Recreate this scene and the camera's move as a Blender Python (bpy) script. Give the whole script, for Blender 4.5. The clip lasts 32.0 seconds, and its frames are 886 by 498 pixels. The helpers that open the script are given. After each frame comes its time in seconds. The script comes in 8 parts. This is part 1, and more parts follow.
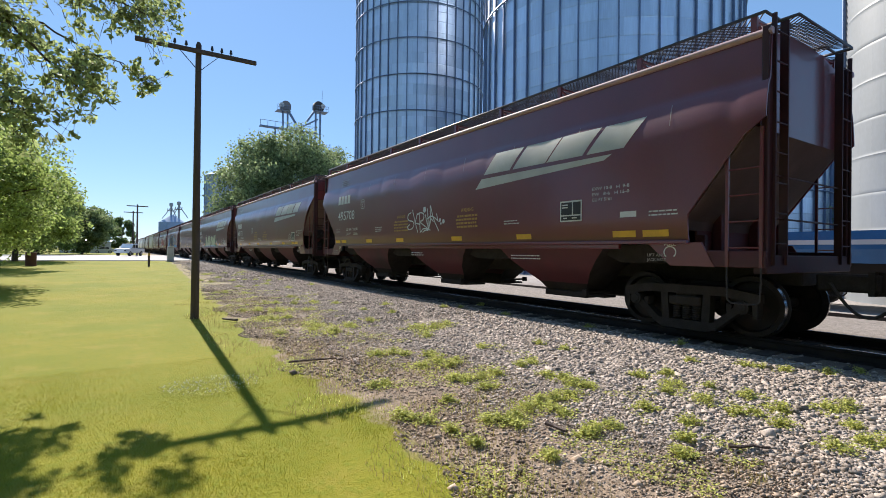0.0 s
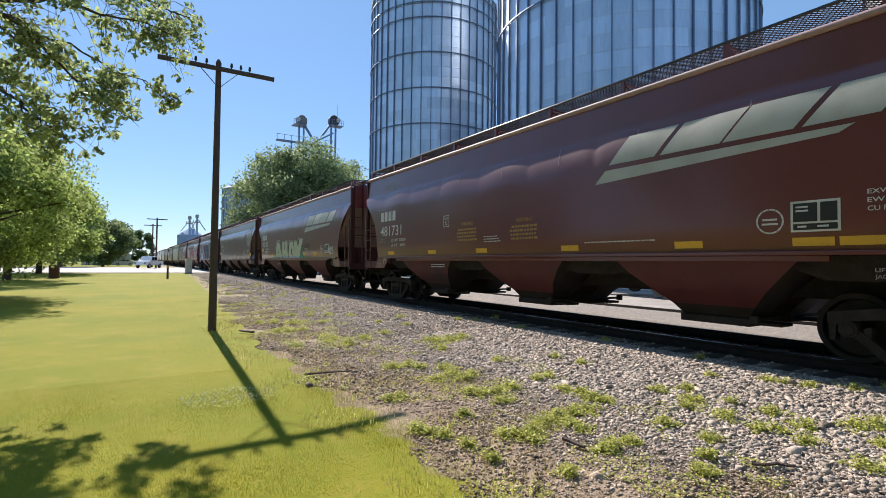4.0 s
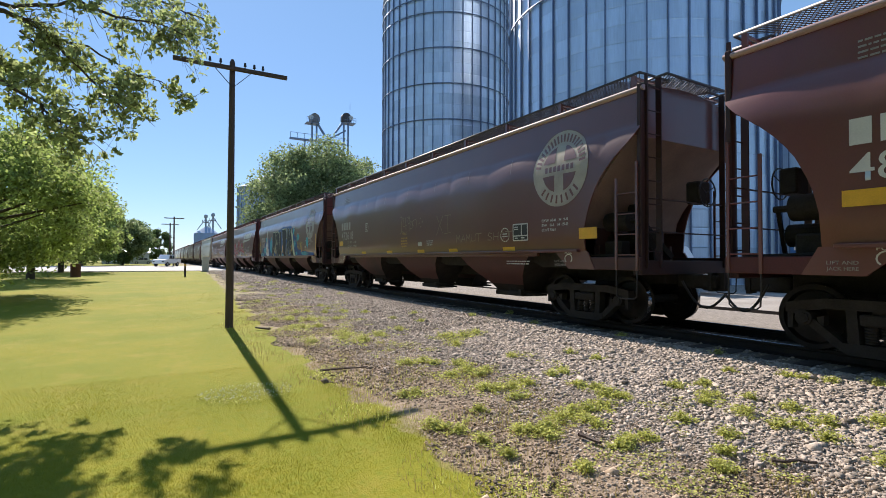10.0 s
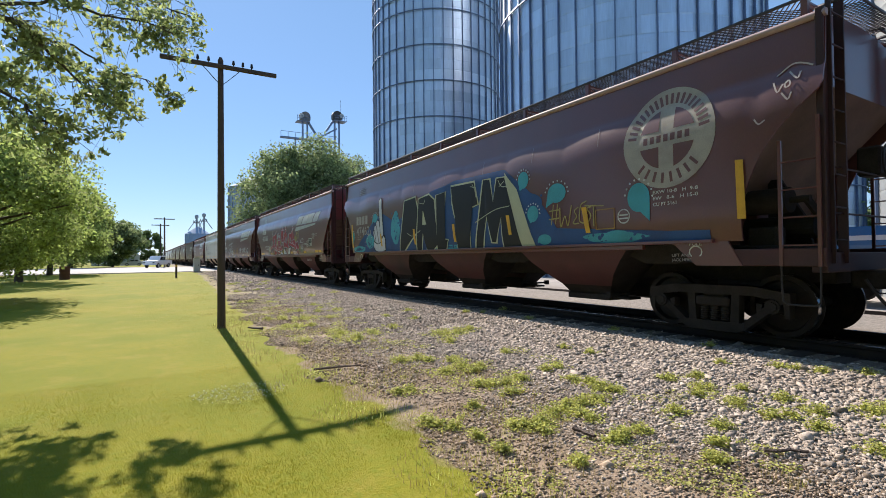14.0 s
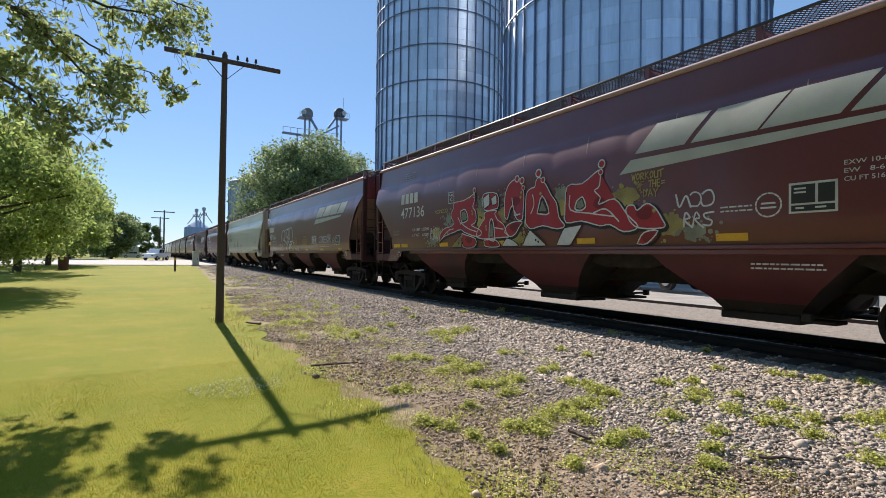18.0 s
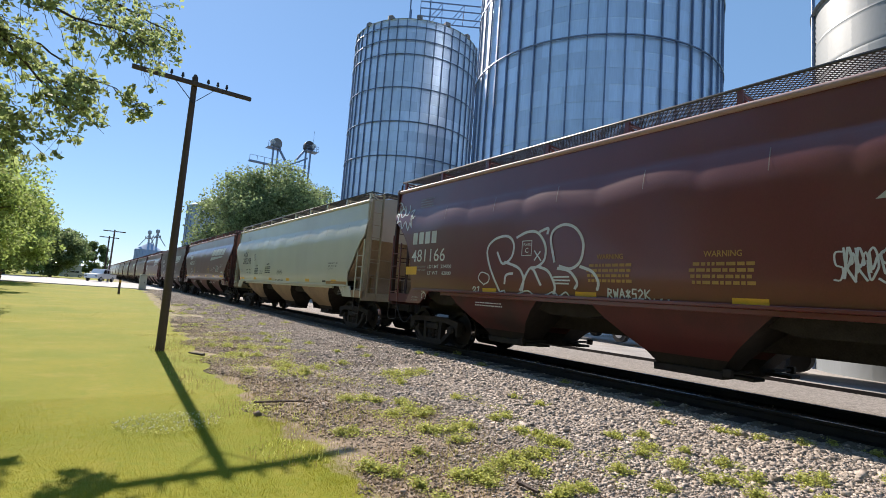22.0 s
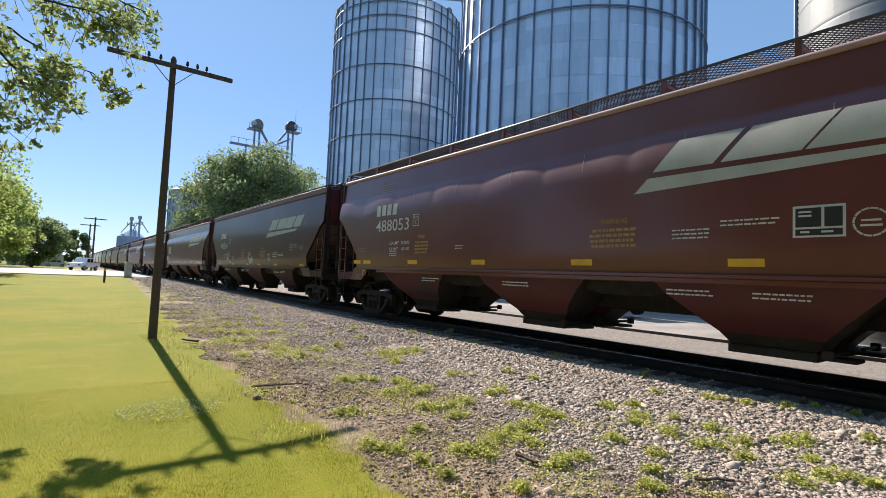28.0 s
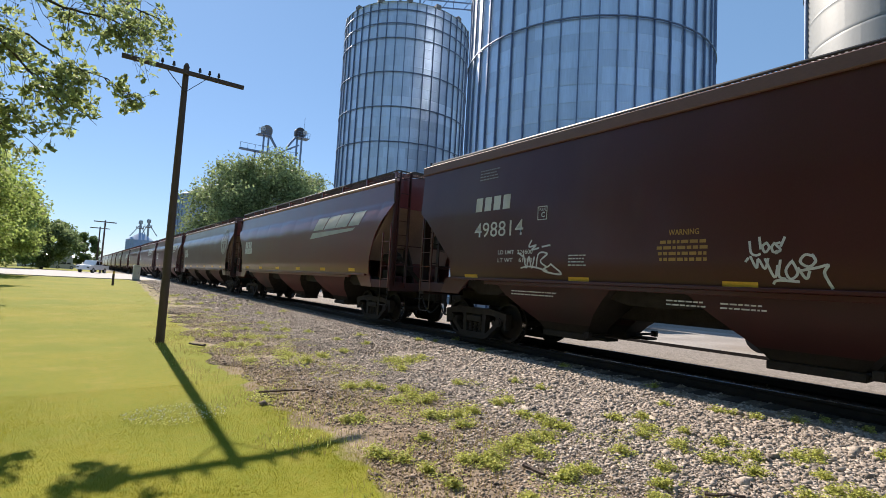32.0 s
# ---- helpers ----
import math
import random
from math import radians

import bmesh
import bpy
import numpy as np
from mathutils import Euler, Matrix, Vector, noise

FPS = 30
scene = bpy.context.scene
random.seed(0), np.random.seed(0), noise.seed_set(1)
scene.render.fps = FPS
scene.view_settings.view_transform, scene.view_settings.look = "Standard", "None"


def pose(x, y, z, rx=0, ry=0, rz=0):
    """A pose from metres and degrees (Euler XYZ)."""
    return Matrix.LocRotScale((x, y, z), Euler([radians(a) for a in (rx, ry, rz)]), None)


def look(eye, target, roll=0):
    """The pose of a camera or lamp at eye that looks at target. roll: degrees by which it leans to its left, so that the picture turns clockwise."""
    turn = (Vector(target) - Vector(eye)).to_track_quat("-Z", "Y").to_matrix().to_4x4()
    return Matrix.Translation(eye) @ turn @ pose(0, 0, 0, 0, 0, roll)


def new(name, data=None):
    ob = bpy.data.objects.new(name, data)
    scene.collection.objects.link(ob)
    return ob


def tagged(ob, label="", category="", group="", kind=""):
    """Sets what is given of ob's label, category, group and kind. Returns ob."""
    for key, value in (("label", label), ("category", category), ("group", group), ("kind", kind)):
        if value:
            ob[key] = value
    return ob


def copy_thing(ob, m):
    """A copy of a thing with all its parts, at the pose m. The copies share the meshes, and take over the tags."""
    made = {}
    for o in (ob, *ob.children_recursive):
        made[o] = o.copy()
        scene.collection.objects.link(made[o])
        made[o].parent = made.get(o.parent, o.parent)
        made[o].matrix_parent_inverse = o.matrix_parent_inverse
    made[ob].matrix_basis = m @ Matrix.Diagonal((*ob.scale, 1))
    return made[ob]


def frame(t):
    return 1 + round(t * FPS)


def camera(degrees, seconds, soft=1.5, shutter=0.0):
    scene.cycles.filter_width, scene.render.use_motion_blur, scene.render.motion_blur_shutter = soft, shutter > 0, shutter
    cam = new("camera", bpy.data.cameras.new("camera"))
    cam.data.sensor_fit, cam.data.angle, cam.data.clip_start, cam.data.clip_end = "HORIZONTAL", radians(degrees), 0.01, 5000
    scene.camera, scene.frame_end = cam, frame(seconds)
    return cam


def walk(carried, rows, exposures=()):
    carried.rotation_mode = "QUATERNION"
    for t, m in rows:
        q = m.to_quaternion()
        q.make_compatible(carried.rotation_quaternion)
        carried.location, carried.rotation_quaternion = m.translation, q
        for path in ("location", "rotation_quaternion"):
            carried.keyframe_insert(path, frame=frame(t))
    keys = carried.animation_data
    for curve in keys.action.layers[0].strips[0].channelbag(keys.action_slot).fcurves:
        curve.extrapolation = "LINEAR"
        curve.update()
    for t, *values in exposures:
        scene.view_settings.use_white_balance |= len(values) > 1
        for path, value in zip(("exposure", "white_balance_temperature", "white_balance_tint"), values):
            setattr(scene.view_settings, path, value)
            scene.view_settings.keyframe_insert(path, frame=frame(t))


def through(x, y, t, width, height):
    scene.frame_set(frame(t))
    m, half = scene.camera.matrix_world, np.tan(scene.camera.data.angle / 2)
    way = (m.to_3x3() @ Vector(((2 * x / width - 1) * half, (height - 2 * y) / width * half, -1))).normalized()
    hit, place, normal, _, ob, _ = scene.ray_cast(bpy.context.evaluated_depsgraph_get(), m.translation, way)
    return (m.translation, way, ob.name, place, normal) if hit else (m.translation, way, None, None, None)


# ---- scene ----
cam = camera(84.0, 32.0, 0.9)
PATH = [
    (0, (0.024, 0.029, 1.723), (1.132, 1.694, 1.734), 0.7),
    (0.5, (0.017, 0.029, 1.733), (1.127, 1.693, 1.749), 0.7),
    (1, (0.012, 0.028, 1.731), (1.12, 1.692, 1.747), 0.6),
    (1.5, (0.012, 0.028, 1.727), (1.115, 1.696, 1.744), 0.6),
    (2, (0.007, 0.026, 1.73), (1.093, 1.705, 1.746), 0.4),
    (2.5, (0.013, 0.037, 1.728), (1.083, 1.727, 1.747), 0.4),
    (3, (0.013, 0.03, 1.73), (1.072, 1.727, 1.756), 0.5),
    (3.5, (0.009, 0.027, 1.731), (1.07, 1.721, 1.778), 0.7),
    (5.5, (0.003, 0.032, 1.736), (1.048, 1.736, 1.803), 0.3),
    (6, (0.003, 0.033, 1.736), (1.031, 1.747, 1.797), 0.1),
    (6.5, (0.0, 0.032, 1.737), (1.015, 1.754, 1.793), -0.0),
    (7, (-0.004, 0.035, 1.732), (1.003, 1.762, 1.782), 0.1),
    (7.5, (-0.01, 0.031, 1.735), (0.994, 1.76, 1.782), 0.3),
    (8, (-0.01, 0.028, 1.735), (0.992, 1.758, 1.78), 0.3),
    (8.5, (-0.006, 0.033, 1.73), (0.994, 1.764, 1.775), 0.3),
    (9, (-0.01, 0.03, 1.732), (0.991, 1.76, 1.775), 0.3),
    (9.5, (-0.004, 0.03, 1.724), (1.002, 1.758, 1.767), 0.3),
    (10, (0.001, 0.028, 1.733), (1.015, 1.752, 1.776), 0.2),
    (10.5, (0.0, 0.03, 1.732), (1.018, 1.751, 1.775), 0.2),
    (11, (0.005, 0.03, 1.73), (1.026, 1.749, 1.776), 0.1),
    (11.5, (0.003, 0.031, 1.733), (1.029, 1.747, 1.78), 0.1),
    (12, (0.004, 0.033, 1.728), (1.033, 1.747, 1.774), 0.1),
    (12.5, (0.008, 0.034, 1.729), (1.042, 1.745, 1.772), 0.1),
    (13, (0.004, 0.031, 1.731), (1.042, 1.741, 1.773), 0.0),
    (13.5, (0.014, 0.035, 1.723), (1.051, 1.744, 1.76), -0.3),
    (14, (0.015, 0.038, 1.724), (1.053, 1.747, 1.756), -0.6),
    (14.5, (0.01, 0.031, 1.731), (1.047, 1.741, 1.765), -0.7),
    (16.5, (0.011, 0.033, 1.726), (1.04, 1.747, 1.771), 0.1),
    (17, (0.018, 0.032, 1.72), (1.054, 1.742, 1.766), 0.6),
    (17.5, (0.011, 0.03, 1.722), (1.051, 1.737, 1.762), 0.6),
    (18, (0.0, 0.033, 1.722), (1.041, 1.741, 1.753), 0.8),
    (18.5, (-0.013, 0.029, 1.716), (1.026, 1.738, 1.739), 0.9),
    (19, (-0.015, 0.03, 1.716), (1.022, 1.74, 1.727), 1.4),
    (19.5, (-0.012, 0.037, 1.717), (1.027, 1.745, 1.727), 2.0),
    (20, (-0.023, 0.052, 1.716), (1.021, 1.757, 1.762), 2.1),
    (20.5, (-0.023, 0.114, 1.72), (1.09, 1.77, 1.858), 2.1),
    (21, (-0.05, 0.146, 1.743), (1.168, 1.721, 1.926), 2.7),
    (21.5, (-0.01, 0.093, 1.742), (1.179, 1.688, 1.946), 4.4),
    (22, (0.046, 0.061, 1.714), (1.204, 1.679, 1.916), 4.3),
    (22.5, (-0.017, 0.1, 1.721), (1.107, 1.746, 1.884), 3.7),
    (23, (-0.046, 0.103, 1.731), (1.069, 1.758, 1.86), 3.7),
    (23.5, (-0.045, 0.098, 1.727), (1.067, 1.757, 1.838), 4.1),
    (24, (-0.052, 0.089, 1.727), (1.056, 1.751, 1.833), 4.3),
    (24.5, (-0.052, 0.088, 1.737), (1.052, 1.752, 1.84), 4.6),
    (25, (-0.059, 0.091, 1.733), (1.041, 1.758, 1.836), 4.7),
    (25.5, (-0.064, 0.088, 1.732), (1.036, 1.754, 1.84), 4.9),
    (27.5, (-0.031, 0.067, 1.729), (1.157, 1.671, 1.842), 2.7),
    (28, (-0.032, 0.062, 1.734), (1.175, 1.653, 1.85), 2.5),
    (28.5, (-0.04, 0.067, 1.734), (1.172, 1.654, 1.852), 2.7),
    (29, (-0.036, 0.066, 1.734), (1.176, 1.652, 1.851), 2.9),
    (29.5, (-0.039, 0.066, 1.737), (1.171, 1.654, 1.855), 3.0),
    (30, (-0.042, 0.06, 1.741), (1.166, 1.649, 1.864), 3.2),
    (30.5, (-0.053, 0.064, 1.74), (1.156, 1.653, 1.868), 3.4),
    (31, (-0.054, 0.063, 1.749), (1.148, 1.656, 1.879), 3.3),
    (31.5, (-0.05, 0.069, 1.749), (1.142, 1.669, 1.886), 3.3),
    (32, (-0.056, 0.079, 1.745), (1.129, 1.684, 1.889), 3.3),
]
LIGHT = [(0, 0.77, 6300, 15), (6, 0.765, 6470, 15), (13, 0.76, 6500, 15), (16, 0.71, 6500, 15), (18, 0.67, 6500, 15), (20, 0.71, 6500, 15), (22, 0.75, 6500, 15), (23.5, 0.73, 6540, 15), (24, 0.68, 6560, 15), (25, 0.53, 6580, 15), (26.5, 0.61, 6580, 15), (28, 0.77, 6600, 15), (30, 0.73, 6650, 15), (31, 0.71, 6670, 15), (32, 0.68, 6680, 15)]
walk(cam, [(t, look(eye, target, roll)) for t, eye, target, roll in PATH], LIGHT)

# ---- world, sun, exposure ----
SUN = Vector((0.36, 8.03, 6.25)).normalized()
world = bpy.data.worlds.new("sky")
scene.world = world
world.use_nodes = True
wn = world.node_tree.nodes
sky = wn.new("ShaderNodeTexSky")
sky.sky_type = "NISHITA"
sky.sun_disc = False
sky.sun_elevation = math.asin(SUN.z)
sky.sun_rotation = math.atan2(SUN.x, SUN.y)
sky.air_density, sky.dust_density, sky.ozone_density = 1.0, 0.05, 3.0
wn["Background"].inputs["Strength"].default_value = 0.068
tint = wn.new("ShaderNodeMix")
tint.data_type, tint.blend_type = "RGBA", "MULTIPLY"
tint.inputs["Factor"].default_value, tint.inputs["B"].default_value = 1.0, (0.96, 1.02, 1.16, 1)
world.node_tree.links.new(sky.outputs["Color"], tint.inputs["A"])
haze = wn.new("ShaderNodeMix")
haze.data_type = "RGBA"
haze.inputs["Factor"].default_value, haze.inputs["B"].default_value = 0.42, (2.7, 5.4, 8.4, 1)
world.node_tree.links.new(tint.outputs["Result"], haze.inputs["A"])
world.node_tree.links.new(haze.outputs["Result"], wn["Background"].inputs["Color"])
sun = new("sun", bpy.data.lights.new("sun", "SUN"))
sun.data.energy, sun.data.angle, sun.data.color = 5.2, radians(0.5), (1.0, 0.91, 0.78)
sun.matrix_world = look(SUN * 200, (0, 0, 0))

# ---- helpers for building ----
RNG = np.random.default_rng(7)


def part(name, bm, material, parent=None, label="", m=None):
    """Links a bmesh, or a mesh, as one mesh object under a thing or a part."""
    if isinstance(bm, bpy.types.Mesh):
        mesh = bm
    else:
        mesh = bpy.data.meshes.new(name)
        bm.normal_update()
        bm.to_mesh(mesh)
        bm.free()
    ob = new(name, mesh)
    if material is not None and not mesh.materials:
        mesh.materials.append(material)
    if parent is not None:
        ob.parent = parent
    if m is not None:
        ob.matrix_basis = m
    if label:
        ob["label"] = label
    return ob


def box(bm, x0, x1, y0, y1, z0, z1, bevel=0.0):
    r = bmesh.ops.create_cube(bm, size=1.0, matrix=Matrix.LocRotScale(((x0 + x1) / 2, (y0 + y1) / 2, (z0 + z1) / 2), None, (abs(x1 - x0), abs(y1 - y0), abs(z1 - z0))))
    if bevel:
        edges = list({e for v in r["verts"] for e in v.link_edges})
        bmesh.ops.bevel(bm, geom=edges, offset=bevel, segments=1, affect="EDGES")
    return bm


def tube(bm, p, q, r, n=8, r2=None):
    p, q = Vector(p), Vector(q)
    d = q - p
    m = Matrix.Translation((p + q) / 2) @ d.to_track_quat("Z", "Y").to_matrix().to_4x4()
    bmesh.ops.create_cone(bm, cap_ends=True, segments=n, radius1=r, radius2=r if r2 is None else r2, depth=d.length, matrix=m)
    return bm


def bar(bm, p, q, w, h):
    """A rectangular bar from p to q."""
    p, q = Vector(p), Vector(q)
    d = q - p
    m = Matrix.Translation((p + q) / 2) @ d.to_track_quat("Y", "Z").to_matrix().to_4x4() @ Matrix.Diagonal((w, d.length, h, 1))
    bmesh.ops.create_cube(bm, size=1.0, matrix=m)
    return bm


def prism(bm, pts, axis, a, b):
    """A polygon of (u, v) points pushed from a to b along an axis."""
    put = {"x": lambda u, v, w: (w, u, v), "y": lambda u, v, w: (u, w, v), "z": lambda u, v, w: (u, v, w)}[axis]
    lo = [bm.verts.new(put(u, v, a)) for u, v in pts]
    hi = [bm.verts.new(put(u, v, b)) for u, v in pts]
    bm.faces.new(lo)
    bm.faces.new(list(reversed(hi)))
    for i in range(len(pts)):
        k = (i + 1) % len(pts)
        bm.faces.new((lo[k], lo[i], hi[i], hi[k]))
    bmesh.ops.recalc_face_normals(bm, faces=bm.faces[:])
    return bm


def B():
    return bmesh.new()


def smooth(ob, angle=35):
    ob.data.shade_smooth()
    ob.data.set_sharp_from_angle(angle=radians(angle))
    return ob


def thing(name, label, category, group="", kind="", m=None):
    ob = new(name)
    ob.empty_display_size = 0.3
    if m is not None:
        ob.matrix_basis = m
    return tagged(ob, label, category, group, kind)


def fast_mesh(name, verts, faces):
    """A mesh from arrays of places and of triangles or quads."""
    verts, faces = np.asarray(verts, np.float32), np.asarray(faces, np.int32)
    me = bpy.data.meshes.new(name)
    n, k = faces.shape
    me.vertices.add(len(verts))
    me.vertices.foreach_set("co", verts.ravel())
    me.loops.add(n * k)
    me.loops.foreach_set("vertex_index", faces.ravel())
    me.polygons.add(n)
    me.polygons.foreach_set("loop_start", np.arange(0, n * k, k, dtype=np.int32))
    me.update(calc_edges=True)
    return me


def scatter(verts, faces, places, sizes, turns):
    """Copies of a small shape at many places: sizes (n, 3), turns (n, 3, 3)."""
    verts, faces = np.asarray(verts, float), np.asarray(faces)
    n = len(places)
    v = verts[None] * np.asarray(sizes)[:, None, :]
    v = np.einsum("nij,nkj->nki", turns, v) + np.asarray(places)[:, None, :]
    f = faces[None] + (np.arange(n) * len(verts))[:, None, None]
    return v.reshape(-1, 3), f.reshape(-1, faces.shape[1])


def turns_any(n, rng=RNG):
    q = rng.normal(size=(n, 4))
    q /= np.linalg.norm(q, axis=1)[:, None]
    w, x, y, z = q.T
    return np.stack([1 - 2 * (y * y + z * z), 2 * (x * y - z * w), 2 * (x * z + y * w), 2 * (x * y + z * w), 1 - 2 * (x * x + z * z), 2 * (y * z - x * w), 2 * (x * z - y * w), 2 * (y * z + x * w), 1 - 2 * (x * x + y * y)], axis=1).reshape(-1, 3, 3)


def turns_z(n, rng=RNG, lean=0.0):
    a = rng.uniform(0, 2 * np.pi, n)
    c, s, o, l = np.cos(a), np.sin(a), np.zeros(n), np.ones(n)
    r = np.stack([c, -s, o, s, c, o, o, o, l], axis=1).reshape(-1, 3, 3)
    if lean:
        b = rng.normal(0, lean, n)
        c, s = np.cos(b), np.sin(b)
        r = r @ np.stack([l, o, o, o, c, -s, o, s, c], axis=1).reshape(-1, 3, 3)
    return r


def tubes(segments, n=6):
    """Arrays of many tapered tubes (p, q, radius, end radius)."""
    p, q = np.array([a[0] for a in segments], float), np.array([a[1] for a in segments], float)
    r = np.array([a[2:4] for a in segments], float)
    d = q - p
    d /= np.linalg.norm(d, axis=1)[:, None] + 1e-9
    u = np.cross(d, (0.31, 0.17, 0.93))
    u /= np.linalg.norm(u, axis=1)[:, None]
    w = np.cross(d, u)
    a = np.linspace(0, 2 * np.pi, n, endpoint=False)
    ring = u[:, None] * np.cos(a)[None, :, None] + w[:, None] * np.sin(a)[None, :, None]
    v = np.concatenate([p[:, None] + ring * r[:, :1, None], q[:, None] + ring * r[:, 1:, None]], 1)
    k = np.arange(n)
    f = np.stack([k, (k + 1) % n, (k + 1) % n + n, k + n], 1)
    f = f[None] + (np.arange(len(p)) * 2 * n)[:, None, None]
    return v.reshape(-1, 3), f.reshape(-1, 4)


# ---- materials ----
def material(name, colour, rough=0.6, metal=0.0, vary=0.25, scale=4.0, fine=60.0, bump=0.15, dirt=None, dirt_amount=0.0, stretch=(1, 1, 1), spec=0.5, distance=0.01, per_piece=0.0, glow=None, coat=0.0):
    mat = bpy.data.materials.new(name)
    mat.use_nodes = True
    nt = mat.node_tree
    N, L = nt.nodes, nt.links
    bsdf = N["Principled BSDF"]
    bsdf.inputs["Metallic"].default_value = metal
    bsdf.inputs["Specular IOR Level"].default_value = spec
    bsdf.inputs["Coat Weight"].default_value, bsdf.inputs["Coat Roughness"].default_value = coat, 0.16
    co = N.new("ShaderNodeTexCoord")
    mp = N.new("ShaderNodeMapping")
    mp.inputs["Scale"].default_value = stretch
    L.new(co.outputs["Object"], mp.inputs["Vector"])
    big, small = N.new("ShaderNodeTexNoise"), N.new("ShaderNodeTexNoise")
    for node, sc, det in ((big, scale, 4.0), (small, fine, 3.0)):
        node.inputs["Scale"].default_value = sc
        node.inputs["Detail"].default_value = det
        L.new(mp.outputs["Vector"], node.inputs["Vector"])
    mix = N.new("ShaderNodeMix")
    mix.data_type = "RGBA"
    lo = [c * (1 - vary) for c in colour]
    hi = [min(1, c * (1 + vary)) for c in colour]
    mix.inputs["A"].default_value, mix.inputs["B"].default_value = (*lo, 1), (*hi, 1)
    add = N.new("ShaderNodeMath")
    add.operation = "MULTIPLY_ADD"
    add.inputs[1].default_value = 0.55
    L.new(big.outputs["Fac"], add.inputs[0])
    half = N.new("ShaderNodeMath")
    half.operation = "MULTIPLY"
    half.inputs[1].default_value = 0.45
    L.new(small.outputs["Fac"], half.inputs[0])
    L.new(half.outputs[0], add.inputs[2])
    ramp = N.new("ShaderNodeMapRange")
    ramp.inputs["From Min"].default_value, ramp.inputs["From Max"].default_value = 0.3, 0.7
    L.new(add.outputs[0], ramp.inputs["Value"])
    L.new(ramp.outputs["Result"], mix.inputs["Factor"])
    out = mix.outputs["Result"]
    if dirt is not None:
        patch = N.new("ShaderNodeTexNoise")
        patch.inputs["Scale"].default_value, patch.inputs["Detail"].default_value = scale * 0.45, 6.0
        L.new(mp.outputs["Vector"], patch.inputs["Vector"])
        pr = N.new("ShaderNodeMapRange")
        pr.inputs["From Min"].default_value, pr.inputs["From Max"].default_value = 0.48, 0.72
        pr.inputs["To Max"].default_value = dirt_amount
        L.new(patch.outputs["Fac"], pr.inputs["Value"])
        m2 = N.new("ShaderNodeMix")
        m2.data_type = "RGBA"
        m2.inputs["B"].default_value = (*dirt, 1)
        L.new(out, m2.inputs["A"])
        L.new(pr.outputs["Result"], m2.inputs["Factor"])
        out = m2.outputs["Result"]
    if per_piece:
        geo = N.new("ShaderNodeNewGeometry")
        hsv = N.new("ShaderNodeHueSaturation")
        mr = N.new("ShaderNodeMapRange")
        mr.inputs["To Min"].default_value, mr.inputs["To Max"].default_value = 1 - per_piece, 1 + per_piece
        L.new(geo.outputs["Random Per Island"], mr.inputs["Value"])
        L.new(mr.outputs["Result"], hsv.inputs["Value"])
        L.new(out, hsv.inputs["Color"])
        out = hsv.outputs["Color"]
    L.new(out, bsdf.inputs["Base Color"])
    rr = N.new("ShaderNodeMapRange")
    rr.inputs["To Min"].default_value, rr.inputs["To Max"].default_value = max(0.02, rough - 0.1), min(1, rough + 0.1)
    L.new(add.outputs[0], rr.inputs["Value"])
    L.new(rr.outputs["Result"], bsdf.inputs["Roughness"])
    if bump:
        bp = N.new("ShaderNodeBump")
        bp.inputs["Strength"].default_value, bp.inputs["Distance"].default_value = bump, distance
        L.new(small.outputs["Fac"], bp.inputs["Height"])
        L.new(bp.outputs["Normal"], bsdf.inputs["Normal"])
    if glow is not None:
        bsdf.inputs["Emission Color"].default_value, bsdf.inputs["Emission Strength"].default_value = (*glow[:3], 1), glow[3]
    return mat


DUST = (0.16, 0.13, 0.11)
M = {}
for key, colour in (("maroon", (0.132, 0.024, 0.032)), ("oxide", (0.136, 0.027, 0.027)), ("brown", (0.122, 0.042, 0.036)), ("umber", (0.132, 0.044, 0.042)), ("plum", (0.066, 0.015, 0.017))):
    M[key] = material("paint_" + key, colour, 0.36, 0, 0.16, 1.3, 90, 0.03, DUST, 0.22, (1, 0.7, 0.35), spec=0.32 if key == "plum" else 0.5, distance=0.004, coat=0.2 if key == "plum" else 0.45)
    M["faded_" + key] = material("faded_" + key, [0.27 + 1.1 * colour[0], 0.265 + colour[1], 0.285 + colour[2]], 0.6, 0, 0.2, 1.5, 60, 0.05, (0.33, 0.26, 0.25), 0.5, (1, 0.3, 1))
    if key == "plum":
        M["faded_plum"] = material("faded_plum", (0.17, 0.095, 0.09), 0.6, 0, 0.2, 1.5, 60, 0.05, (0.22, 0.16, 0.14), 0.4, (1, 0.3, 1))
    # end frames: grime plus the shade between cars, put into a darker colour
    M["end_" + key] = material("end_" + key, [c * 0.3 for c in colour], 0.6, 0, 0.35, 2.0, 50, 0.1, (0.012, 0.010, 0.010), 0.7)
    # bays and end beams: grime, with underbody shade put into the colour too
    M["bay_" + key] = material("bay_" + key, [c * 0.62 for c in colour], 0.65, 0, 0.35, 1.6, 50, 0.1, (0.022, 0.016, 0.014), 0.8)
M["faded_cream"] = material("faded_cream", (0.62, 0.56, 0.48), 0.5, 0, 0.12, 1.2, 60, 0.05, (0.35, 0.27, 0.2), 0.5, (1, 0.3, 1))
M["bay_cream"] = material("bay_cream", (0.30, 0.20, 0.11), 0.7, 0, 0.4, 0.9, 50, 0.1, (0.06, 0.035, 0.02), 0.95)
M["post_cream"] = material("post_cream", (0.36, 0.31, 0.22), 0.6, 0, 0.3, 1.5, 40, 0.1, (0.16, 0.10, 0.06), 0.8)
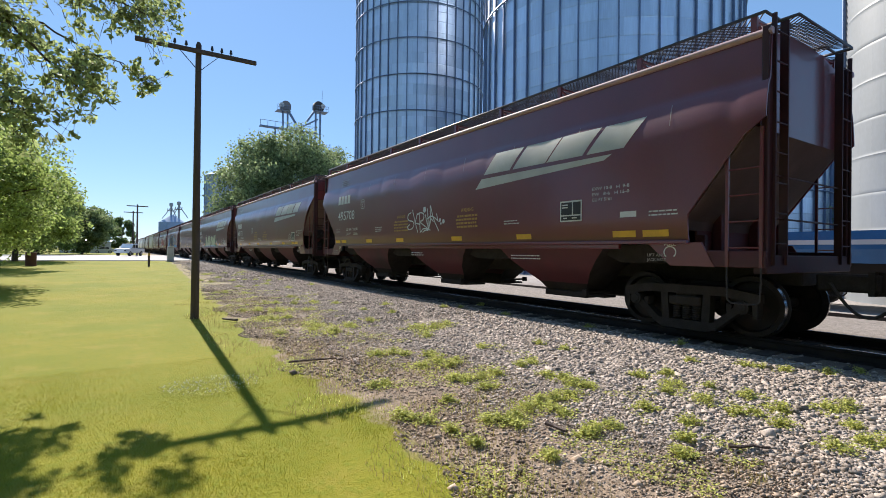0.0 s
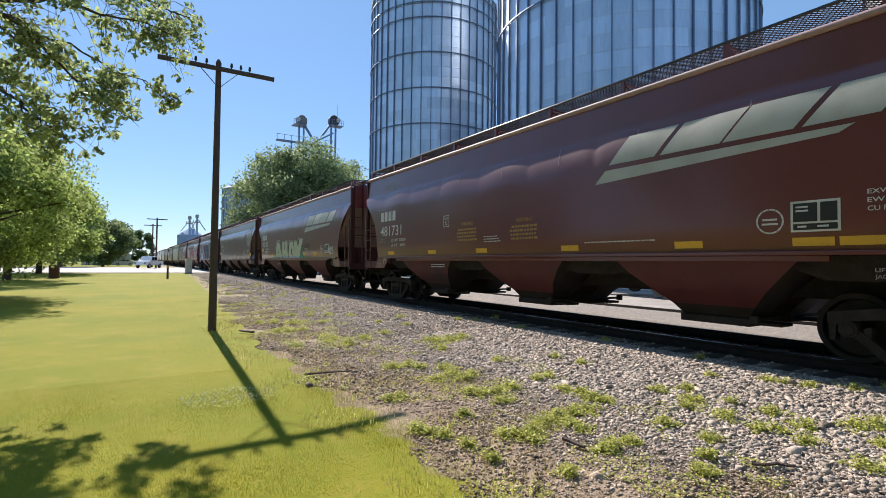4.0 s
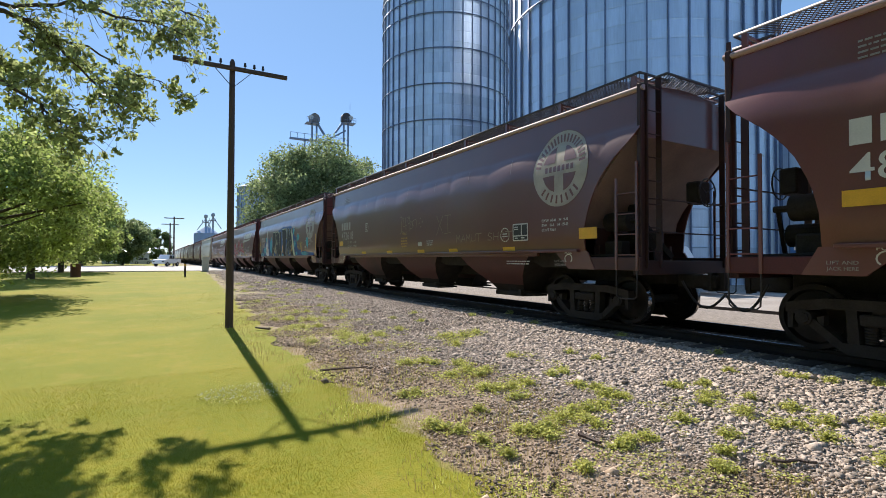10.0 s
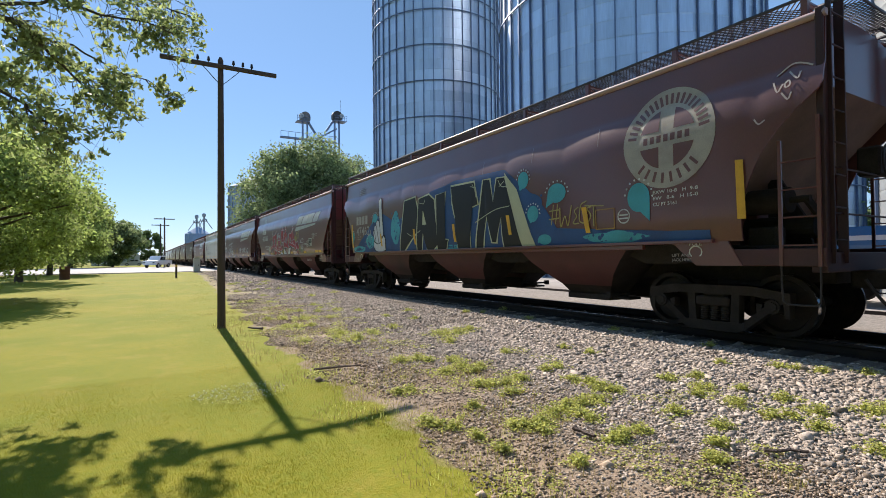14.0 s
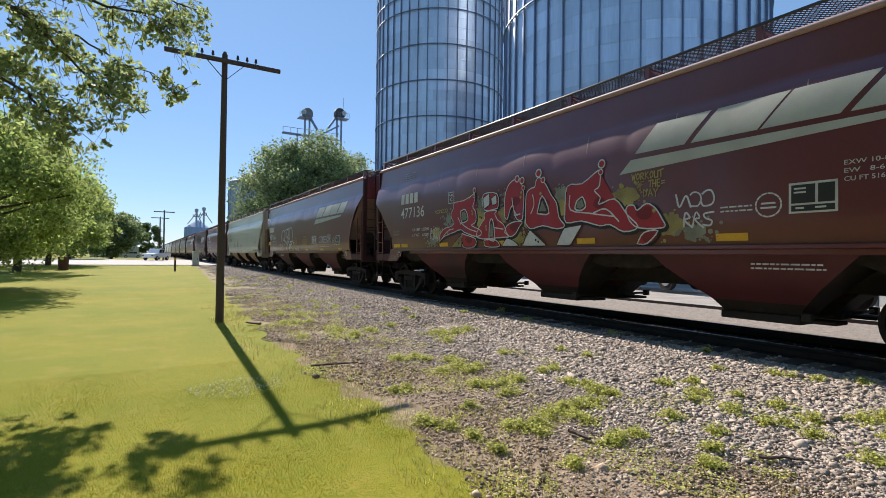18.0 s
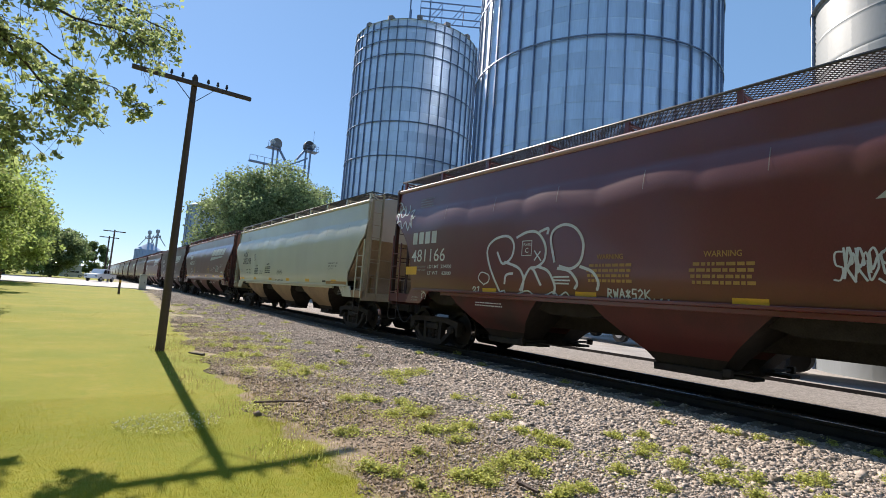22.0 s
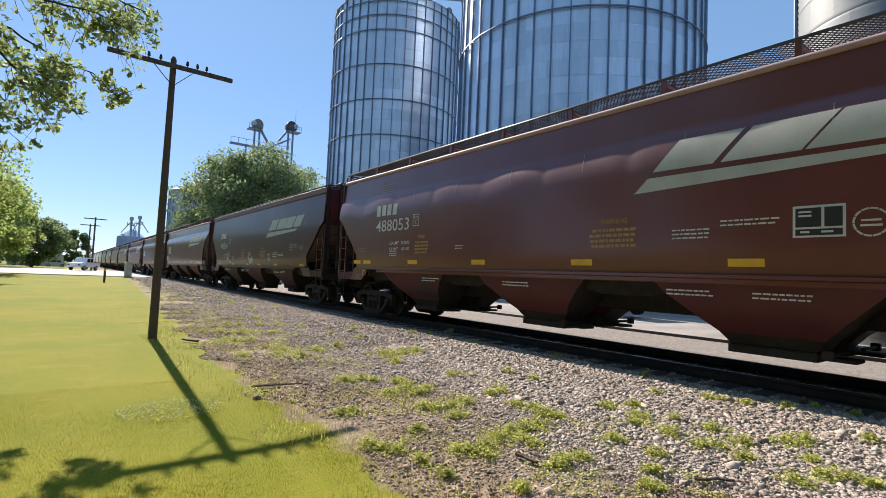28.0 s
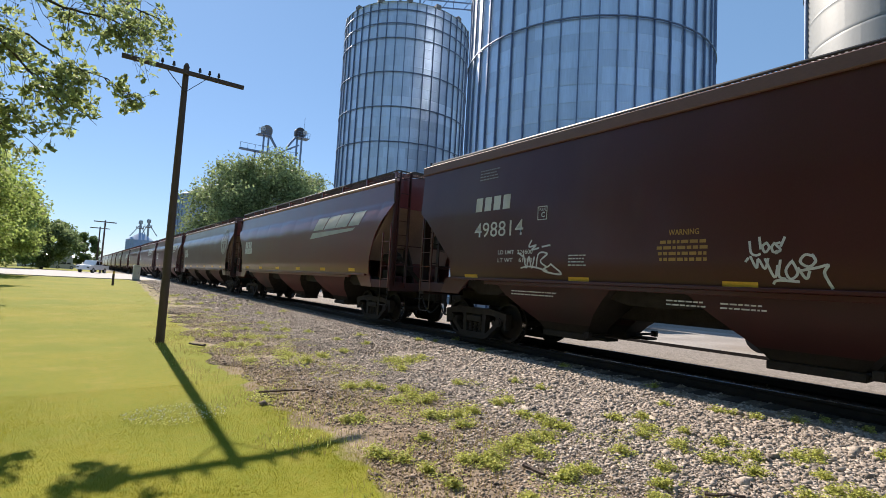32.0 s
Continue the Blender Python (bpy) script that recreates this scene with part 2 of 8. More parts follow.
M["cream"] = material("paint_cream", (0.50, 0.49, 0.38), 0.42, 0, 0.10, 1.2, 80, 0.04, (0.30, 0.22, 0.13), 0.4, (1, 0.7, 0.3), distance=0.004, coat=0.35)
M["slope_dark"] = material("slope_grimy", (0.105, 0.066, 0.056), 0.75, 0, 0.35, 1.6, 40, 0.1, (0.03, 0.018, 0.016), 0.7)
M["slope"] = material("slope_dusty", (0.20, 0.142, 0.116), 0.75, 0, 0.3, 1.6, 40, 0.1, (0.10, 0.065, 0.055), 0.6)
M["slope_cream"] = material("slope_cream", (0.34, 0.25, 0.16), 0.75, 0, 0.35, 1.6, 40, 0.1, (0.12, 0.07, 0.04), 0.7)
M["truck"] = material("cast_steel_grimy", (0.036, 0.032, 0.029), 0.75, 0.0, 0.4, 6, 50, 0.3, (0.030, 0.022, 0.018), 0.5, spec=0.12)
M["wheel"] = material("wheel_steel", (0.020, 0.017, 0.016), 0.6, 0.3, 0.35, 7, 50, 0.2, (0.06, 0.04, 0.03), 0.4, spec=0.25)
M["tread"] = material("tread_polished", (0.45, 0.44, 0.43), 0.25, 1.0, 0.1, 9, 80, 0.03)
M["board"] = material("running_board_steel", (0.075, 0.072, 0.078), 0.5, 0.3, 0.3, 3, 60, 0.1)
M["small_print"] = material("faint_print", (0.30, 0.27, 0.25), 0.6, 0, 0.3, 6, 70, 0.03)
M["black"] = material("black_steel", (0.020, 0.018, 0.018), 0.55, 0, 0.3, 4, 60, 0.1)
M["white_paint"] = material("lettering_white", (0.62, 0.62, 0.58), 0.55, 0, 0.12, 3, 70, 0.03, (0.25, 0.2, 0.18), 0.35)
M["worn_white"] = material("lettering_worn", (0.40, 0.37, 0.33), 0.6, 0, 0.2, 4, 70, 0.03, (0.16, 0.10, 0.09), 0.5)
M["logo_grey"] = material("logo_silver_grey", (0.46, 0.47, 0.43), 0.5, 0, 0.12, 3, 70, 0.03, (0.25, 0.2, 0.18), 0.3)
M["yellow"] = material("reflector_yellow", (0.72, 0.40, 0.03), 0.45, 0, 0.15, 5, 70, 0.02, (0.25, 0.15, 0.06), 0.3)
M["galv"] = material("galvanised_steel", (0.50, 0.58, 0.68), 0.42, 0.78, 0.14, 1.1, 12, 0.05, (0.36, 0.42, 0.51), 0.6, (1, 1, 0.10), per_piece=0.10)
M["head_grey"] = material("head_dull_grey", (0.17, 0.16, 0.16), 0.6, 0.2, 0.2, 1, 20, 0.05)
M["head_dark"] = material("head_dark", (0.05, 0.045, 0.05), 0.6, 0.2, 0.2, 1, 20, 0.05)
M["galv_new"] = material("galvanised_newer", (0.62, 0.68, 0.76), 0.36, 0.75, 0.1, 1.1, 12, 0.05, (0.5, 0.56, 0.64), 0.5, (1, 1, 0.10), per_piece=0.06)
M["stiff"] = material("galvanised_dark", (0.15, 0.20, 0.30), 0.5, 0.6, 0.2, 2, 20, 0.05)
M["stone"] = material("crushed_stone", (0.345, 0.295, 0.252), 0.9, 0, 0.3, 3, 90, 0.3, (0.32, 0.26, 0.21), 0.5, per_piece=0.42)
M["asphalt"] = material("road_grey", (0.36, 0.35, 0.34), 0.9, 0, 0.15, 0.5, 60, 0.3)
M["concrete"] = material("concrete_pale", (0.30, 0.28, 0.26), 0.9, 0, 0.4, 0.8, 14, 0.6, (0.22, 0.19, 0.17), 0.7)
M["wood"] = material("weathered_pole", (0.085, 0.060, 0.050), 0.85, 0, 0.35, 3, 40, 0.5, stretch=(6, 6, 0.6))
M["tie"] = material("creosoted_tie", (0.045, 0.038, 0.034), 0.9, 0, 0.4, 4, 40, 0.5)
M["bark"] = material("bark", (0.075, 0.058, 0.045), 0.95, 0, 0.4, 5, 40, 0.8, stretch=(1, 1, 0.3))


def leaf_material(name, colour, through=0.45, per_piece=0.4):
    """Leaves that let part of the light through."""
    mat = material(name, colour, 0.62, 0, 0.25, 1.5, 20, 0.0, per_piece=per_piece, spec=0.22)
    nt = mat.node_tree
    bsdf = nt.nodes["Principled BSDF"]
    source = bsdf.inputs["Base Color"].links[0].from_socket
    tl = nt.nodes.new("ShaderNodeBsdfTranslucent")
    mx = nt.nodes.new("ShaderNodeMixShader")
    mx.inputs[0].default_value = through
    nt.links.new(source, tl.inputs["Color"])
    nt.links.new(bsdf.outputs[0], mx.inputs[1])
    nt.links.new(tl.outputs[0], mx.inputs[2])
    nt.links.new(mx.outputs[0], nt.nodes["Material Output"].inputs["Surface"])
    return mat


M["leaf"] = leaf_material("leaf_green", (0.28, 0.36, 0.11), 0.52, 0.5)
# overhang's paler copy of the green leaf, sunlit glow put into its colour
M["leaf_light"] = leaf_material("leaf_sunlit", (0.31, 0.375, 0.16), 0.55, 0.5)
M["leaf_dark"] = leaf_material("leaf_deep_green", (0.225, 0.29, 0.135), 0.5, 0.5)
M["leaf_far"] = leaf_material("leaf_blue_green", (0.13, 0.19, 0.07), 0.4)
M["weed"] = leaf_material("weed_green", (0.49, 0.51, 0.15), 0.5)
M["blade"] = leaf_material("grass_blade", (0.25, 0.243, 0.017), 0.4, 0.2)
M["straw"] = leaf_material("dry_grass", (0.36, 0.30, 0.12), 0.3, 0.3)

# ---- the ground, road and track ----
RAIL = 0.49
TRACK = 8.90


def ground_height(x, y):
    """The ground's height: lawn, ballast shoulder, track bed, lot."""
    far = np.clip((y - 14) / 38.0, 0, 1)
    base = 0.10 + 0.30 * far
    side = np.interp(x, (-1e4, 1.6, 3.4, 6.6, 7.1, 10.7, 11.6, 1e4), (0, 0, 0.07, 0.2, 0.215, 0.215, 0.22, 0.22))
    return base + side * (1 - 0.8 * far)


def build_ground():
    xs = np.r_[-2000, -600, -200, -80, np.arange(-40, -8, 4), np.arange(-8, 1, 0.5), np.arange(1, 12.01, 0.25), np.arange(14, 60, 6), 90, 200, 600, 2000]
    ys = np.r_[-2000, -300, -60, np.arange(-30, 0, 5), np.arange(0, 24, 0.5), np.arange(24, 60, 2), np.arange(60, 200, 20), 260, 600, 3000]
    X, Y = np.meshgrid(xs, ys)
    Z = ground_height(X, Y)
    wob = np.array([noise.noise((x * 0.9, y * 0.9, 3.0)) for x, y in zip(X.ravel(), Y.ravel())]).reshape(X.shape)
    Z = Z + wob * np.where((np.abs(X) < 15) & (X < 6.6), np.where(X < 2.0, 0.007, 0.02), 0.0)
    v = np.stack([X, Y, Z], axis=-1).reshape(-1, 3)
    nx, ny = len(xs), len(ys)
    i = np.arange((ny - 1) * (nx - 1))
    a = (i // (nx - 1)) * nx + i % (nx - 1)
    f = np.stack([a, a + 1, a + nx + 1, a + nx], axis=1)
    me = fast_mesh("ground", v, f)
    me.materials.append(ground_material())
    ob = part("ground", me, None)
    ob.data.shade_smooth()
    return tagged(ob, "mown lawn meeting grey ballast and gravel lot", "ground", kind="structure")


def ground_material():
    mat = bpy.data.materials.new("ground")
    mat.use_nodes = True
    nt = mat.node_tree
    N, L = nt.nodes, nt.links
    bsdf = N["Principled BSDF"]
    geo = N.new("ShaderNodeNewGeometry")
    sep = N.new("ShaderNodeSeparateXYZ")
    L.new(geo.outputs["Position"], sep.inputs[0])

    def tex(scale, detail=5.0, rough=0.55):
        n = N.new("ShaderNodeTexNoise")
        n.inputs["Scale"].default_value, n.inputs["Detail"].default_value, n.inputs["Roughness"].default_value = scale, detail, rough
        L.new(geo.outputs["Position"], n.inputs["Vector"])
        return n.outputs["Fac"]

    def math_node(op, a, b=None, c=None):
        n = N.new("ShaderNodeMath")
        n.operation = op
        for i, v in enumerate((a, b, c)):
            if v is None:
                continue
            if isinstance(v, (int, float)):
                n.inputs[i].default_value = v
            else:
                L.new(v, n.inputs[i])
        return n.outputs[0]

    def ramp(v, lo, hi, a=0.0, b=1.0):
        n = N.new("ShaderNodeMapRange")
        for k, x in (("From Min", lo), ("From Max", hi), ("To Min", a), ("To Max", b)):
            n.inputs[k].default_value = x
        L.new(v, n.inputs["Value"])
        return n.outputs["Result"]

    def blend(a, b, f):
        n = N.new("ShaderNodeMix")
        n.data_type = "RGBA"
        for k, v in (("A", a), ("B", b)):
            if isinstance(v, tuple):
                n.inputs[k].default_value = (*v, 1)
            else:
                L.new(v, n.inputs[k])
        if isinstance(f, (int, float)):
            n.inputs["Factor"].default_value = f
        else:
            L.new(f, n.inputs["Factor"])
        return n.outputs["Result"]

    big, mid, fine, grit = tex(0.35), tex(1.6), tex(14.0), tex(70.0, 2.0)
    lawn = blend((0.162, 0.188, 0.010), (0.238, 0.222, 0.017), ramp(big, 0.35, 0.65))
    lawn = blend(lawn, (0.29, 0.24, 0.045), ramp(mid, 0.52, 0.72, 0, 0.55))
    lawn = blend(lawn, (0.15, 0.19, 0.012), ramp(fine, 0.48, 0.72, 0, 0.75))
    soil = blend((0.25, 0.185, 0.125), (0.43, 0.345, 0.26), ramp(mid, 0.35, 0.7))
    soil = blend(soil, (0.14, 0.11, 0.08), ramp(fine, 0.5, 0.7, 0, 0.6))
    soil = blend(soil, (0.16, 0.125, 0.095), ramp(tex(2.6), 0.50, 0.64, 0, 0.6))
    soil = blend(soil, (0.19, 0.19, 0.05), math_node("MULTIPLY", ramp(sep.outputs["Y"], 7.0, 16.0, 0.0, 0.75), ramp(tex(3.4), 0.42, 0.56)))
    rock = blend((0.085, 0.072, 0.06), (0.24, 0.205, 0.175), ramp(grit, 0.35, 0.65))
    rock = blend(rock, (0.26, 0.21, 0.16), ramp(mid, 0.5, 0.8, 0, 0.5))
    lot = blend((0.17, 0.155, 0.14), (0.34, 0.31, 0.28), ramp(math_node("ADD", math_node("MULTIPLY", grit, 0.5), math_node("MULTIPLY", fine, 0.5)), 0.4, 0.6))
    # the lawn's edge wanders along the track
    wander = math_node("ADD", ramp(mid, 0.3, 0.7, -0.25, 0.25), ramp(sep.outputs["Y"], 8.0, 60.0, 0.0, 2.6))
    edge = math_node("SUBTRACT", sep.outputs["X"], math_node("ADD", wander, 2.1))
    g1 = ramp(edge, -0.06, 0.10)
    g2 = ramp(math_node("ADD", edge, ramp(fine, 0.3, 0.7, -0.5, 0.5)), 0.9, 2.0)
    col = blend(blend(lawn, soil, g1), rock, g2)
    col = blend(col, lot, ramp(sep.outputs["X"], 10.9, 11.4))
    far = ramp(math_node("ABSOLUTE", sep.outputs["X"]), 60, 90)
    col = blend(col, (0.12, 0.16, 0.03), far)
    L.new(col, bsdf.inputs["Base Color"])
    bsdf.inputs["Roughness"].default_value = 0.95
    bsdf.inputs["Specular IOR Level"].default_value = 0.2
    bp = N.new("ShaderNodeBump")
    bp.inputs["Strength"].default_value, bp.inputs["Distance"].default_value = 0.55, 0.02
    L.new(math_node("ADD", fine, grit), bp.inputs["Height"])
    L.new(bp.outputs["Normal"], bsdf.inputs["Normal"])
    return mat


build_ground()

road = B()
prism(road, [(-300, 60), (300, 57), (300, 98), (-300, 102)], "z", 0.2, 0.475)
tagged(part("road", road, M["asphalt"]), "pale grey road that crosses the track", "road", kind="structure")


def build_rail(x):
    bm = B()
    w = [(-0.07, 0), (0.07, 0), (0.07, 0.012), (0.012, 0.035), (0.012, 0.12), (0.036, 0.135), (0.036, 0.165), (0.028, 0.172), (-0.028, 0.172), (-0.036, 0.165), (-0.036, 0.135), (-0.012, 0.12), (-0.012, 0.035), (-0.07, 0.012)]
    prism(bm, [(x + u, RAIL - 0.172 + v) for u, v in w], "y", -60, 700)
    rail = part("rail", bm, M["wheel"])
    return tagged(rail, "dark steel rail with worn bright top", "rail", "rails of the track", "structure")


for gx in (TRACK - 0.7525, TRACK + 0.7525):
    build_rail(gx)
    head = B()
    prism(head, [(gx - 0.027, RAIL - 0.002), (gx + 0.027, RAIL - 0.002), (gx + 0.024, RAIL + 0.0015), (gx - 0.024, RAIL + 0.0015)], "y", -60, 700)
    tagged(part("rail_head", head, M["tread"]), "polished running surface of the rail", "rail", "rail heads", "structure")
tie = B()
box(tie, -1.3, 1.3, -0.115, 0.115, -0.18, 0.0, 0.012)
tie_mesh = bpy.data.meshes.new("tie")
tie.to_mesh(tie_mesh)
tie.free()
tie_mesh.materials.append(M["tie"])
track = thing("track_bed", "creosoted wooden ties under the rails in ballast", "track", kind="structure", m=pose(TRACK, 0, RAIL - 0.168))
for k in range(150):
    t = part("tie", tie_mesh, None, track, m=pose(RNG.normal(0, 0.02), -6 + k * 0.52 + RNG.normal(0, 0.02), RNG.normal(0, 0.006), 0, 0, RNG.normal(0, 1.0)))

# ---- the hopper cars ----
PITCH = 18.78
HALF = 8.66
EAVE = 4.27
SILL = 1.42
BAYS = (-4.2, 0.0, 4.2)
TRUCKS = (-6.92, 6.92)
SHOULDER = (2.92, 3.02, 3.12, 3.22, 3.32, 3.42, 3.51, 3.59, 3.63, 3.67, 3.71, 3.76)  # heights of the side sheet's rows over its bend


def side_x(z, flat=False):
    """Half the car's width at a height over the rail: a shoulder, then upright to the eave; one kind is upright all the way."""
    u = np.clip((z - 2.92) / 0.74, 0, 1) ** 1.9
    lean = 0.035 * np.clip((z - 3.66) / 0.61, 0, 1)
    return 1.62 - 0.05 * np.clip((1.9 - z) / 0.5, 0, 1) ** 2 - (0.07 * np.clip((z - 2.98) / 1.2, 0, 1) if flat else 0.125 * u + lean)


def bulge(y, z):
    """The side sheet's pillows between its inner ribs."""
    k = np.abs(np.sin(np.pi * (y / 1.85 + 0.25))) ** 0.35
    g = np.clip((z - 2.95) / 0.5, 0, 1) * np.clip((3.70 - z) / 0.10, 0, 1)
    return 0.032 * g * k * (0.75 + 0.25 * np.sin(y * 2.3 + 1.0)) + 0.006 * np.sin(y * 1.1) * np.exp(-(((z - 2.3) / 0.8) ** 2))


def side_end(z, square=False):
    if square:
        return np.interp(z, (1.42, 1.85, 2.95, 3.1), (7.25, 7.25, 8.40, 8.66))
    return np.interp(z, (1.42, 1.6, 1.85, 2.1, 2.35, 2.6, 2.85, 3.1, 3.3, 3.45, 3.6), (7.40, 7.40, 7.41, 7.46, 7.55, 7.67, 7.84, 8.09, 8.34, 8.52, 8.64))


def side_mesh(sign, square=False, flat=False, longer=0.0, short=0.0):
    zs = np.r_[1.42, 1.5, 1.6, 1.72, np.arange(1.85, 2.9, 0.15), SHOULDER, 3.95, EAVE]
    us = np.linspace(-1, 1, 193)
    U, Z = np.meshgrid(us, zs)
    ends = np.minimum(side_end(Z, square) + longer, HALF)
    Y = U * np.where(U < 0, ends - short * np.clip((ends - 7.25) / 1.15, 0, 1), ends)
    b = 0 if flat else bulge(Y, Z)
    X = -(side_x(Z, flat) + b)
    nz, nu = Z.shape
    outer = np.stack([X, Y, Z], -1).reshape(-1, 3)
    inner = outer + (0.03, 0, 0)
    i = np.arange((nz - 1) * (nu - 1))
    a = (i // (nu - 1)) * nu + i % (nu - 1)
    f = np.stack([a, a + nu, a + nu + 1, a + 1], 1)
    n = len(outer)
    g = f[:, ::-1] + n
    ring = np.r_[np.arange(nu), np.arange(2 * nu - 1, nz * nu, nu), np.arange(nz * nu - 2, (nz - 1) * nu - 1, -1), np.arange((nz - 2) * nu, 0, -nu)]
    nxt = np.roll(ring, -1)
    rim = np.stack([ring, nxt, nxt + n, ring + n], 1)
    v = np.r_[outer, inner]
    f = np.r_[f, g, rim]
    if sign > 0:
        v = v * (-1, 1, 1)
        f = f[:, ::-1]
    me = fast_mesh("side_sheet", v, f)
    me.shade_smooth()
    me.set_sharp_from_angle(angle=radians(40))
    return me


def wheel_mesh():
    """A wheel turned about x, its flange towards +x, with a dished plate."""
    prof = [(0.07, 0.0), (0.07, 0.11), (0.13, 0.11), (0.15, 0.075), (0.36, 0.06), (0.39, 0.14), (0.457, 0.14), (0.462, 0.03), (0.485, 0.015), (0.485, -0.005), (0.40, -0.005), (0.37, 0.03), (0.15, 0.03), (0.12, -0.03), (0.07, -0.03)]
    n = 40
    a = np.linspace(0, 2 * np.pi, n, endpoint=False)
    p = np.array(prof)
    v = np.stack([np.broadcast_to(-p[:, 1][:, None], (len(p), n)), p[:, 0][:, None] * np.cos(a), p[:, 0][:, None] * np.sin(a)], -1).reshape(-1, 3)
    f = [(k * n + j, k * n + (j + 1) % n, ((k + 1) % len(p)) * n + (j + 1) % n, ((k + 1) % len(p)) * n + j) for k in range(len(p)) for j in range(n)]
    me = fast_mesh("wheel", v, f)
    me.shade_smooth()
    me.set_sharp_from_angle(angle=radians(30))
    me.materials.append(M["wheel"])
    me.materials.append(M["tread"])
    for poly in me.polygons:
        k = poly.index // n
        poly.material_index = 1 if k == 6 else 0
    return me


def frame_mesh():
    """A cast truck side frame, in the y-z plane, with its two windows."""
    bm = B()
    # top member, tension members, columns, pedestals
    prism(bm, [(-1.12, 0.52), (-1.12, 0.66), (-0.62, 0.74), (0.62, 0.74), (1.12, 0.66), (1.12, 0.52), (0.60, 0.60), (-0.60, 0.60)], "x", -0.09, 0.09)
    for s in (-1, 1):
        prism(bm, [(s * 1.05, 0.54), (s * 0.90, 0.56), (s * 0.42, 0.14), (s * 0.50, 0.07)], "x", -0.09, 0.09)
        prism(bm, [(s * 0.42, 0.60), (s * 0.30, 0.60), (s * 0.27, 0.14), (s * 0.40, 0.14)], "x", -0.08, 0.08)
        prism(bm, [(s * 1.10, 0.53), (s * 1.10, 0.30), (s * 1.04, 0.30), (s * 1.02, 0.55)], "x", -0.08, 0.08)
        prism(bm, [(s * 0.74, 0.48), (s * 0.72, 0.32), (s * 0.66, 0.38), (s * 0.66, 0.50)], "x", -0.08, 0.08)
    prism(bm, [(-0.50, 0.07), (-0.50, 0.17), (0.50, 0.17), (0.50, 0.07), (0.36, 0.02), (-0.36, 0.02)], "x", -0.10, 0.10)
    bmesh.ops.recalc_face_normals(bm, faces=bm.faces[:])
    me = bpy.data.meshes.new("side_frame")
    bm.to_mesh(me)
    bm.free()
    me.materials.append(M["truck"])
    return me


def spring_mesh():
    """A coil seen as a ribbed column, turned about z."""
    prof = []
    for z in np.arange(0.18, 0.41, 0.036):
        prof += [(0.050, z), (0.074, z + 0.008), (0.074, z + 0.022), (0.050, z + 0.032)]
    p, n = np.array(prof), 12
    a = np.linspace(0, 2 * np.pi, n, endpoint=False)
    v = np.stack([p[:, 0][:, None] * np.cos(a), p[:, 0][:, None] * np.sin(a), np.broadcast_to(p[:, 1][:, None], (len(p), n))], -1).reshape(-1, 3)
    f = [(k * n + j, k * n + (j + 1) % n, (k + 1) * n + (j + 1) % n, (k + 1) * n + j) for k in range(len(p) - 1) for j in range(n)]
    me = fast_mesh("spring", v, f)
    me.materials.append(M["truck"])
    return me


def grating_mesh(y0, y1, x0, x1, z):
    """An open steel walkway: a rim of flat bars round a diamond mesh."""
    cube = np.array([(x, y, w) for x in (-0.5, 0.5) for y in (-0.5, 0.5) for w in (-0.5, 0.5)])
    quads = np.array([(0, 1, 3, 2), (4, 6, 7, 5), (0, 4, 5, 1), (2, 3, 7, 6), (0, 2, 6, 4), (1, 5, 7, 3)])
    places, sizes, turns = [], [], []

    def put(x, y, dz, sx, sy, sz, a=0.0):
        places.append((x, y, z + dz)), sizes.append((sx, sy, sz))
        turns.append(((math.cos(a), -math.sin(a), 0), (math.sin(a), math.cos(a), 0), (0, 0, 1)))

    for x in (x0, x1):
        put(x, (y0 + y1) / 2, 0, 0.012, y1 - y0, 0.045)
    for y in (y0, y1):
        put((x0 + x1) / 2, y, 0, x1 - x0, 0.012, 0.045)
    w, ln = x1 - x0, y1 - y0
    short, long = min(w, ln), max(w, ln)
    lean = math.radians(38)
    run = short * math.tan(lean)
    for c in np.arange(run / 2, long - run / 2, 0.072):
        for sg in (-1, 1):
            if ln > w:
                put((x0 + x1) / 2, y0 + c, 0.012 + 0.002 * sg, w / math.cos(lean), 0.015, 0.010, sg * lean)
            else:
                put(x0 + c, (y0 + y1) / 2, 0.012 + 0.002 * sg, 0.015, ln / math.cos(lean), 0.010, sg * lean)
    v, f = scatter(cube, quads, np.array(places), np.array(sizes), np.array(turns))
    return fast_mesh("running_board", v, f)


WHEEL, SIDE_FRAME, SPRING = wheel_mesh(), frame_mesh(), spring_mesh()


def sweep(points, r, n=7):
    """One bent pipe through the points."""
    pts = np.array(points, float)
    d = np.gradient(pts, axis=0)
    d /= np.linalg.norm(d, axis=1)[:, None]
    u = np.cross(d, (0.9, 0.2, 0.1))
    u /= np.linalg.norm(u, axis=1)[:, None]
    w = np.cross(d, u)
    a = np.linspace(0, 2 * np.pi, n, endpoint=False)
    v = (pts[:, None] + r * (u[:, None] * np.cos(a)[None, :, None] + w[:, None] * np.sin(a)[None, :, None])).reshape(-1, 3)
    f = [(k * n + j, k * n + (j + 1) % n, (k + 1) * n + (j + 1) % n, (k + 1) * n + j) for k in range(len(pts) - 1) for j in range(n)]
    me = fast_mesh("pipe", v, f)
    me.shade_smooth()
    return me


def own_material(ob, mat):
    """Gives one object its own material, while the mesh is shared."""
    if not ob.data.materials:
        ob.data.materials.append(None)
    ob.material_slots[0].link = "OBJECT"
    ob.material_slots[0].material = mat


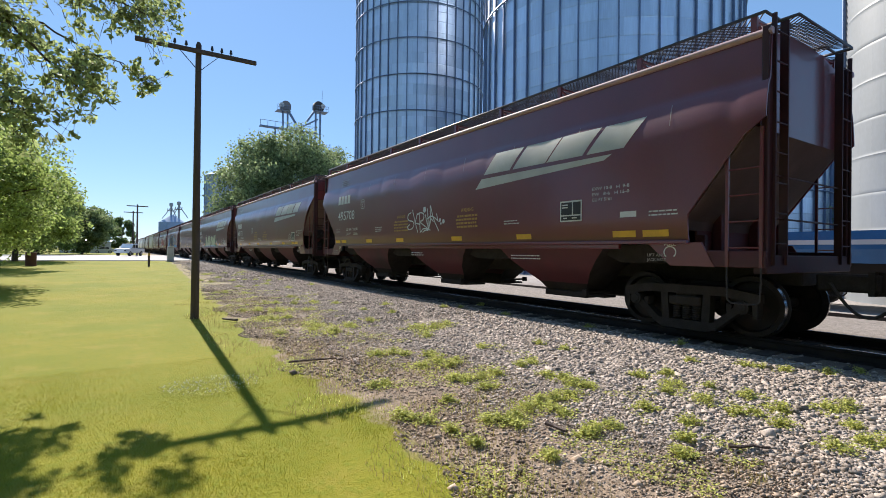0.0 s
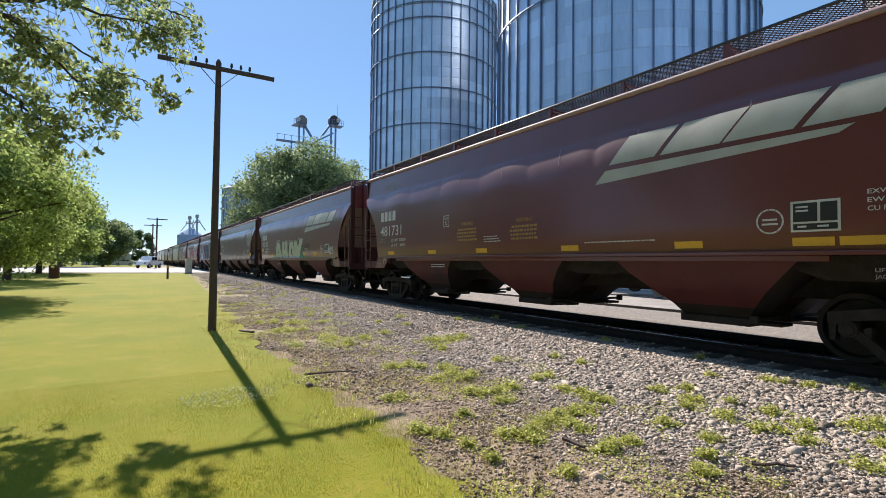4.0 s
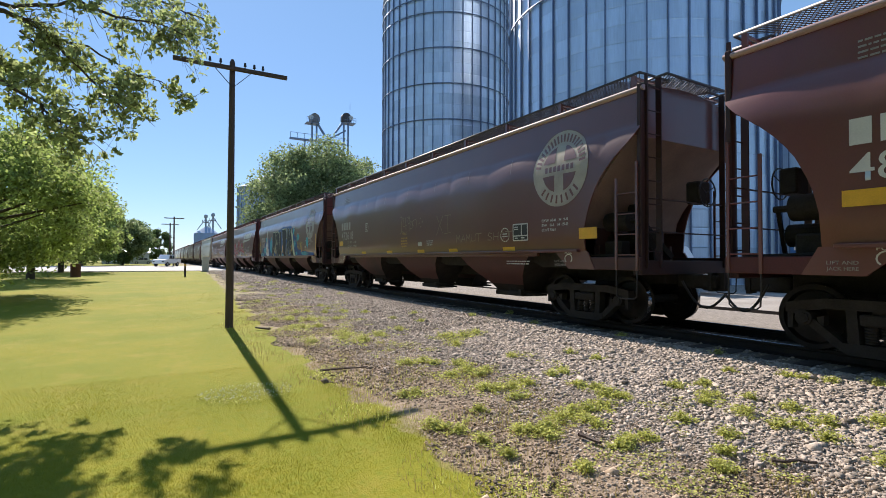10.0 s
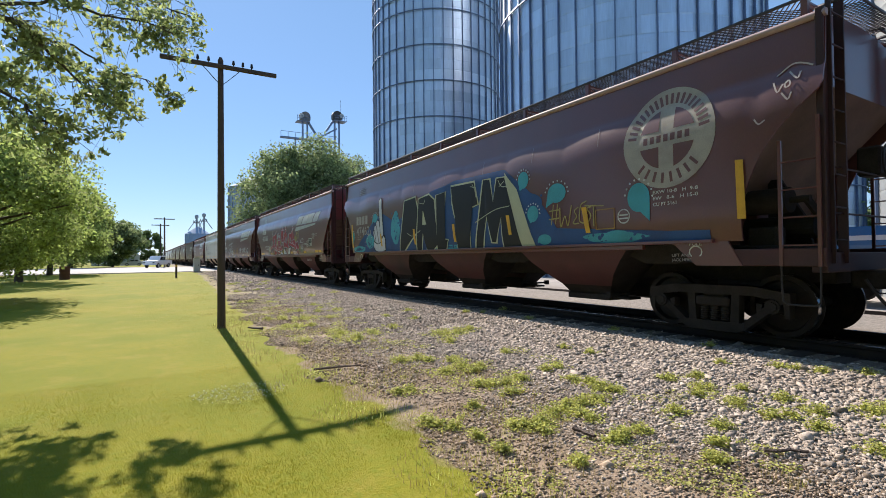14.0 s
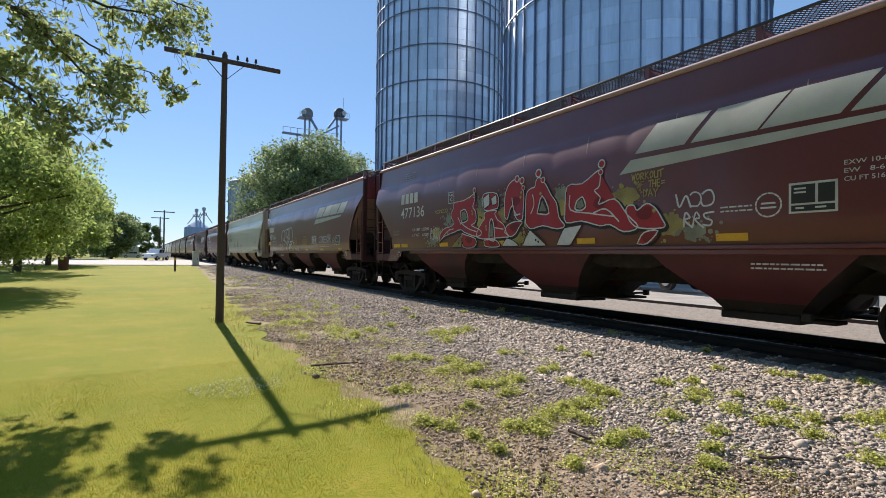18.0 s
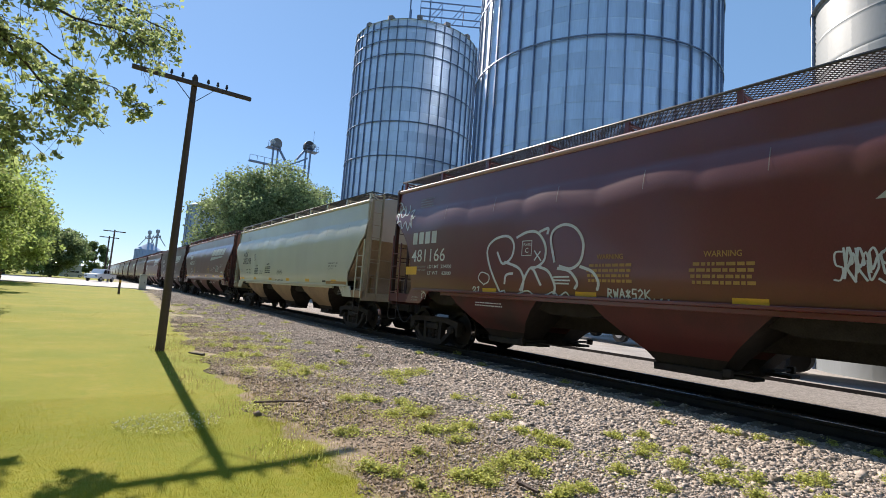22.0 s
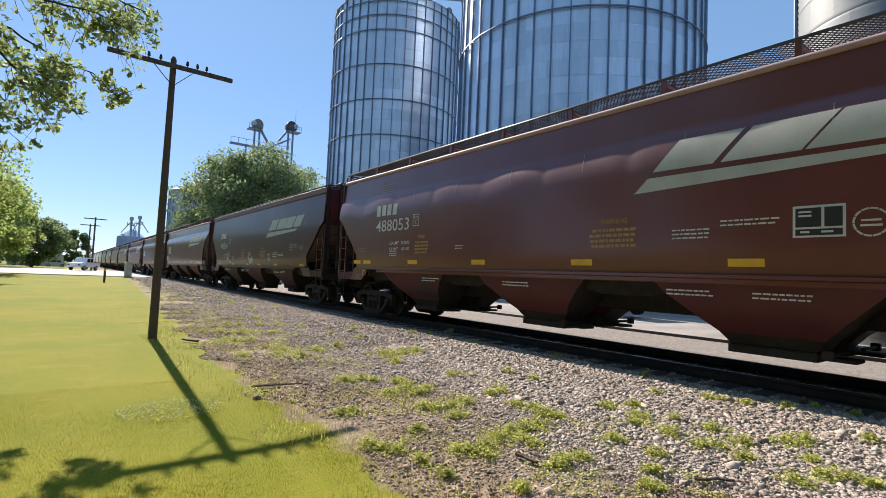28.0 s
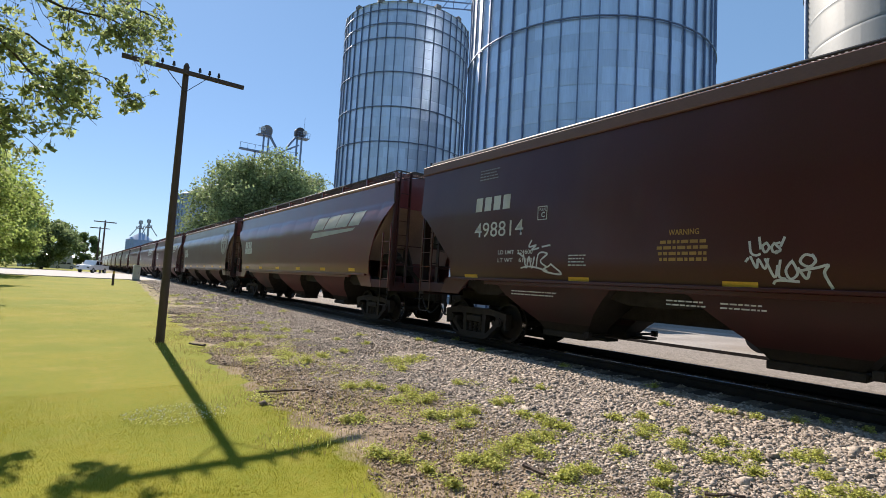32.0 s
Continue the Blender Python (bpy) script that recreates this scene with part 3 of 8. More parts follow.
def build_car(paint, slope, square=False, flat=False, short=0.0, gear=-1):
    car = thing("hopper_car", "", "hopper car", "hopper cars of the grain train")
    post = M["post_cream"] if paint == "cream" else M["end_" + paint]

    def add(name, bm, mat=None, parent=car, m=None, label=""):
        ob = part(name, bm, mat, parent, label, m)
        if mat is None:
            own_material(ob, M[paint])
        return ob

    for s in (-1, 1):
        add("side_sheet", side_mesh(s, square, flat, 0.25 if paint == "umber" else 0.0, short))
    # roof: shallow arch between the eaves
    wide = 0.15 if flat else 0.085
    pts = [(-1.36 - wide, EAVE)] + [(x, 4.56 - 0.16 * (x / 1.36) ** 2 - 0.04) for x in np.linspace(-1.28 - wide, 1.28 + wide, 9)] + [(1.36 + wide, EAVE)]
    rb = B()
    prism(rb, pts, "y", -8.43 + short, 8.43)
    add("roof", rb, M["faded_" + paint])
    for s in (-1, 1):
        b = B()
        if flat:
            box(b, s * (1.385 + wide), s * (1.455 + wide), -HALF - 0.02 + short, HALF + 0.02, EAVE - 0.10, EAVE + 0.12, 0.015)
        else:
            prism(b, [(s * (1.38 + wide + 0.055 * math.cos(a)), EAVE + 0.04 + 0.05 * math.sin(a)) for a in np.linspace(-2.2, 2.2, 9)], "y", -HALF - 0.02 + short, HALF + 0.02)
        smooth(add("roof_rail", b, M["faded_" + paint], label="faded dusty roof rail"))
        b = B()
        e = 7.25
        box(b, s * 1.545, s * 1.655, -e, e, SILL - 0.02, SILL + 0.035, 0.008)
        add("side_sill", b)
        b = B()
        box(b, s * 1.50, s * 1.585, -6.0, 6.0, SILL - 0.10, SILL - 0.02, 0.008)
        add("sill_angle", b)
    # hatch covers along the roof's middle
    for k in range(6):
        b = B()
        y = -6.6 + k * 2.64
        box(b, -0.33, 0.33, y - 1.24, y + 1.24, 4.50, 4.62, 0.03)
        add("hatch_cover", b)
    for e in (-1, 1):
        def out(v):
            """A place along the car near this end; the leading end may sit further in."""
            return e * (v - short if e < 0 and v > 7.9 else v)

        # end wall and slope sheet
        b = B()
        hi = 3.02 if square else 3.50
        prism(b, [(-1.40, hi), (1.40, hi)] + [(x, 4.54 - 0.18 * (x / 1.40) ** 2) for x in np.linspace(1.40, -1.40, 9)], "y", out(8.43), out(8.50))
        add("end_wall", b)
        b = B()
        line = [(8.50, 3.02), (8.40, 2.94), (7.30, 1.93), (7.16, 1.76), (7.12, 1.62)] if square else [(8.50, 3.50), (8.30, 3.32), (7.80, 2.80), (7.42, 2.34), (7.28, 2.08), (7.24, 1.90)]
        prism(b, [(out(y), z) for y, z in line] + [(out(y) - e * 0.05, z + 0.02) for y, z in reversed(line)], "x", -1.53, 1.53)
        smooth(add("slope_sheet", b, M[slope], label="dusty slope sheet"), 20)
        b = B()
        prism(b, [(-1.10, 1.2), (1.10, 1.2), (1.10, line[-1][1]), (-1.10, line[-1][1])], "y", e * (line[-1][0] - 0.04), e * line[-1][0])
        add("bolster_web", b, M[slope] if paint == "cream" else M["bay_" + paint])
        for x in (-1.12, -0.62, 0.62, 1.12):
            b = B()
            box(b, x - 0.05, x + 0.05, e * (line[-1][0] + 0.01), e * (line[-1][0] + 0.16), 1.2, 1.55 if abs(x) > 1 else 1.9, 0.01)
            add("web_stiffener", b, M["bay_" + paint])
        # end sill, platform and shear plate
        b = B()
        box(b, -1.52, 1.52, out(8.47), out(8.65), 0.98, 1.24, 0.015)
        box(b, -1.50, 1.50, e * 7.19, out(8.47), 1.14, 1.20)
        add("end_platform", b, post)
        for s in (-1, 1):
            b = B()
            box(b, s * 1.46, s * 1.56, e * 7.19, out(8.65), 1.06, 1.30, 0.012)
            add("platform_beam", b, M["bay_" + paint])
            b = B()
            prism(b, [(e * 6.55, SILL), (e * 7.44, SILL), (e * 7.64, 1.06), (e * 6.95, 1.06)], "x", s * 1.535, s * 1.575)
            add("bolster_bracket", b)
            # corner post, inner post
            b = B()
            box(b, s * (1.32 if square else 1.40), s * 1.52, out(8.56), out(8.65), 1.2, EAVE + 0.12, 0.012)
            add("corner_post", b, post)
            # side ladder
            lad = B()
            for y in (8.59, 8.14):
                box(lad, s * 1.545, s * 1.575, out(y - 0.022), out(y + 0.022), 1.06, 3.0 if y > 8.29 else 2.75)
            lo = add("ladder", lad)
            stirrup = sweep([(s * 1.56, out(8.59), 1.12), (s * 1.56, out(8.59), 0.85), (s * 1.56, out(8.58), 0.60), (s * 1.56, out(8.53), 0.555), (s * 1.56, out(8.36), 0.55), (s * 1.56, out(8.20), 0.555), (s * 1.56, out(8.15), 0.60), (s * 1.56, out(8.14), 0.85), (s * 1.56, out(8.14), 1.12)], 0.013)
            add("stirrup", stirrup, M["black"])
            for z in np.arange(1.34, 2.8, 0.37):
                b = B()
                tube(b, (s * 1.56, out(8.14), z), (s * 1.56, out(8.59), z), 0.012, 6)
                add("rung", b, None, lo)
            # end ladder
            lad = B()
            for x in (1.0, 1.38):
                box(lad, s * (x - 0.014), s * (x + 0.014), out(8.58 if x < 1.2 else 8.63), out(8.69), 1.1, EAVE + 0.3)
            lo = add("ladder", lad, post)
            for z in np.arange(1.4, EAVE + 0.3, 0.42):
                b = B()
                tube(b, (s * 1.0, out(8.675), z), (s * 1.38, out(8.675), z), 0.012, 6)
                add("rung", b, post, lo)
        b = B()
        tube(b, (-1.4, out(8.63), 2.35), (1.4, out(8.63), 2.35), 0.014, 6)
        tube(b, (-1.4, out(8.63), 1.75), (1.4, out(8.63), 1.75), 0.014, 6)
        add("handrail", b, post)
        # crossover platform
        add("crossover_board", grating_mesh(min(out(8.24), out(8.81)), max(out(8.24), out(8.81)), -1.0, 1.0, 4.60), M["board"])
        # coupler and hose
        b = B()
        box(b, -0.13, 0.13, e * 8.39, e * 9.14, 0.72, 0.98, 0.03)
        prism(b, [(-0.16, e * 9.09), (0.2, e * 9.09), (0.22, e * 9.18), (0.05, e * 9.2), (0.0, e * 9.05), (-0.16, e * 9.02)], "z", 0.68, 1.02)
        add("coupler", b, M["truck"])
        b = sweep([(-0.34 + 0.1 * a, e * (8.64 + 0.75 * a), 0.86 - 0.55 * math.sin(a * 2.6) * (1 - 0.25 * a)) for a in np.linspace(0, 1, 13)], 0.022)
        add("brake_hose", b, M["black"])
    # brake gear at one end, under its slope sheet
    def lead(v):
        return -(v - short if v > 7.9 else v) if gear < 0 else v

    b = B()
    prev = None
    for a in np.linspace(0, 2 * math.pi, 17):
        p = (0.3 + 0.27 * math.cos(a), lead(8.75), 2.55 + 0.27 * math.sin(a))
        if prev:
            tube(b, prev, p, 0.014, 6)
        prev = p
    for a in (0.5, 2.6, 4.7):
        tube(b, (0.3, lead(8.72), 2.55), (0.3 + 0.27 * math.cos(a), lead(8.75), 2.55 + 0.27 * math.sin(a)), 0.010, 5)
    add("brake_wheel", b, M["black"])
    b = B()
    box(b, 0.12, 0.50, min(lead(8.69), lead(8.41)), max(lead(8.69), lead(8.41)), 2.35, 2.78, 0.03)
    add("brake_gear", b, M["truck"])
    b = B()
    tube(b, (-0.6, lead(7.2), 1.62), (-0.6, lead(8.2), 1.62), 0.17, 14)
    add("air_reservoir", b, M["truck"])
    b = B()
    tube(b, (-0.95, lead(7.46), 2.0), (-0.95, lead(8.0), 2.0), 0.19, 14)
    tube(b, (-0.95, lead(8.0), 2.0), (-0.95, lead(8.25), 2.0), 0.05, 8)
    smooth(add("brake_cylinder", b, M["truck"]))
    b = B()
    prism(b, [(lead(7.42), 1.2), (lead(8.05), 1.2), (lead(7.95), 1.75), (lead(7.6), 2.4), (lead(7.42), 2.4)], "x", -0.35, -0.28)
    add("cylinder_bracket", b, M["truck"])
    b = B()
    bar(b, (-0.95, lead(8.2), 2.0), (-0.3, lead(8.4), 1.3), 0.05, 0.10)
    add("brake_lever", b, M["truck"])
    b = B()
    tube(b, (-1.25, lead(7.2), 1.34), (-1.25, lead(8.5), 1.30), 0.03, 8)
    add("brake_pipe", b, M["truck"])
    b = B()
    box(b, -1.15, -0.85, min(lead(7.9), lead(7.5)), max(lead(7.9), lead(7.5)), 1.22, 1.62, 0.03)
    add("control_valve", b, M["truck"])
    # hopper bays, gates, centre sill
    b = B()
    box(b, -0.33, 0.33, -8.3, 8.3, 0.78, 1.16, 0.02)
    add("centre_sill", b, M["truck"])
    for k, y in enumerate(BAYS):
        for s in (-1, 1):
            b = B()
            rings = []
            for z, x, hw in ((SILL, 1.56, 1.53), (1.12, 1.46, 1.22), (0.86, 1.27, 0.92), (0.62, 1.02, 0.66), (0.44, 0.90, 0.52)):
                rings.append([b.verts.new(p) for p in ((s * x, y - hw, z), (s * x, y + hw, z), (s * 0.34, y + hw, z), (s * 0.34, y - hw, z))])
            b.faces.new(rings[0]), b.faces.new(rings[-1][::-1])
            for tv, lv in zip(rings[:-1], rings[1:]):
                for i in range(4):
                    j = (i + 1) % 4
                    b.faces.new((tv[j], tv[i], lv[i], lv[j]))
            bmesh.ops.recalc_face_normals(b, faces=b.faces[:])
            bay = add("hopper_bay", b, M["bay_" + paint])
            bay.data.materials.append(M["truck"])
            # end and low faces take the black steel: grime and shade in one colour
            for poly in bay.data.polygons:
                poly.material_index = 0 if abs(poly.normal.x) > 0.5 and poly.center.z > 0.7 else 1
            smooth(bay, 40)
            b = B()
            box(b, s * 0.36, s * 0.96, y - 0.56, y + 0.56, 0.33, 0.45, 0.012)
            box(b, s * 0.50, s * 0.86, y - 0.95, y - 0.56, 0.36, 0.41, 0.01)
            add("outlet_gate", b, M["truck"], bay)
            b = B()
            tube(b, (s * 0.4, y - 0.72, 0.46), (s * 1.16, y - 0.72, 0.46), 0.026, 8)
            box(b, s * 1.10, s * 1.20, y - 0.78, y - 0.66, 0.40, 0.52, 0.01)
            add("gate_shaft", b, M["truck"], bay)
    # the ridges get the same black, standing in for shade between the bays
    for y in (-6.15, -2.1, 2.1, 6.15):
        b = B()
        w = 1.15 if abs(y) < 3 else 0.75
        prism(b, [(y - w, SILL - 0.02), (y - w, 1.26), (y - w * 0.4, 1.08), (y + w * 0.4, 1.08), (y + w, 1.26), (y + w, SILL - 0.02)], "x", -1.30, 1.30)
        add("cross_ridge", b, M["truck"])
    # running boards on brackets
    for s in (-1, 1):
        add("running_board", grating_mesh(-HALF + 0.1 + short, HALF - 0.1, min(s * 0.58, s * 1.42), max(s * 0.58, s * 1.42), 4.62 if not flat else 4.50), M["board"])
        for y in np.linspace(-HALF + 0.25 + short, HALF - 0.25, 10):
            b = B()
            h = 4.60 if not flat else 4.48
            box(b, s * 1.36, s * 1.42, y - 0.04, y + 0.04, EAVE + 0.05, h)
            bar(b, (s * 1.38, y, h - 0.03), (s * 0.82, y, h - 0.03), 0.05, 0.03)
            bar(b, (s * 1.38, y, h - 0.06), (s * 1.05, y, EAVE + 0.16), 0.04, 0.03)
            add("board_bracket", b)
    # trucks
    for e in (-7.16, 6.84) if flat else TRUCKS:
        b = B()
        box(b, -1.05, 1.05, e - 0.2, e + 0.2, 0.45, 0.72, 0.04)
        box(b, -0.34, 0.34, e - 0.34, e + 0.34, 0.66, 0.80, 0.02)
        tr = add("truck", b, M["truck"])
        for s in (-1, 1):
            add("side_frame", SIDE_FRAME, M["truck"], tr, pose(s * 1.02, e, 0))
            for sy in (-0.17, 0.0, 0.17):
                add("spring", SPRING, M["truck"], tr, pose(s * 1.02, e + sy, 0))
            b = B()
            box(b, s * 0.92, s * 1.12, e - 0.27, e + 0.27, 0.41, 0.56, 0.02)
            add("bolster_end", b, M["truck"], tr)
        b = B()
        bar(b, (-0.8, e - 0.36, 0.42), (0.8, e - 0.36, 0.42), 0.09, 0.12)
        bar(b, (-0.8, e + 0.36, 0.42), (0.8, e + 0.36, 0.42), 0.09, 0.12)
        add("brake_beam", b, M["truck"], tr)
        for d in (-0.889, 0.889):
            b = B()
            tube(b, (-0.72, 0, 0), (0.72, 0, 0), 0.082, 12)
            for s in (-1, 1):
                tube(b, (s * 0.78, 0, 0), (s * 1.14, 0, 0), 0.105, 16)
                tube(b, (s * 1.12, 0, 0), (s * 1.16, 0, 0), 0.075, 6)
            ax = smooth(add("wheelset", b, M["truck"], car, pose(0, e + d, 0.457)))
            for s in (-1, 1):
                w = part("wheel", WHEEL, None, ax, "", pose(s * 0.685, 0, 0, 0, 0, 0 if s < 0 else 180))
    return car


def train_way(t):
    """How far the train has come by t seconds."""
    return 5.4327 * t - 0.021685 * t**2 + 0.0015176 * t**3 - 0.00002236 * t**4


FIRST = 20.127 - HALF  # the first car's middle at the start
CARS = []
SLACK = {1: -0.10, 9: -0.12}  # how far a car sits off the even spacing, by its couplers
KINDS = ["maroon", "oxide", "oxide", "brown", "umber", "maroon", "oxide", "cream", "oxide", "plum"]


def build_train():
    models = {}
    order = [(-1, "maroon")] + [(k, c) for k, c in enumerate(KINDS)] + [(k, ("oxide", "brown", "maroon", "umber", "oxide")[k % 5]) for k in range(10, 27)]
    for k, c in order:
        y = FIRST + PITCH * k + SLACK.get(k, 0)
        flat = k == 9
        square = c == "cream" or k in (0, 5, 8, 9)
        slope = "slope_cream" if c == "cream" else "slope_dark" if square else "slope"
        short = 0.33 if k in (0, 5, 7) else 0.0
        gear = 1 if k in (0, 2, 5, 7, 8) else -1
        key = (c, flat, square, short, gear)
        if key not in models:
            car = models[key] = build_car(c, slope, square, flat, short, gear)
            car.matrix_basis = pose(TRACK, y, RAIL)
        else:
            car = copy_thing(models[key], pose(TRACK, y, RAIL))
        CARS.append((k, car))


build_train()

# ---- lettering, reflectors and spray paint on the near sides ----
M["gold"] = material("lettering_ochre", (0.42, 0.24, 0.06), 0.6, 0, 0.2, 3, 70, 0.02, (0.2, 0.1, 0.05), 0.4)
M["dark_text"] = material("lettering_black", (0.02, 0.02, 0.02), 0.5, 0, 0.2, 3, 70, 0.02)
M["spray_white"] = material("spray_white", (0.60, 0.62, 0.63), 0.6, 0, 0.15, 6, 60, 0.02)
M["spray_tan"] = material("spray_scratchy_tan", (0.28, 0.22, 0.16), 0.7, 0, 0.35, 6, 60, 0.02)
M["spray_cream"] = material("spray_pale_green_cream", (0.52, 0.54, 0.36), 0.6, 0, 0.12, 2, 60, 0.02)
M["spray_sky"] = material("spray_light_blue", (0.36, 0.46, 0.58), 0.6, 0, 0.15, 2, 60, 0.02)
M["spray_blue"] = material("spray_deep_blue", (0.025, 0.085, 0.24), 0.6, 0, 0.35, 1.5, 60, 0.02, (0.05, 0.03, 0.04), 0.5)
M["spray_teal"] = material("spray_teal", (0.06, 0.36, 0.44), 0.6, 0, 0.3, 2, 60, 0.02)
M["spray_green"] = material("spray_green", (0.05, 0.30, 0.10), 0.6, 0, 0.2, 2, 60, 0.02)
M["spray_red"] = material("spray_red", (0.37, 0.022, 0.032), 0.55, 0, 0.25, 1.5, 60, 0.02)
M["spray_yellow"] = material("spray_yellow_cloud", (0.42, 0.35, 0.12), 0.7, 0, 0.4, 3, 60, 0.02, (0.10, 0.05, 0.04), 0.7)
M["spray_grey"] = material("spray_grey_green", (0.24, 0.25, 0.20), 0.7, 0, 0.4, 3, 60, 0.02, (0.12, 0.09, 0.08), 0.6)
M["spray_dark_red"] = material("spray_dark_red", (0.20, 0.012, 0.018), 0.6, 0, 0.3, 2, 60, 0.02)
M["spray_pale"] = material("spray_pale_pink", (0.50, 0.42, 0.40), 0.6, 0, 0.15, 4, 60, 0.02)
M["spray_black"] = material("spray_black", (0.012, 0.012, 0.013), 0.6, 0, 0.2, 3, 60, 0.02)


SHIFT = [0.0]


def decal(car, name, polys, mat, layer=1, flat=False, bm=None, label=""):
    """Paint on the side sheet: polygons of (y, z), laid on the sheet's curve."""
    if bm is None:
        bm = B()
        for poly in polys:
            try:
                bm.faces.new([bm.verts.new((0, y, z)) for y, z in poly])
            except ValueError:
                pass
    for v in bm.verts:
        v.co.y -= SHIFT[0]
    bmesh.ops.triangulate(bm, faces=bm.faces[:])
    if bm.verts:
        ys = [v.co.y for v in bm.verts]
        zs = [v.co.z for v in bm.verts]
        if max(zs) - min(zs) > 0.12:
            for z in [q for q in (1.46, 1.52, 1.58, 1.65, 1.72, 1.80, 1.88, *SHOULDER, 3.95) if min(zs) < q < max(zs)]:
                bmesh.ops.bisect_plane(bm, geom=bm.verts[:] + bm.edges[:] + bm.faces[:], plane_co=(0, 0, z), plane_no=(0, 0, 1))
        for y in np.arange(min(ys) + 0.2, max(ys), 0.22):
            bmesh.ops.bisect_plane(bm, geom=bm.verts[:] + bm.edges[:] + bm.faces[:], plane_co=(0, y, 0), plane_no=(0, 1, 0))
        for v in bm.verts:
            y, z = v.co.y, v.co.z
            v.co.x = -(float(side_x(np.float64(z), flat)) + (0 if flat else float(bulge(y, z))) + 0.005 + 0.003 * layer)
        for f in bm.faces:
            if f.normal.x > 0:
                f.normal_flip()
    ob = part(name, bm, M[mat], car, label)
    ob.data.shade_smooth()
    if polys and len(polys) > 3:
        ob["kind"] = "stuff"
    return ob


def letters(text, y, z, height, width=None, bold=0.0):
    """A bmesh of built-in letters, cap height and, if given, whole width in metres, from y towards the car's front."""
    cu = bpy.data.curves.new("letters", "FONT")
    cu.body, cu.size, cu.offset, cu.resolution_u = text, 1.0, bold, 3
    ob = new("letters", cu)
    me = bpy.data.meshes.new_from_object(ob)
    bpy.data.objects.remove(ob)
    bpy.data.curves.remove(cu)
    bm = B()
    bm.from_mesh(me)
    bpy.data.meshes.remove(me)
    us = [v.co.x for v in bm.verts]
    k = height / 0.69
    kx = k if width is None else width / (max(us) - min(us))
    u0 = min(us)
    for v in bm.verts:
        v.co = (0, y - (v.co.x - u0) * kx, z + v.co.y * k)
    return bm


def rect(y, z, w, h, lean=0.0):
    return [(y, z), (y - w, z), (y - w - lean, z + h), (y - lean, z + h)]


def stroke(pts, w):
    """Quads along a line of (y, z) points, w wide, with joints overlapping a little."""
    out = []
    p = [np.array(q, float) for q in pts]
    for a, b in zip(p[:-1], p[1:]):
        d = b - a
        n = np.linalg.norm(d)
        if n < 1e-6:
            continue
        d /= n
        s = np.array((-d[1], d[0])) * w / 2
        a2, b2 = a - d * w * 0.3, b + d * w * 0.3
        out.append([tuple(a2 + s), tuple(b2 + s), tuple(b2 - s), tuple(a2 - s)])
    return out


def curve(pts, n=6):
    """A smooth line through points (Catmull-Rom)."""
    p = [np.array(q, float) for q in pts]
    p = [2 * p[0] - p[1]] + p + [2 * p[-1] - p[-2]]
    out = []
    for i in range(1, len(p) - 2):
        for t in np.linspace(0, 1, n, endpoint=False):
            out.append(tuple(0.5 * (2 * p[i] + (p[i + 1] - p[i - 1]) * t + (2 * p[i - 1] - 5 * p[i] + 4 * p[i + 1] - p[i + 2]) * t * t + (3 * p[i] - p[i - 1] - 3 * p[i + 1] + p[i + 2]) * t**3)))
    out.append(tuple(p[-2]))
    return out


def disc(y, z, r, n=28, ry=None):
    ry = ry or r
    return [(y + ry * math.cos(a), z + r * math.sin(a)) for a in np.linspace(0, 2 * math.pi, n, endpoint=False)]


def blob(y, z, ry, rz, seed, n=26, rough=0.14):
    g = np.random.default_rng(seed)
    k = 1 + g.normal(0, rough, n)
    k = (k + np.roll(k, 1) + np.roll(k, -1)) / 3
    return [(y + ry * k[i] * math.cos(a), z + rz * k[i] * math.sin(a)) for i, a in enumerate(np.linspace(0, 2 * math.pi, n, endpoint=False))]


def wedge_logo(car, y=-2.5, flat=False):
    """The railway's mark as plain slanted blocks over a tapering stripe."""
    lean = 0.40
    for k, dw in enumerate((0.92, 0.98, 0.92, 0.80)):
        y0 = y - 0.10 - k * 1.02
        decal(car, "logo_block", [rect(y0, 3.06, dw, 0.46, lean)], "logo_grey", 1, flat)
    decal(car, "logo_stripe", [[(y + 0.22, 2.74), (y - 3.55, 2.90), (y - 3.72, 2.99), (y - 0.02, 2.97)]], "logo_grey", 1, flat)


def round_emblem(car, y=-6.72, z=3.16, r=0.80, near=True):
    """A pale round badge with a cross and a rim of small dark bars."""
    decal(car, "emblem_disc", [disc(y, z, r, 40)], "worn_white", 1)
    for q in range(4):
        a0 = q * math.pi / 2
        pts = [(y + 0.13 * (1 if math.cos(a0 + 0.8) > 0 else -1), z + 0.13 * (1 if math.sin(a0 + 0.8) > 0 else -1))]
        pts += [(y + 0.50 * math.cos(a), z + 0.50 * math.sin(a)) for a in np.linspace(a0 + 0.27, a0 + math.pi / 2 - 0.27, 8)]
        decal(car, "emblem_quarter", [pts], "umber", 2)
    bars = []
    for a in np.r_[np.linspace(0.15, 3.0, 20), np.linspace(3.9, 5.5, 8)]:
        c = np.array((y + 0.65 * math.cos(a), z + 0.65 * math.sin(a)))
        d = np.array((math.cos(a), math.sin(a))) * 0.07
        bars += stroke([c - d, c + d], 0.05)
    bars += [rect(y + 0.42 - 0.125 * k, z - 0.06, 0.08, 0.12) for k in range(7)]
    if near:
        for p in bars:
            decal(car, "emblem_bar", [p], "umber", 2)
    else:
        decal(car, "emblem_bars", bars, "umber", 2)["kind"] = "stuff"


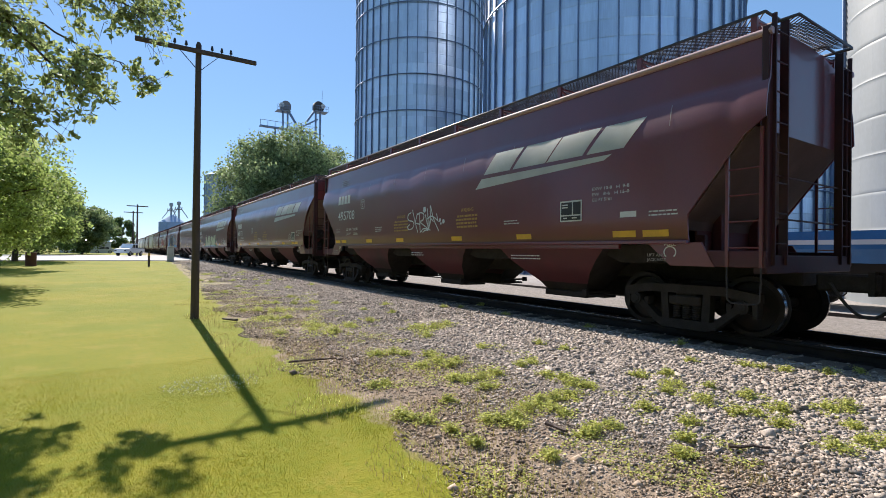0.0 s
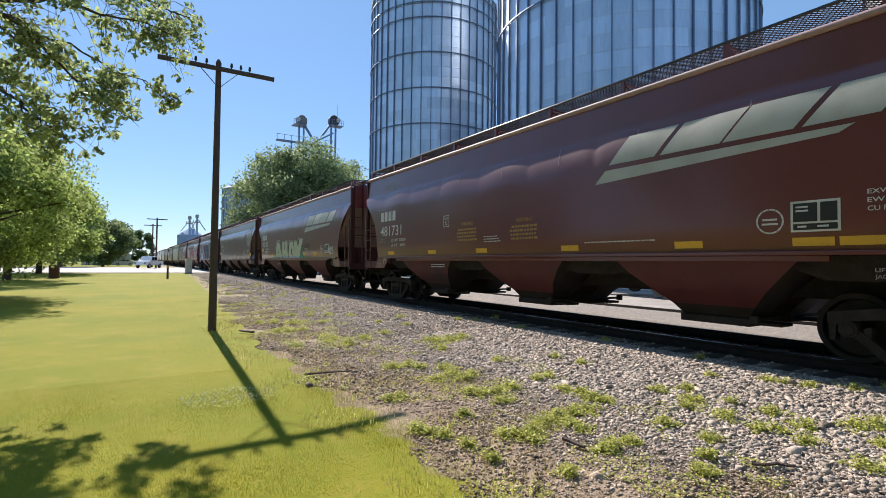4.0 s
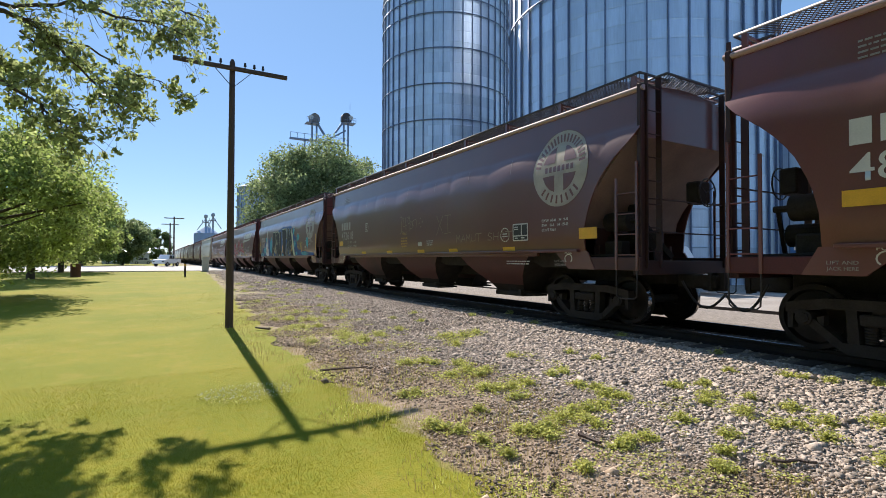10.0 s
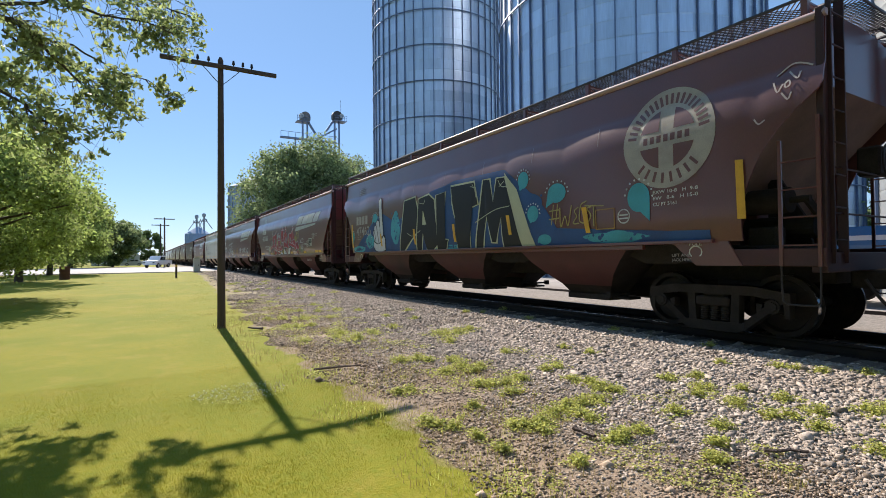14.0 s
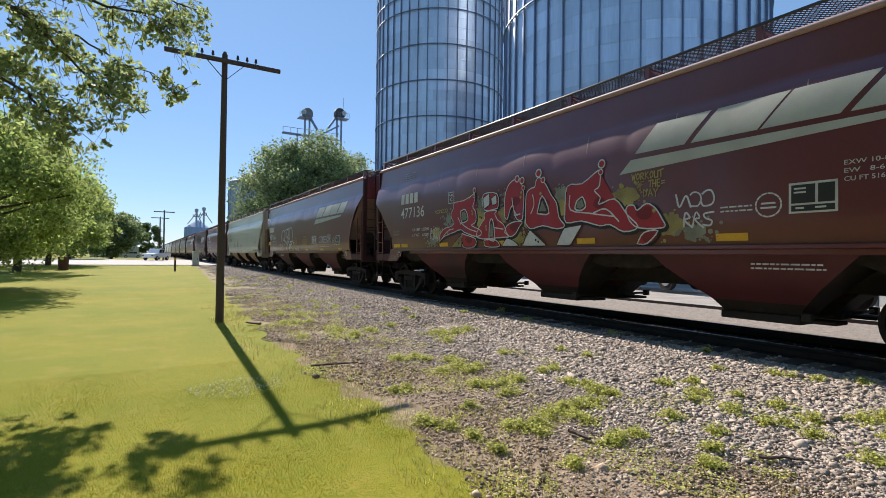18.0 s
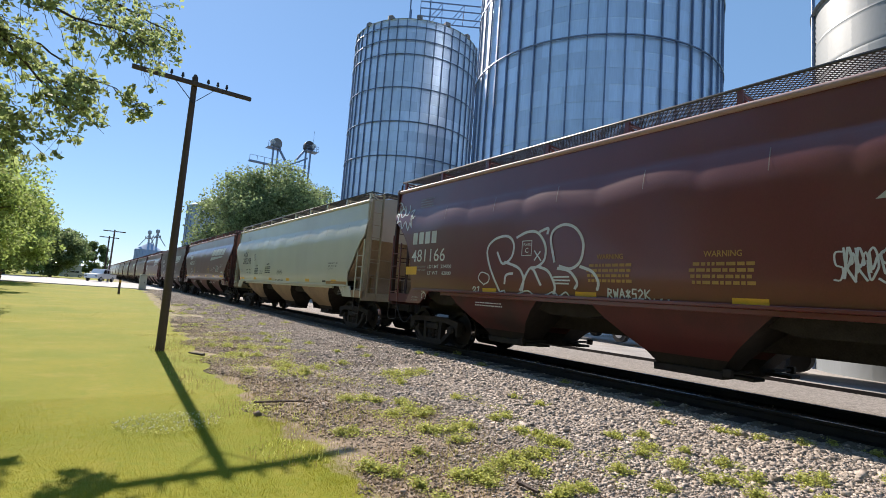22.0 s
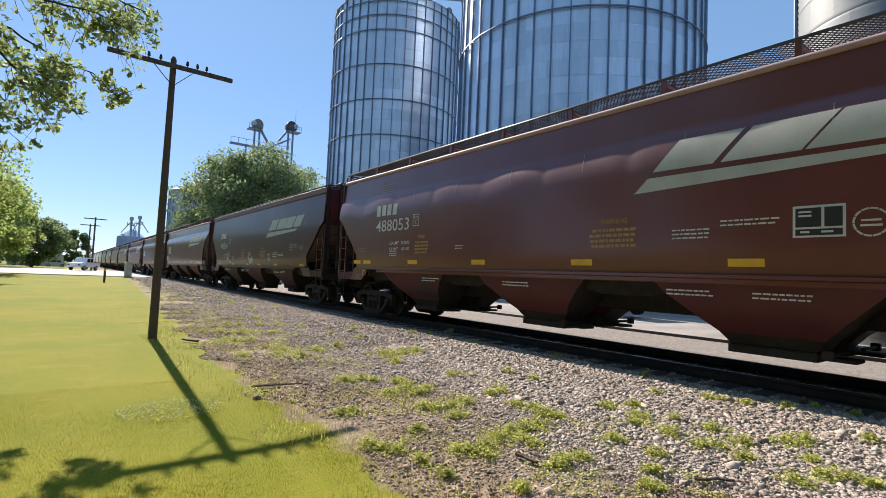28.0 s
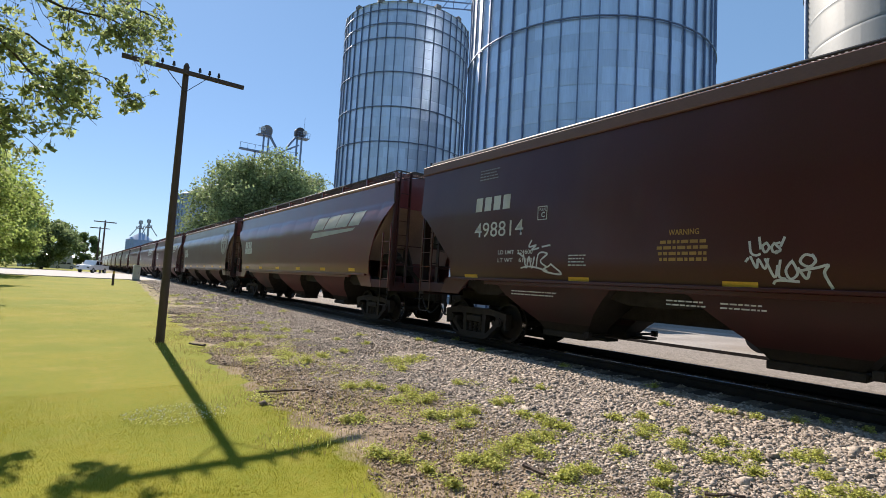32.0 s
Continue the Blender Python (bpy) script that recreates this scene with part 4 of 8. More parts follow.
def mark_blocks(car, y, z, mat="white_paint", h=0.32, flat=False):
    """The railway's initials as plain blocks."""
    for k in range(4):
        decal(car, "mark_block", [rect(y - 0.30 * k, z, 0.22, h)], mat, 1, flat)


def car_marks(car, number, y=6.95, z=2.16, mark=2.62, limit="", light="", mat="white_paint", flat=False, initials=True, width=1.55, ld=1.98):
    if initials:
        mark_blocks(car, y, mark, mat, flat=flat)
    if number:
        decal(car, "car_number", None, mat, 1, flat, letters(number, y, z, 0.33, width, 0.002))
    if limit:
        decal(car, "load_limit", None, mat, 1, flat, letters("LD LMT  " + limit, y - 0.82, ld, 0.085, 1.02, 0.01))
        decal(car, "light_weight", None, mat, 1, flat, letters("LT WT    " + light, y - 0.82, ld - 0.17, 0.085, 1.02, 0.01))
    print_lines(car, y - 0.05, 3.92, 0.62, 4, "small_print", 0.026, 0.07, flat, 3)


def plate_box(car, y, z, mat="white_paint", flat=False, s=0.30):
    decal(car, "plate_box", stroke([(y, z), (y - s * 0.9, z), (y - s * 0.9, z + s), (y, z + s), (y, z)], 0.018), mat, 1, flat)
    decal(car, "plate_box_text", None, mat, 1, flat, letters("PLATE", y - 0.04, z + s * 0.66, 0.055, s * 0.66, 0.01))
    decal(car, "plate_box_text", None, mat, 1, flat, letters("C", y - 0.09, z + s * 0.18, 0.10, None, 0.02))


def warning(car, y, z, mat="gold", w=0.95, flat=False):
    decal(car, "warning_text", None, mat, 1, flat, letters("WARNING", y - w * 0.22, z + 0.40, 0.085, w * 0.55, 0.015))
    for k, n in enumerate((0.88, 1.0, 0.95, 0.9)):
        bars = []
        at = y - w * (1 - n) / 2
        g = np.random.default_rng(k)
        while at > y - w * (1 + n) / 2 + 0.05:
            d = g.uniform(0.04, 0.13)
            bars.append(rect(at, z + 0.27 - 0.09 * k, d, 0.05))
            at -= d + 0.022
        decal(car, "warning_text", bars, mat, 1, flat)


def print_lines(car, y, z, w, n, mat="white_paint", h=0.022, gap=0.06, flat=False, seed=1):
    g = np.random.default_rng(seed)
    bars = []
    for k in range(n):
        at = y
        while at > y - w * g.uniform(0.85, 1.0):
            d = g.uniform(0.03, 0.11)
            bars.append(rect(at, z - gap * k, d, h))
            at -= d + 0.018
    decal(car, "small_print", bars, mat, 1, flat)


def data_panel(car, y, z, flat=False):
    decal(car, "data_panel", [rect(y, z, 0.54, 0.40)], "white_paint", 1, flat)
    for a, b, w, h in ((0.03, 0.13, 0.27, 0.24), (0.33, 0.13, 0.18, 0.24), (0.03, 0.025, 0.48, 0.08)):
        decal(car, "data_panel_field", [rect(y - a, z + b, w, h)], "dark_text", 2, flat)
    decal(car, "data_panel_bars", [rect(y - 0.06, z + 0.31 - 0.05 * k, 0.14, 0.022) for k in range(2)] + [rect(y - 0.08, z + 0.055, 0.1, 0.025), rect(y - 0.30, z + 0.055, 0.12, 0.025)], "white_paint", 3, flat)


def round_stamp(car, y, z, r=0.16, mat="white_paint", flat=False):
    ring = []
    for k in range(12):
        a = k * math.pi / 6
        ring += stroke([(y + r * math.cos(a + i * 0.13), z + r * math.sin(a + i * 0.13)) for i in range(4)], 0.022)
    decal(car, "round_stamp", ring + [rect(y + 0.09, z + 0.01, 0.18, 0.025), rect(y + 0.1, z - 0.05, 0.2, 0.025)], mat, 1, flat)


def reflectors(car, places, z=1.52, w=0.46, h=0.11, flat=False):
    for y in places:
        decal(car, "reflector", [rect(y, z, w, h)], "yellow", 1, flat, label="yellow reflective strip")


def measure_text(car, y, z, mat="white_paint", flat=False):
    for k, line in enumerate(("EXW 10-8   H  9-8", "EW   8-6   H 15-0", "CU FT 5161")):
        decal(car, "measure_text", None, mat, 1, flat, letters(line, y, z - 0.10 * k, 0.055, 0.78 if k < 2 else 0.42, 0.01))


def bracket_text(car, shoes=True):
    """Stencils by the bolsters: pull rings and jacking words."""
    for y in (-6.95, 6.75):
        decal(car, "pull_ring", None, "white_paint", 3, False, ribbon([(y + 0.10 * math.cos(a), 1.27 + 0.09 * math.sin(a)) for a in np.linspace(-0.9, 4.0, 12)], 0.02))
        decal(car, "pull_text", None, "white_paint", 3, False, letters("PULL", y + 0.10, 1.37, 0.05, 0.2, 0.01))
    for y in (-6.55, 7.35):
        for k, line in enumerate(("LIFT AND", "JACK HERE")):
            decal(car, "jack_text", None, "small_print", 3, False, letters(line, y, 1.20 - 0.075 * k, 0.045, 0.33, 0.01))
    if shoes:
        for k, line in enumerate(("2 INCH HF", "COMP SHOES")):
            decal(car, "shoe_text", None, "small_print", 1, False, letters(line, 7.10, 2.02 - 0.09 * k, 0.05, 0.42, 0.01))


M["weld_line"] = material("weld_line", (0.22, 0.16, 0.15), 0.45, 0, 0.2, 3, 60, 0.03)


def seams(car, flat=False):
    for y in np.arange(-6.94, 7.0, 1.85):
        for z0, z1 in ((3.27, 3.61),):
            decal(car, "weld_seam", [rect(y + 0.008, z0, 0.016, z1 - z0)], "weld_line", 0, flat)


def ribbon(pts, w):
    """One joined band along a line."""
    p = np.array([q for k, q in enumerate(pts) if k == 0 or math.dist(q, pts[k - 1]) > 1e-4], float)
    d = np.gradient(p, axis=0)
    if len(p) > 3 and math.dist(p[0], p[-1]) < 1e-3:
        d[0] = d[-1] = p[1] - p[-2]
    d /= np.maximum(np.hypot(d[:, 0], d[:, 1]), 1e-6)[:, None]
    side = np.stack([-d[:, 1], d[:, 0]], 1) * w / 2
    bm = B()
    rows = [(bm.verts.new((0, *(a + b))), bm.verts.new((0, *(a - b)))) for a, b in zip(p, side)]
    for (a, b), (c, e) in zip(rows[:-1], rows[1:]):
        bm.faces.new((a, b, e, c))
    return bm


def speckle(car, y, z, ry, rz, n, seed, mat, layer, size=0.045):
    """Sprayed mist: many small dots, thinner towards the rim."""
    g = np.random.default_rng(seed)
    dots = []
    for a, q in zip(g.uniform(0, 2 * math.pi, n), g.normal(0, 0.5, n)):
        dots.append(disc(y + ry * q * math.cos(a), min(max(z + rz * q * math.sin(a), 1.52), 3.0), size * g.uniform(0.3, 1.2) * (1.1 - 0.4 * min(abs(q), 1.5)), 7))
    decal(car, "spray_mist", dots, mat, layer)["kind"] = "stuff"


def spray_line(car, pts, w, mat="spray_white", layer=2, n=6, flat=False):
    decal(car, "spray_line", None, mat, layer, flat, ribbon(curve(pts, n), w))


def scribble(car, y, z, w, h, seed, mat="spray_white", width=0.035, letters_n=6, flat=False):
    """A quick wild tag: loops, hooks and slashes that cannot be read."""
    g = np.random.default_rng(seed)
    step = w / letters_n
    for k in range(letters_n):
        y0, kind = y - k * step, int(g.integers(0, 4))
        if kind == 0:
            a = np.linspace(0.6, 0.6 + g.uniform(4.5, 6.5), 8)
            pts = [(y0 - step * (0.5 - 0.5 * math.cos(t)), z + h * (0.5 + 0.5 * math.sin(t))) for t in a]
        elif kind == 1:
            pts = [(y0, z + h * g.uniform(0.8, 1.1)), (y0 - 0.3 * step, z + h * 0.1), (y0 - 0.8 * step, z + h * g.uniform(0.7, 1.0)), (y0 - 1.2 * step, z - 0.1 * h)]
        elif kind == 2:
            pts = [(y0 - step, z + h), (y0 - 0.2 * step, z + h * 0.85), (y0 - 0.3 * step, z + h * 0.55), (y0 - 0.9 * step, z + h * 0.4), (y0 - 0.7 * step, z), (y0, z + h * 0.05)]
        else:
            pts = [(y0, z), (y0 - 0.35 * step, z + h * 1.05), (y0 - 0.75 * step, z + h * 0.6), (y0 - 0.2 * step, z + h * 0.45), (y0 - 1.1 * step, z - h * 0.1)]
        spray_line(car, [(u + g.normal(0, 0.04) * step, v + g.normal(0, 0.04) * h) for u, v in pts], width * g.uniform(0.8, 1.15), mat, 2, 5, flat)


GLYPHS = {
    "F": (((0.05, 0), (0.1, 1), (0.95, 1)), ((0.1, 0.5), (0.7, 0.52))),
    "E": (((0.95, 1), (0.1, 1), (0.05, 0), (0.95, 0.02)), ((0.1, 0.5), (0.75, 0.52))),
    "D": (((0.1, 0), (0.1, 1), (0.8, 0.75), (0.85, 0.25), (0.1, 0)),),
    "Y": (((0, 1), (0.5, 0.5), (1, 1)), ((0.5, 0.5), (0.45, -0.1))),
    "=": (((0, 0.65), (1, 0.7)), ((0, 0.35), (1, 0.4))),
    "M": (((0, 0), (0.1, 1), (0.5, 0.4), (0.85, 1), (1, 0)),),
    "A": (((0, 0), (0.5, 1), (1, 0)), ((0.15, 0.35), (0.9, 0.4))),
    "U": (((0, 1), (0.05, 0.1), (0.9, 0.1), (1, 1)),),
    "T": (((-0.1, 0.95), (1.2, 1.05)), ((0.5, 1), (0.5, 0))),
    "S": (((0.9, 0.9), (0.3, 1), (0.1, 0.65), (0.9, 0.4), (0.7, 0.02), (0, 0.08)),),
    "H": (((0, 0), (0.05, 1)), ((0.9, 0), (0.95, 1)), ((0, 0.5), (0.95, 0.5))),
    "X": (((0, 0), (1, 1)), ((0, 1), (1, 0))),
    "I": (((0.5, 0), (0.5, 1)), ((0, 1), (1, 1)), ((0, 0), (1, 0))),
    "R": (((0, 0), (0.05, 1), (0.8, 0.85), (0.75, 0.55), (0.1, 0.45), (0.95, 0)),),
    "W": (((0, 1), (0.25, 0), (0.5, 0.7), (0.75, 0), (1, 1)),),
    "5": (((0.9, 1), (0.15, 1), (0.1, 0.55), (0.8, 0.55), (0.85, 0.1), (0.05, 0)),),
    "2": (((0.05, 0.8), (0.5, 1), (0.9, 0.7), (0.05, 0.02), (1, 0)),),
    "K": (((0.05, 0), (0.05, 1)), ((0.9, 1), (0.1, 0.5), (1, 0))),
    "*": (((0.1, 0.2), (0.9, 0.8)), ((0.1, 0.8), (0.9, 0.2)), ((0.5, 0.05), (0.5, 0.95))),
    ".": (((0.4, 0.05), (0.6, 0.1)),),
    "O": (((0.5, 1), (0.05, 0.6), (0.3, 0.02), (0.85, 0.2), (0.9, 0.75), (0.5, 1)),),
}


def tag(car, text, y, z, h, w, seed, mat="spray_tan", width=0.02, flat=False):
    """Hand-sprayed capitals, a little uneven."""
    g = np.random.default_rng(seed)
    step = w / len(text)
    for k, ch in enumerate(text):
        for line in GLYPHS.get(ch, ()):
            pts = [(y - k * step - 0.78 * step * u + g.normal(0, 0.02) * step, z + h * v + g.normal(0, 0.03) * h) for u, v in line]
            decal(car, "spray_line", stroke(pts, width), mat, 2, flat)


def paint_car_0(car):
    wedge_logo(car, -2.15)
    car_marks(car, "495708", 6.88, 2.39, 3.00, "225100", "60900")
    plate_box(car, 4.76, 2.73)
    warning(car, 2.25, 1.84)
    warning(car, -1.12, 1.84)
    print_lines(car, 3.6, 2.0, 0.5, 3)
    data_panel(car, -4.68, 1.84)
    measure_text(car, -5.45, 2.38)
    print_lines(car, -3.0, 1.92, 0.5, 2, seed=4)
    print_lines(car, 1.2, 1.18, 0.6, 2, seed=5)
    print_lines(car, -3.2, 1.16, 0.9, 2, seed=6)
    reflectors(car, (7.15, 6.57, 4.32, 2.12, -0.9, -3.4, -5.89, -6.48))
    decal(car, "stencil_plate", [rect(-6.05, 1.86, 0.32, 0.10)], "white_paint", 1)
    print_lines(car, -6.6, 1.92, 0.5, 2, seed=9)
    for pts in (
        [(1.15, 2.37), (1.3, 2.33), (1.36, 2.22), (1.26, 2.14), (1.07, 2.11), (0.99, 2.01), (1.1, 1.9), (1.29, 1.88), (1.36, 1.96), (1.23, 2.03)],
        [(1.08, 2.45), (0.95, 2.15), (0.77, 1.78)],
        [(0.8, 2.34), (0.89, 2.12), (0.95, 2.08)],
        [(0.89, 2.05), (0.65, 2.01)],
        [(0.68, 2.3), (0.66, 2.04), (0.63, 1.77)],
        [(0.8, 2.29), (0.62, 2.34), (0.45, 2.28), (0.48, 2.13), (0.66, 2.08), (0.45, 1.98), (0.2, 1.86)],
        [(0.37, 2.28), (0.28, 2.06), (0.17, 1.84)],
        [(0.26, 2.44), (0.22, 2.14), (0.2, 1.84)],
        [(0.17, 1.86), (0.1, 2.19), (0.11, 2.51), (-0.06, 2.14), (-0.33, 1.79)],
        [(0.26, 2.14), (0.07, 2.21), (-0.18, 2.13), (-0.31, 2.04)],
        [(-0.21, 2.27), (-0.28, 2.08)],
        [(-0.06, 2.06), (0.07, 2.13), (0.12, 1.98), (0.2, 1.88)],
        [(0.59, 1.79), (0.48, 1.87), (0.31, 1.87), (0.09, 1.83)],
        [(0.51, 1.77), (0.36, 1.83), (0.2, 1.82)],
    ):
        spray_line(car, pts, 0.034, n=4)
    for y, z, r in ((0.41, 2.41, 0.085), (-0.38, 2.08, 0.05), (-0.55, 2.04, 0.06), (-0.43, 1.99, 0.035)):
        decal(car, "spray_dot", [blob(y, z, r, r, 5)], "spray_white", 2)
    bracket_text(car)


def paint_car_1(car):
    wedge_logo(car, -2.68)
    car_marks(car, "481731", 7.0, 2.16, 2.66, "223600", "62400", ld=1.96)
    plate_box(car, 2.87, 2.26)
    data_panel(car, -5.7, 1.70)
    round_stamp(car, -5.45, 1.86)
    measure_text(car, -6.5, 2.12)
    warning(car, 2.2, 1.84)
    warning(car, 0.0, 1.80)
    print_lines(car, 1.0, 1.9, 0.6, 3)
    print_lines(car, -2.2, 1.66, 1.6, 1, seed=3)
    print_lines(car, 3.6, 1.2, 0.8, 2, seed=6)
    reflectors(car, (6.43, 3.76, 1.35, -1.58, -4.05, -5.71, -6.22))
    bracket_text(car)


def paint_car_2(car):
    wedge_logo(car, -2.72)
    car_marks(car, "482187", 7.08, 2.20, 2.64, "224100", "61900", ld=2.0)
    data_panel(car, -5.75, 1.66)
    round_stamp(car, -5.3, 1.86)
    decal(car, "reflector", [rect(7.16, 1.90, 0.48, 0.20)], "yellow", 3)
    reflectors(car, (4.52, -2.3), 1.62)
    decal(car, "reflector", [rect(-4.0, 1.56, 0.62, 0.13)], "yellow", 1)
    for y, z, ry, rz, s in ((4.45, 1.46, 0.14, 0.05, 1), (-3.0, 1.46, 0.4, 0.07, 4)):
        decal(car, "spray_blob", [blob(y, z, ry, rz, s)], "spray_green", 1)
    fills = [
        [(3.5, 1.40), (3.16, 2.39), (2.54, 2.39), (1.86, 1.55), (1.99, 1.40), (2.47, 1.40), (2.48, 1.52), (2.83, 1.53), (2.94, 1.40)],
        [(1.78, 1.40), (1.81, 2.4), (1.35, 2.39), (1.29, 1.91), (1.1, 1.91), (1.16, 2.4), (0.74, 2.41), (0.57, 1.56), (0.69, 1.40), (1.12, 1.40), (1.02, 1.65), (1.2, 1.65), (1.34, 1.40)],
        [(0.52, 1.40), (0.35, 1.6), (0.22, 2.37), (-0.41, 2.35), (-1.0, 1.57), (-0.89, 1.40)],
        [(-1.06, 1.40), (-1.27, 1.71), (-0.63, 2.21), (-0.61, 2.33), (-1.14, 2.36), (-1.46, 2.03), (-1.68, 2.42), (-2.28, 2.44), (-1.75, 1.56), (-1.57, 1.40)],
    ]
    shades = [
        [(3.72, 1.40), (3.36, 2.27), (3.16, 2.45), (2.53, 2.45), (2.45, 2.35), (3.16, 2.36), (3.29, 1.58), (3.48, 1.40)],
        [(1.99, 1.40), (1.86, 1.55), (1.99, 2.22), (1.83, 2.44), (1.70, 1.55), (1.70, 1.40)],
        [(0.66, 1.40), (0.52, 1.52), (0.51, 2.15), (0.26, 2.4), (0.18, 2.36), (0.30, 1.58), (0.46, 1.40)],
        [(-0.5, 2.26), (-0.63, 2.35), (-0.70, 2.21), (-1.30, 1.71), (-1.10, 1.40), (-0.88, 1.40), (-1.04, 1.65)],
        [(-1.14, 2.37), (-1.29, 2.22), (-1.56, 2.47), (-1.69, 2.42), (-1.47, 2.03)],
    ]
    for p in fills + shades:
        spray_line(car, p + p[:1], 0.13, "spray_pale", 1.5, 1)
    for p in fills:
        spray_line(car, p + p[:1], 0.075, "spray_black", 2, 1)
    for p in shades:
        decal(car, "spray_shade", [p], "spray_black", 2.5)
    for p in fills:
        decal(car, "spray_fill", [p], "spray_cream", 3.5)
    for p in ([(2.67, 1.99), (2.69, 1.74), (2.51, 1.75)], [(-0.19, 2.04), (-0.1, 1.62), (-0.42, 1.62)]):
        decal(car, "spray_hole", [p], "spray_black", 4.5)
    decal(car, "spray_glint", [[(-0.17, 1.77), (-0.14, 1.64), (-0.25, 1.64)]], "spray_cream", 5.5)
    for p in ([(3.43, 1.53), (2.83, 1.53), (2.94, 1.41), (3.48, 1.41)], [(2.48, 1.52), (1.88, 1.54), (1.99, 1.41), (2.47, 1.41)], [(1.78, 1.54), (1.27, 1.55), (1.34, 1.41), (1.78, 1.41)], [(1.07, 1.55), (0.58, 1.56), (0.69, 1.41), (1.12, 1.41)], [(0.40, 1.56), (-1.0, 1.57), (-0.89, 1.41), (0.52, 1.41)], [(-1.17, 1.56), (-1.75, 1.57), (-1.57, 1.41), (-1.06, 1.41)]):
        decal(car, "spray_band", [p], "spray_sky", 4.5)
    for p in ([(-1.60, 1.40), (-1.92, 1.75), (-2.15, 1.64), (-2.34, 1.40)], [(4.05, 1.40), (3.58, 1.66), (3.42, 1.61), (3.70, 1.40)], [(2.19, 1.99), (1.95, 1.96), (1.87, 1.6)], [(-0.62, 2.05), (-1.05, 1.7), (-0.98, 1.58)]):
        decal(car, "spray_block", [p], "spray_green", 3)
    for y, z, r in ((-2.30, 1.92, 0.085), (-2.37, 2.0, 0.035), (-2.25, 1.52, 0.07), (-3.05, 1.47, 0.08)):
        decal(car, "spray_ring", [disc(y, z, r + 0.02, 14)], "spray_black", 3)
        decal(car, "spray_dot", [disc(y, z, r, 14)], "spray_green" if r > 0.075 else "spray_teal", 4)
    print_lines(car, -2.6, 1.9, 0.6, 3, seed=2)
    scribble(car, 6.1, 1.72, 0.5, 0.22, 5, "spray_white", 0.02)
    scribble(car, -2.75, 1.95, 0.75, 0.2, 8, "spray_black", 0.03, 6)
    scribble(car, -6.2, 1.62, 0.7, 0.3, 9, "spray_white", 0.03)
    print_lines(car, 3.2, 1.15, 0.9, 2, seed=6)
    bracket_text(car)


def paint_car_3(car):
    round_emblem(car)
    car_marks(car, "472618", 7.0, 2.10, 2.52, "225100", "60900", "worn_white", width=1.45, ld=1.93)
    decal(car, "reflector", [rect(7.25, 1.84, 0.46, 0.20)], "yellow", 2)
    plate_box(car, 4.16, 2.36)
    reflectors(car, (4.62, 2.1, -0.3, -2.25, -4.78), 1.44)
    decal(car, "reflector", [rect(-7.28, 1.66, 0.46, 0.22)], "yellow", 2)
    data_panel(car, -5.2, 1.68)
    round_stamp(car, -4.9, 1.84)
    measure_text(car, -6.2, 2.06)
    for pts in (
        [(0.91, 2.69), (0.77, 2.66), (0.82, 2.46), (0.81, 2.19)],
        [(0.92, 2.11), (0.79, 2.18), (0.65, 2.15), (0.51, 2.06)],
        [(0.64, 2.65), (0.69, 2.36), (0.42, 2.39)],
        [(0.53, 2.66), (0.44, 2.06)],
        [(0.4, 2.64), (0.19, 2.6), (0.19, 2.15)],
        [(0.2, 2.59), (0.32, 2.58), (0.32, 2.45), (0.21, 2.43), (0.19, 2.59)],
        [(0.2, 2.48), (0.04, 2.46), (0.0, 2.32), (0.11, 2.24), (0.19, 2.32), (0.12, 2.42)],
        [(-0.07, 2.32), (0.0, 2.47), (-0.23, 2.53), (-0.28, 2.39), (-0.24, 2.25)],
    ):
        spray_line(car, pts, 0.022, "spray_tan", 2)
    for y, z in ((-0.57, 2.54), (-0.46, 2.4), (-0.68, 2.43), (-0.58, 2.28)):
        decal(car, "spray_dot", [disc(y, z, 0.03, 10)], "spray_tan", 2)
    tag(car, "MAMUT SHOT", -2.7, 1.72, 0.2, 2.5, 12, "spray_tan", 0.018)
    tag(car, "XI", -1.6, 2.02, 0.5, 0.9, 13, "spray_tan", 0.016)
    warning(car, 0.86, 1.66, "gold", 0.5)
    decal(car, "stencil_plate", [rect(-0.37, 1.67, 0.26, 0.12)], "white_paint", 1)
    print_lines(car, -0.95, 1.8, 0.4, 3)
    print_lines(car, -4.9, 1.2, 0.9, 2, seed=7)
    bracket_text(car)


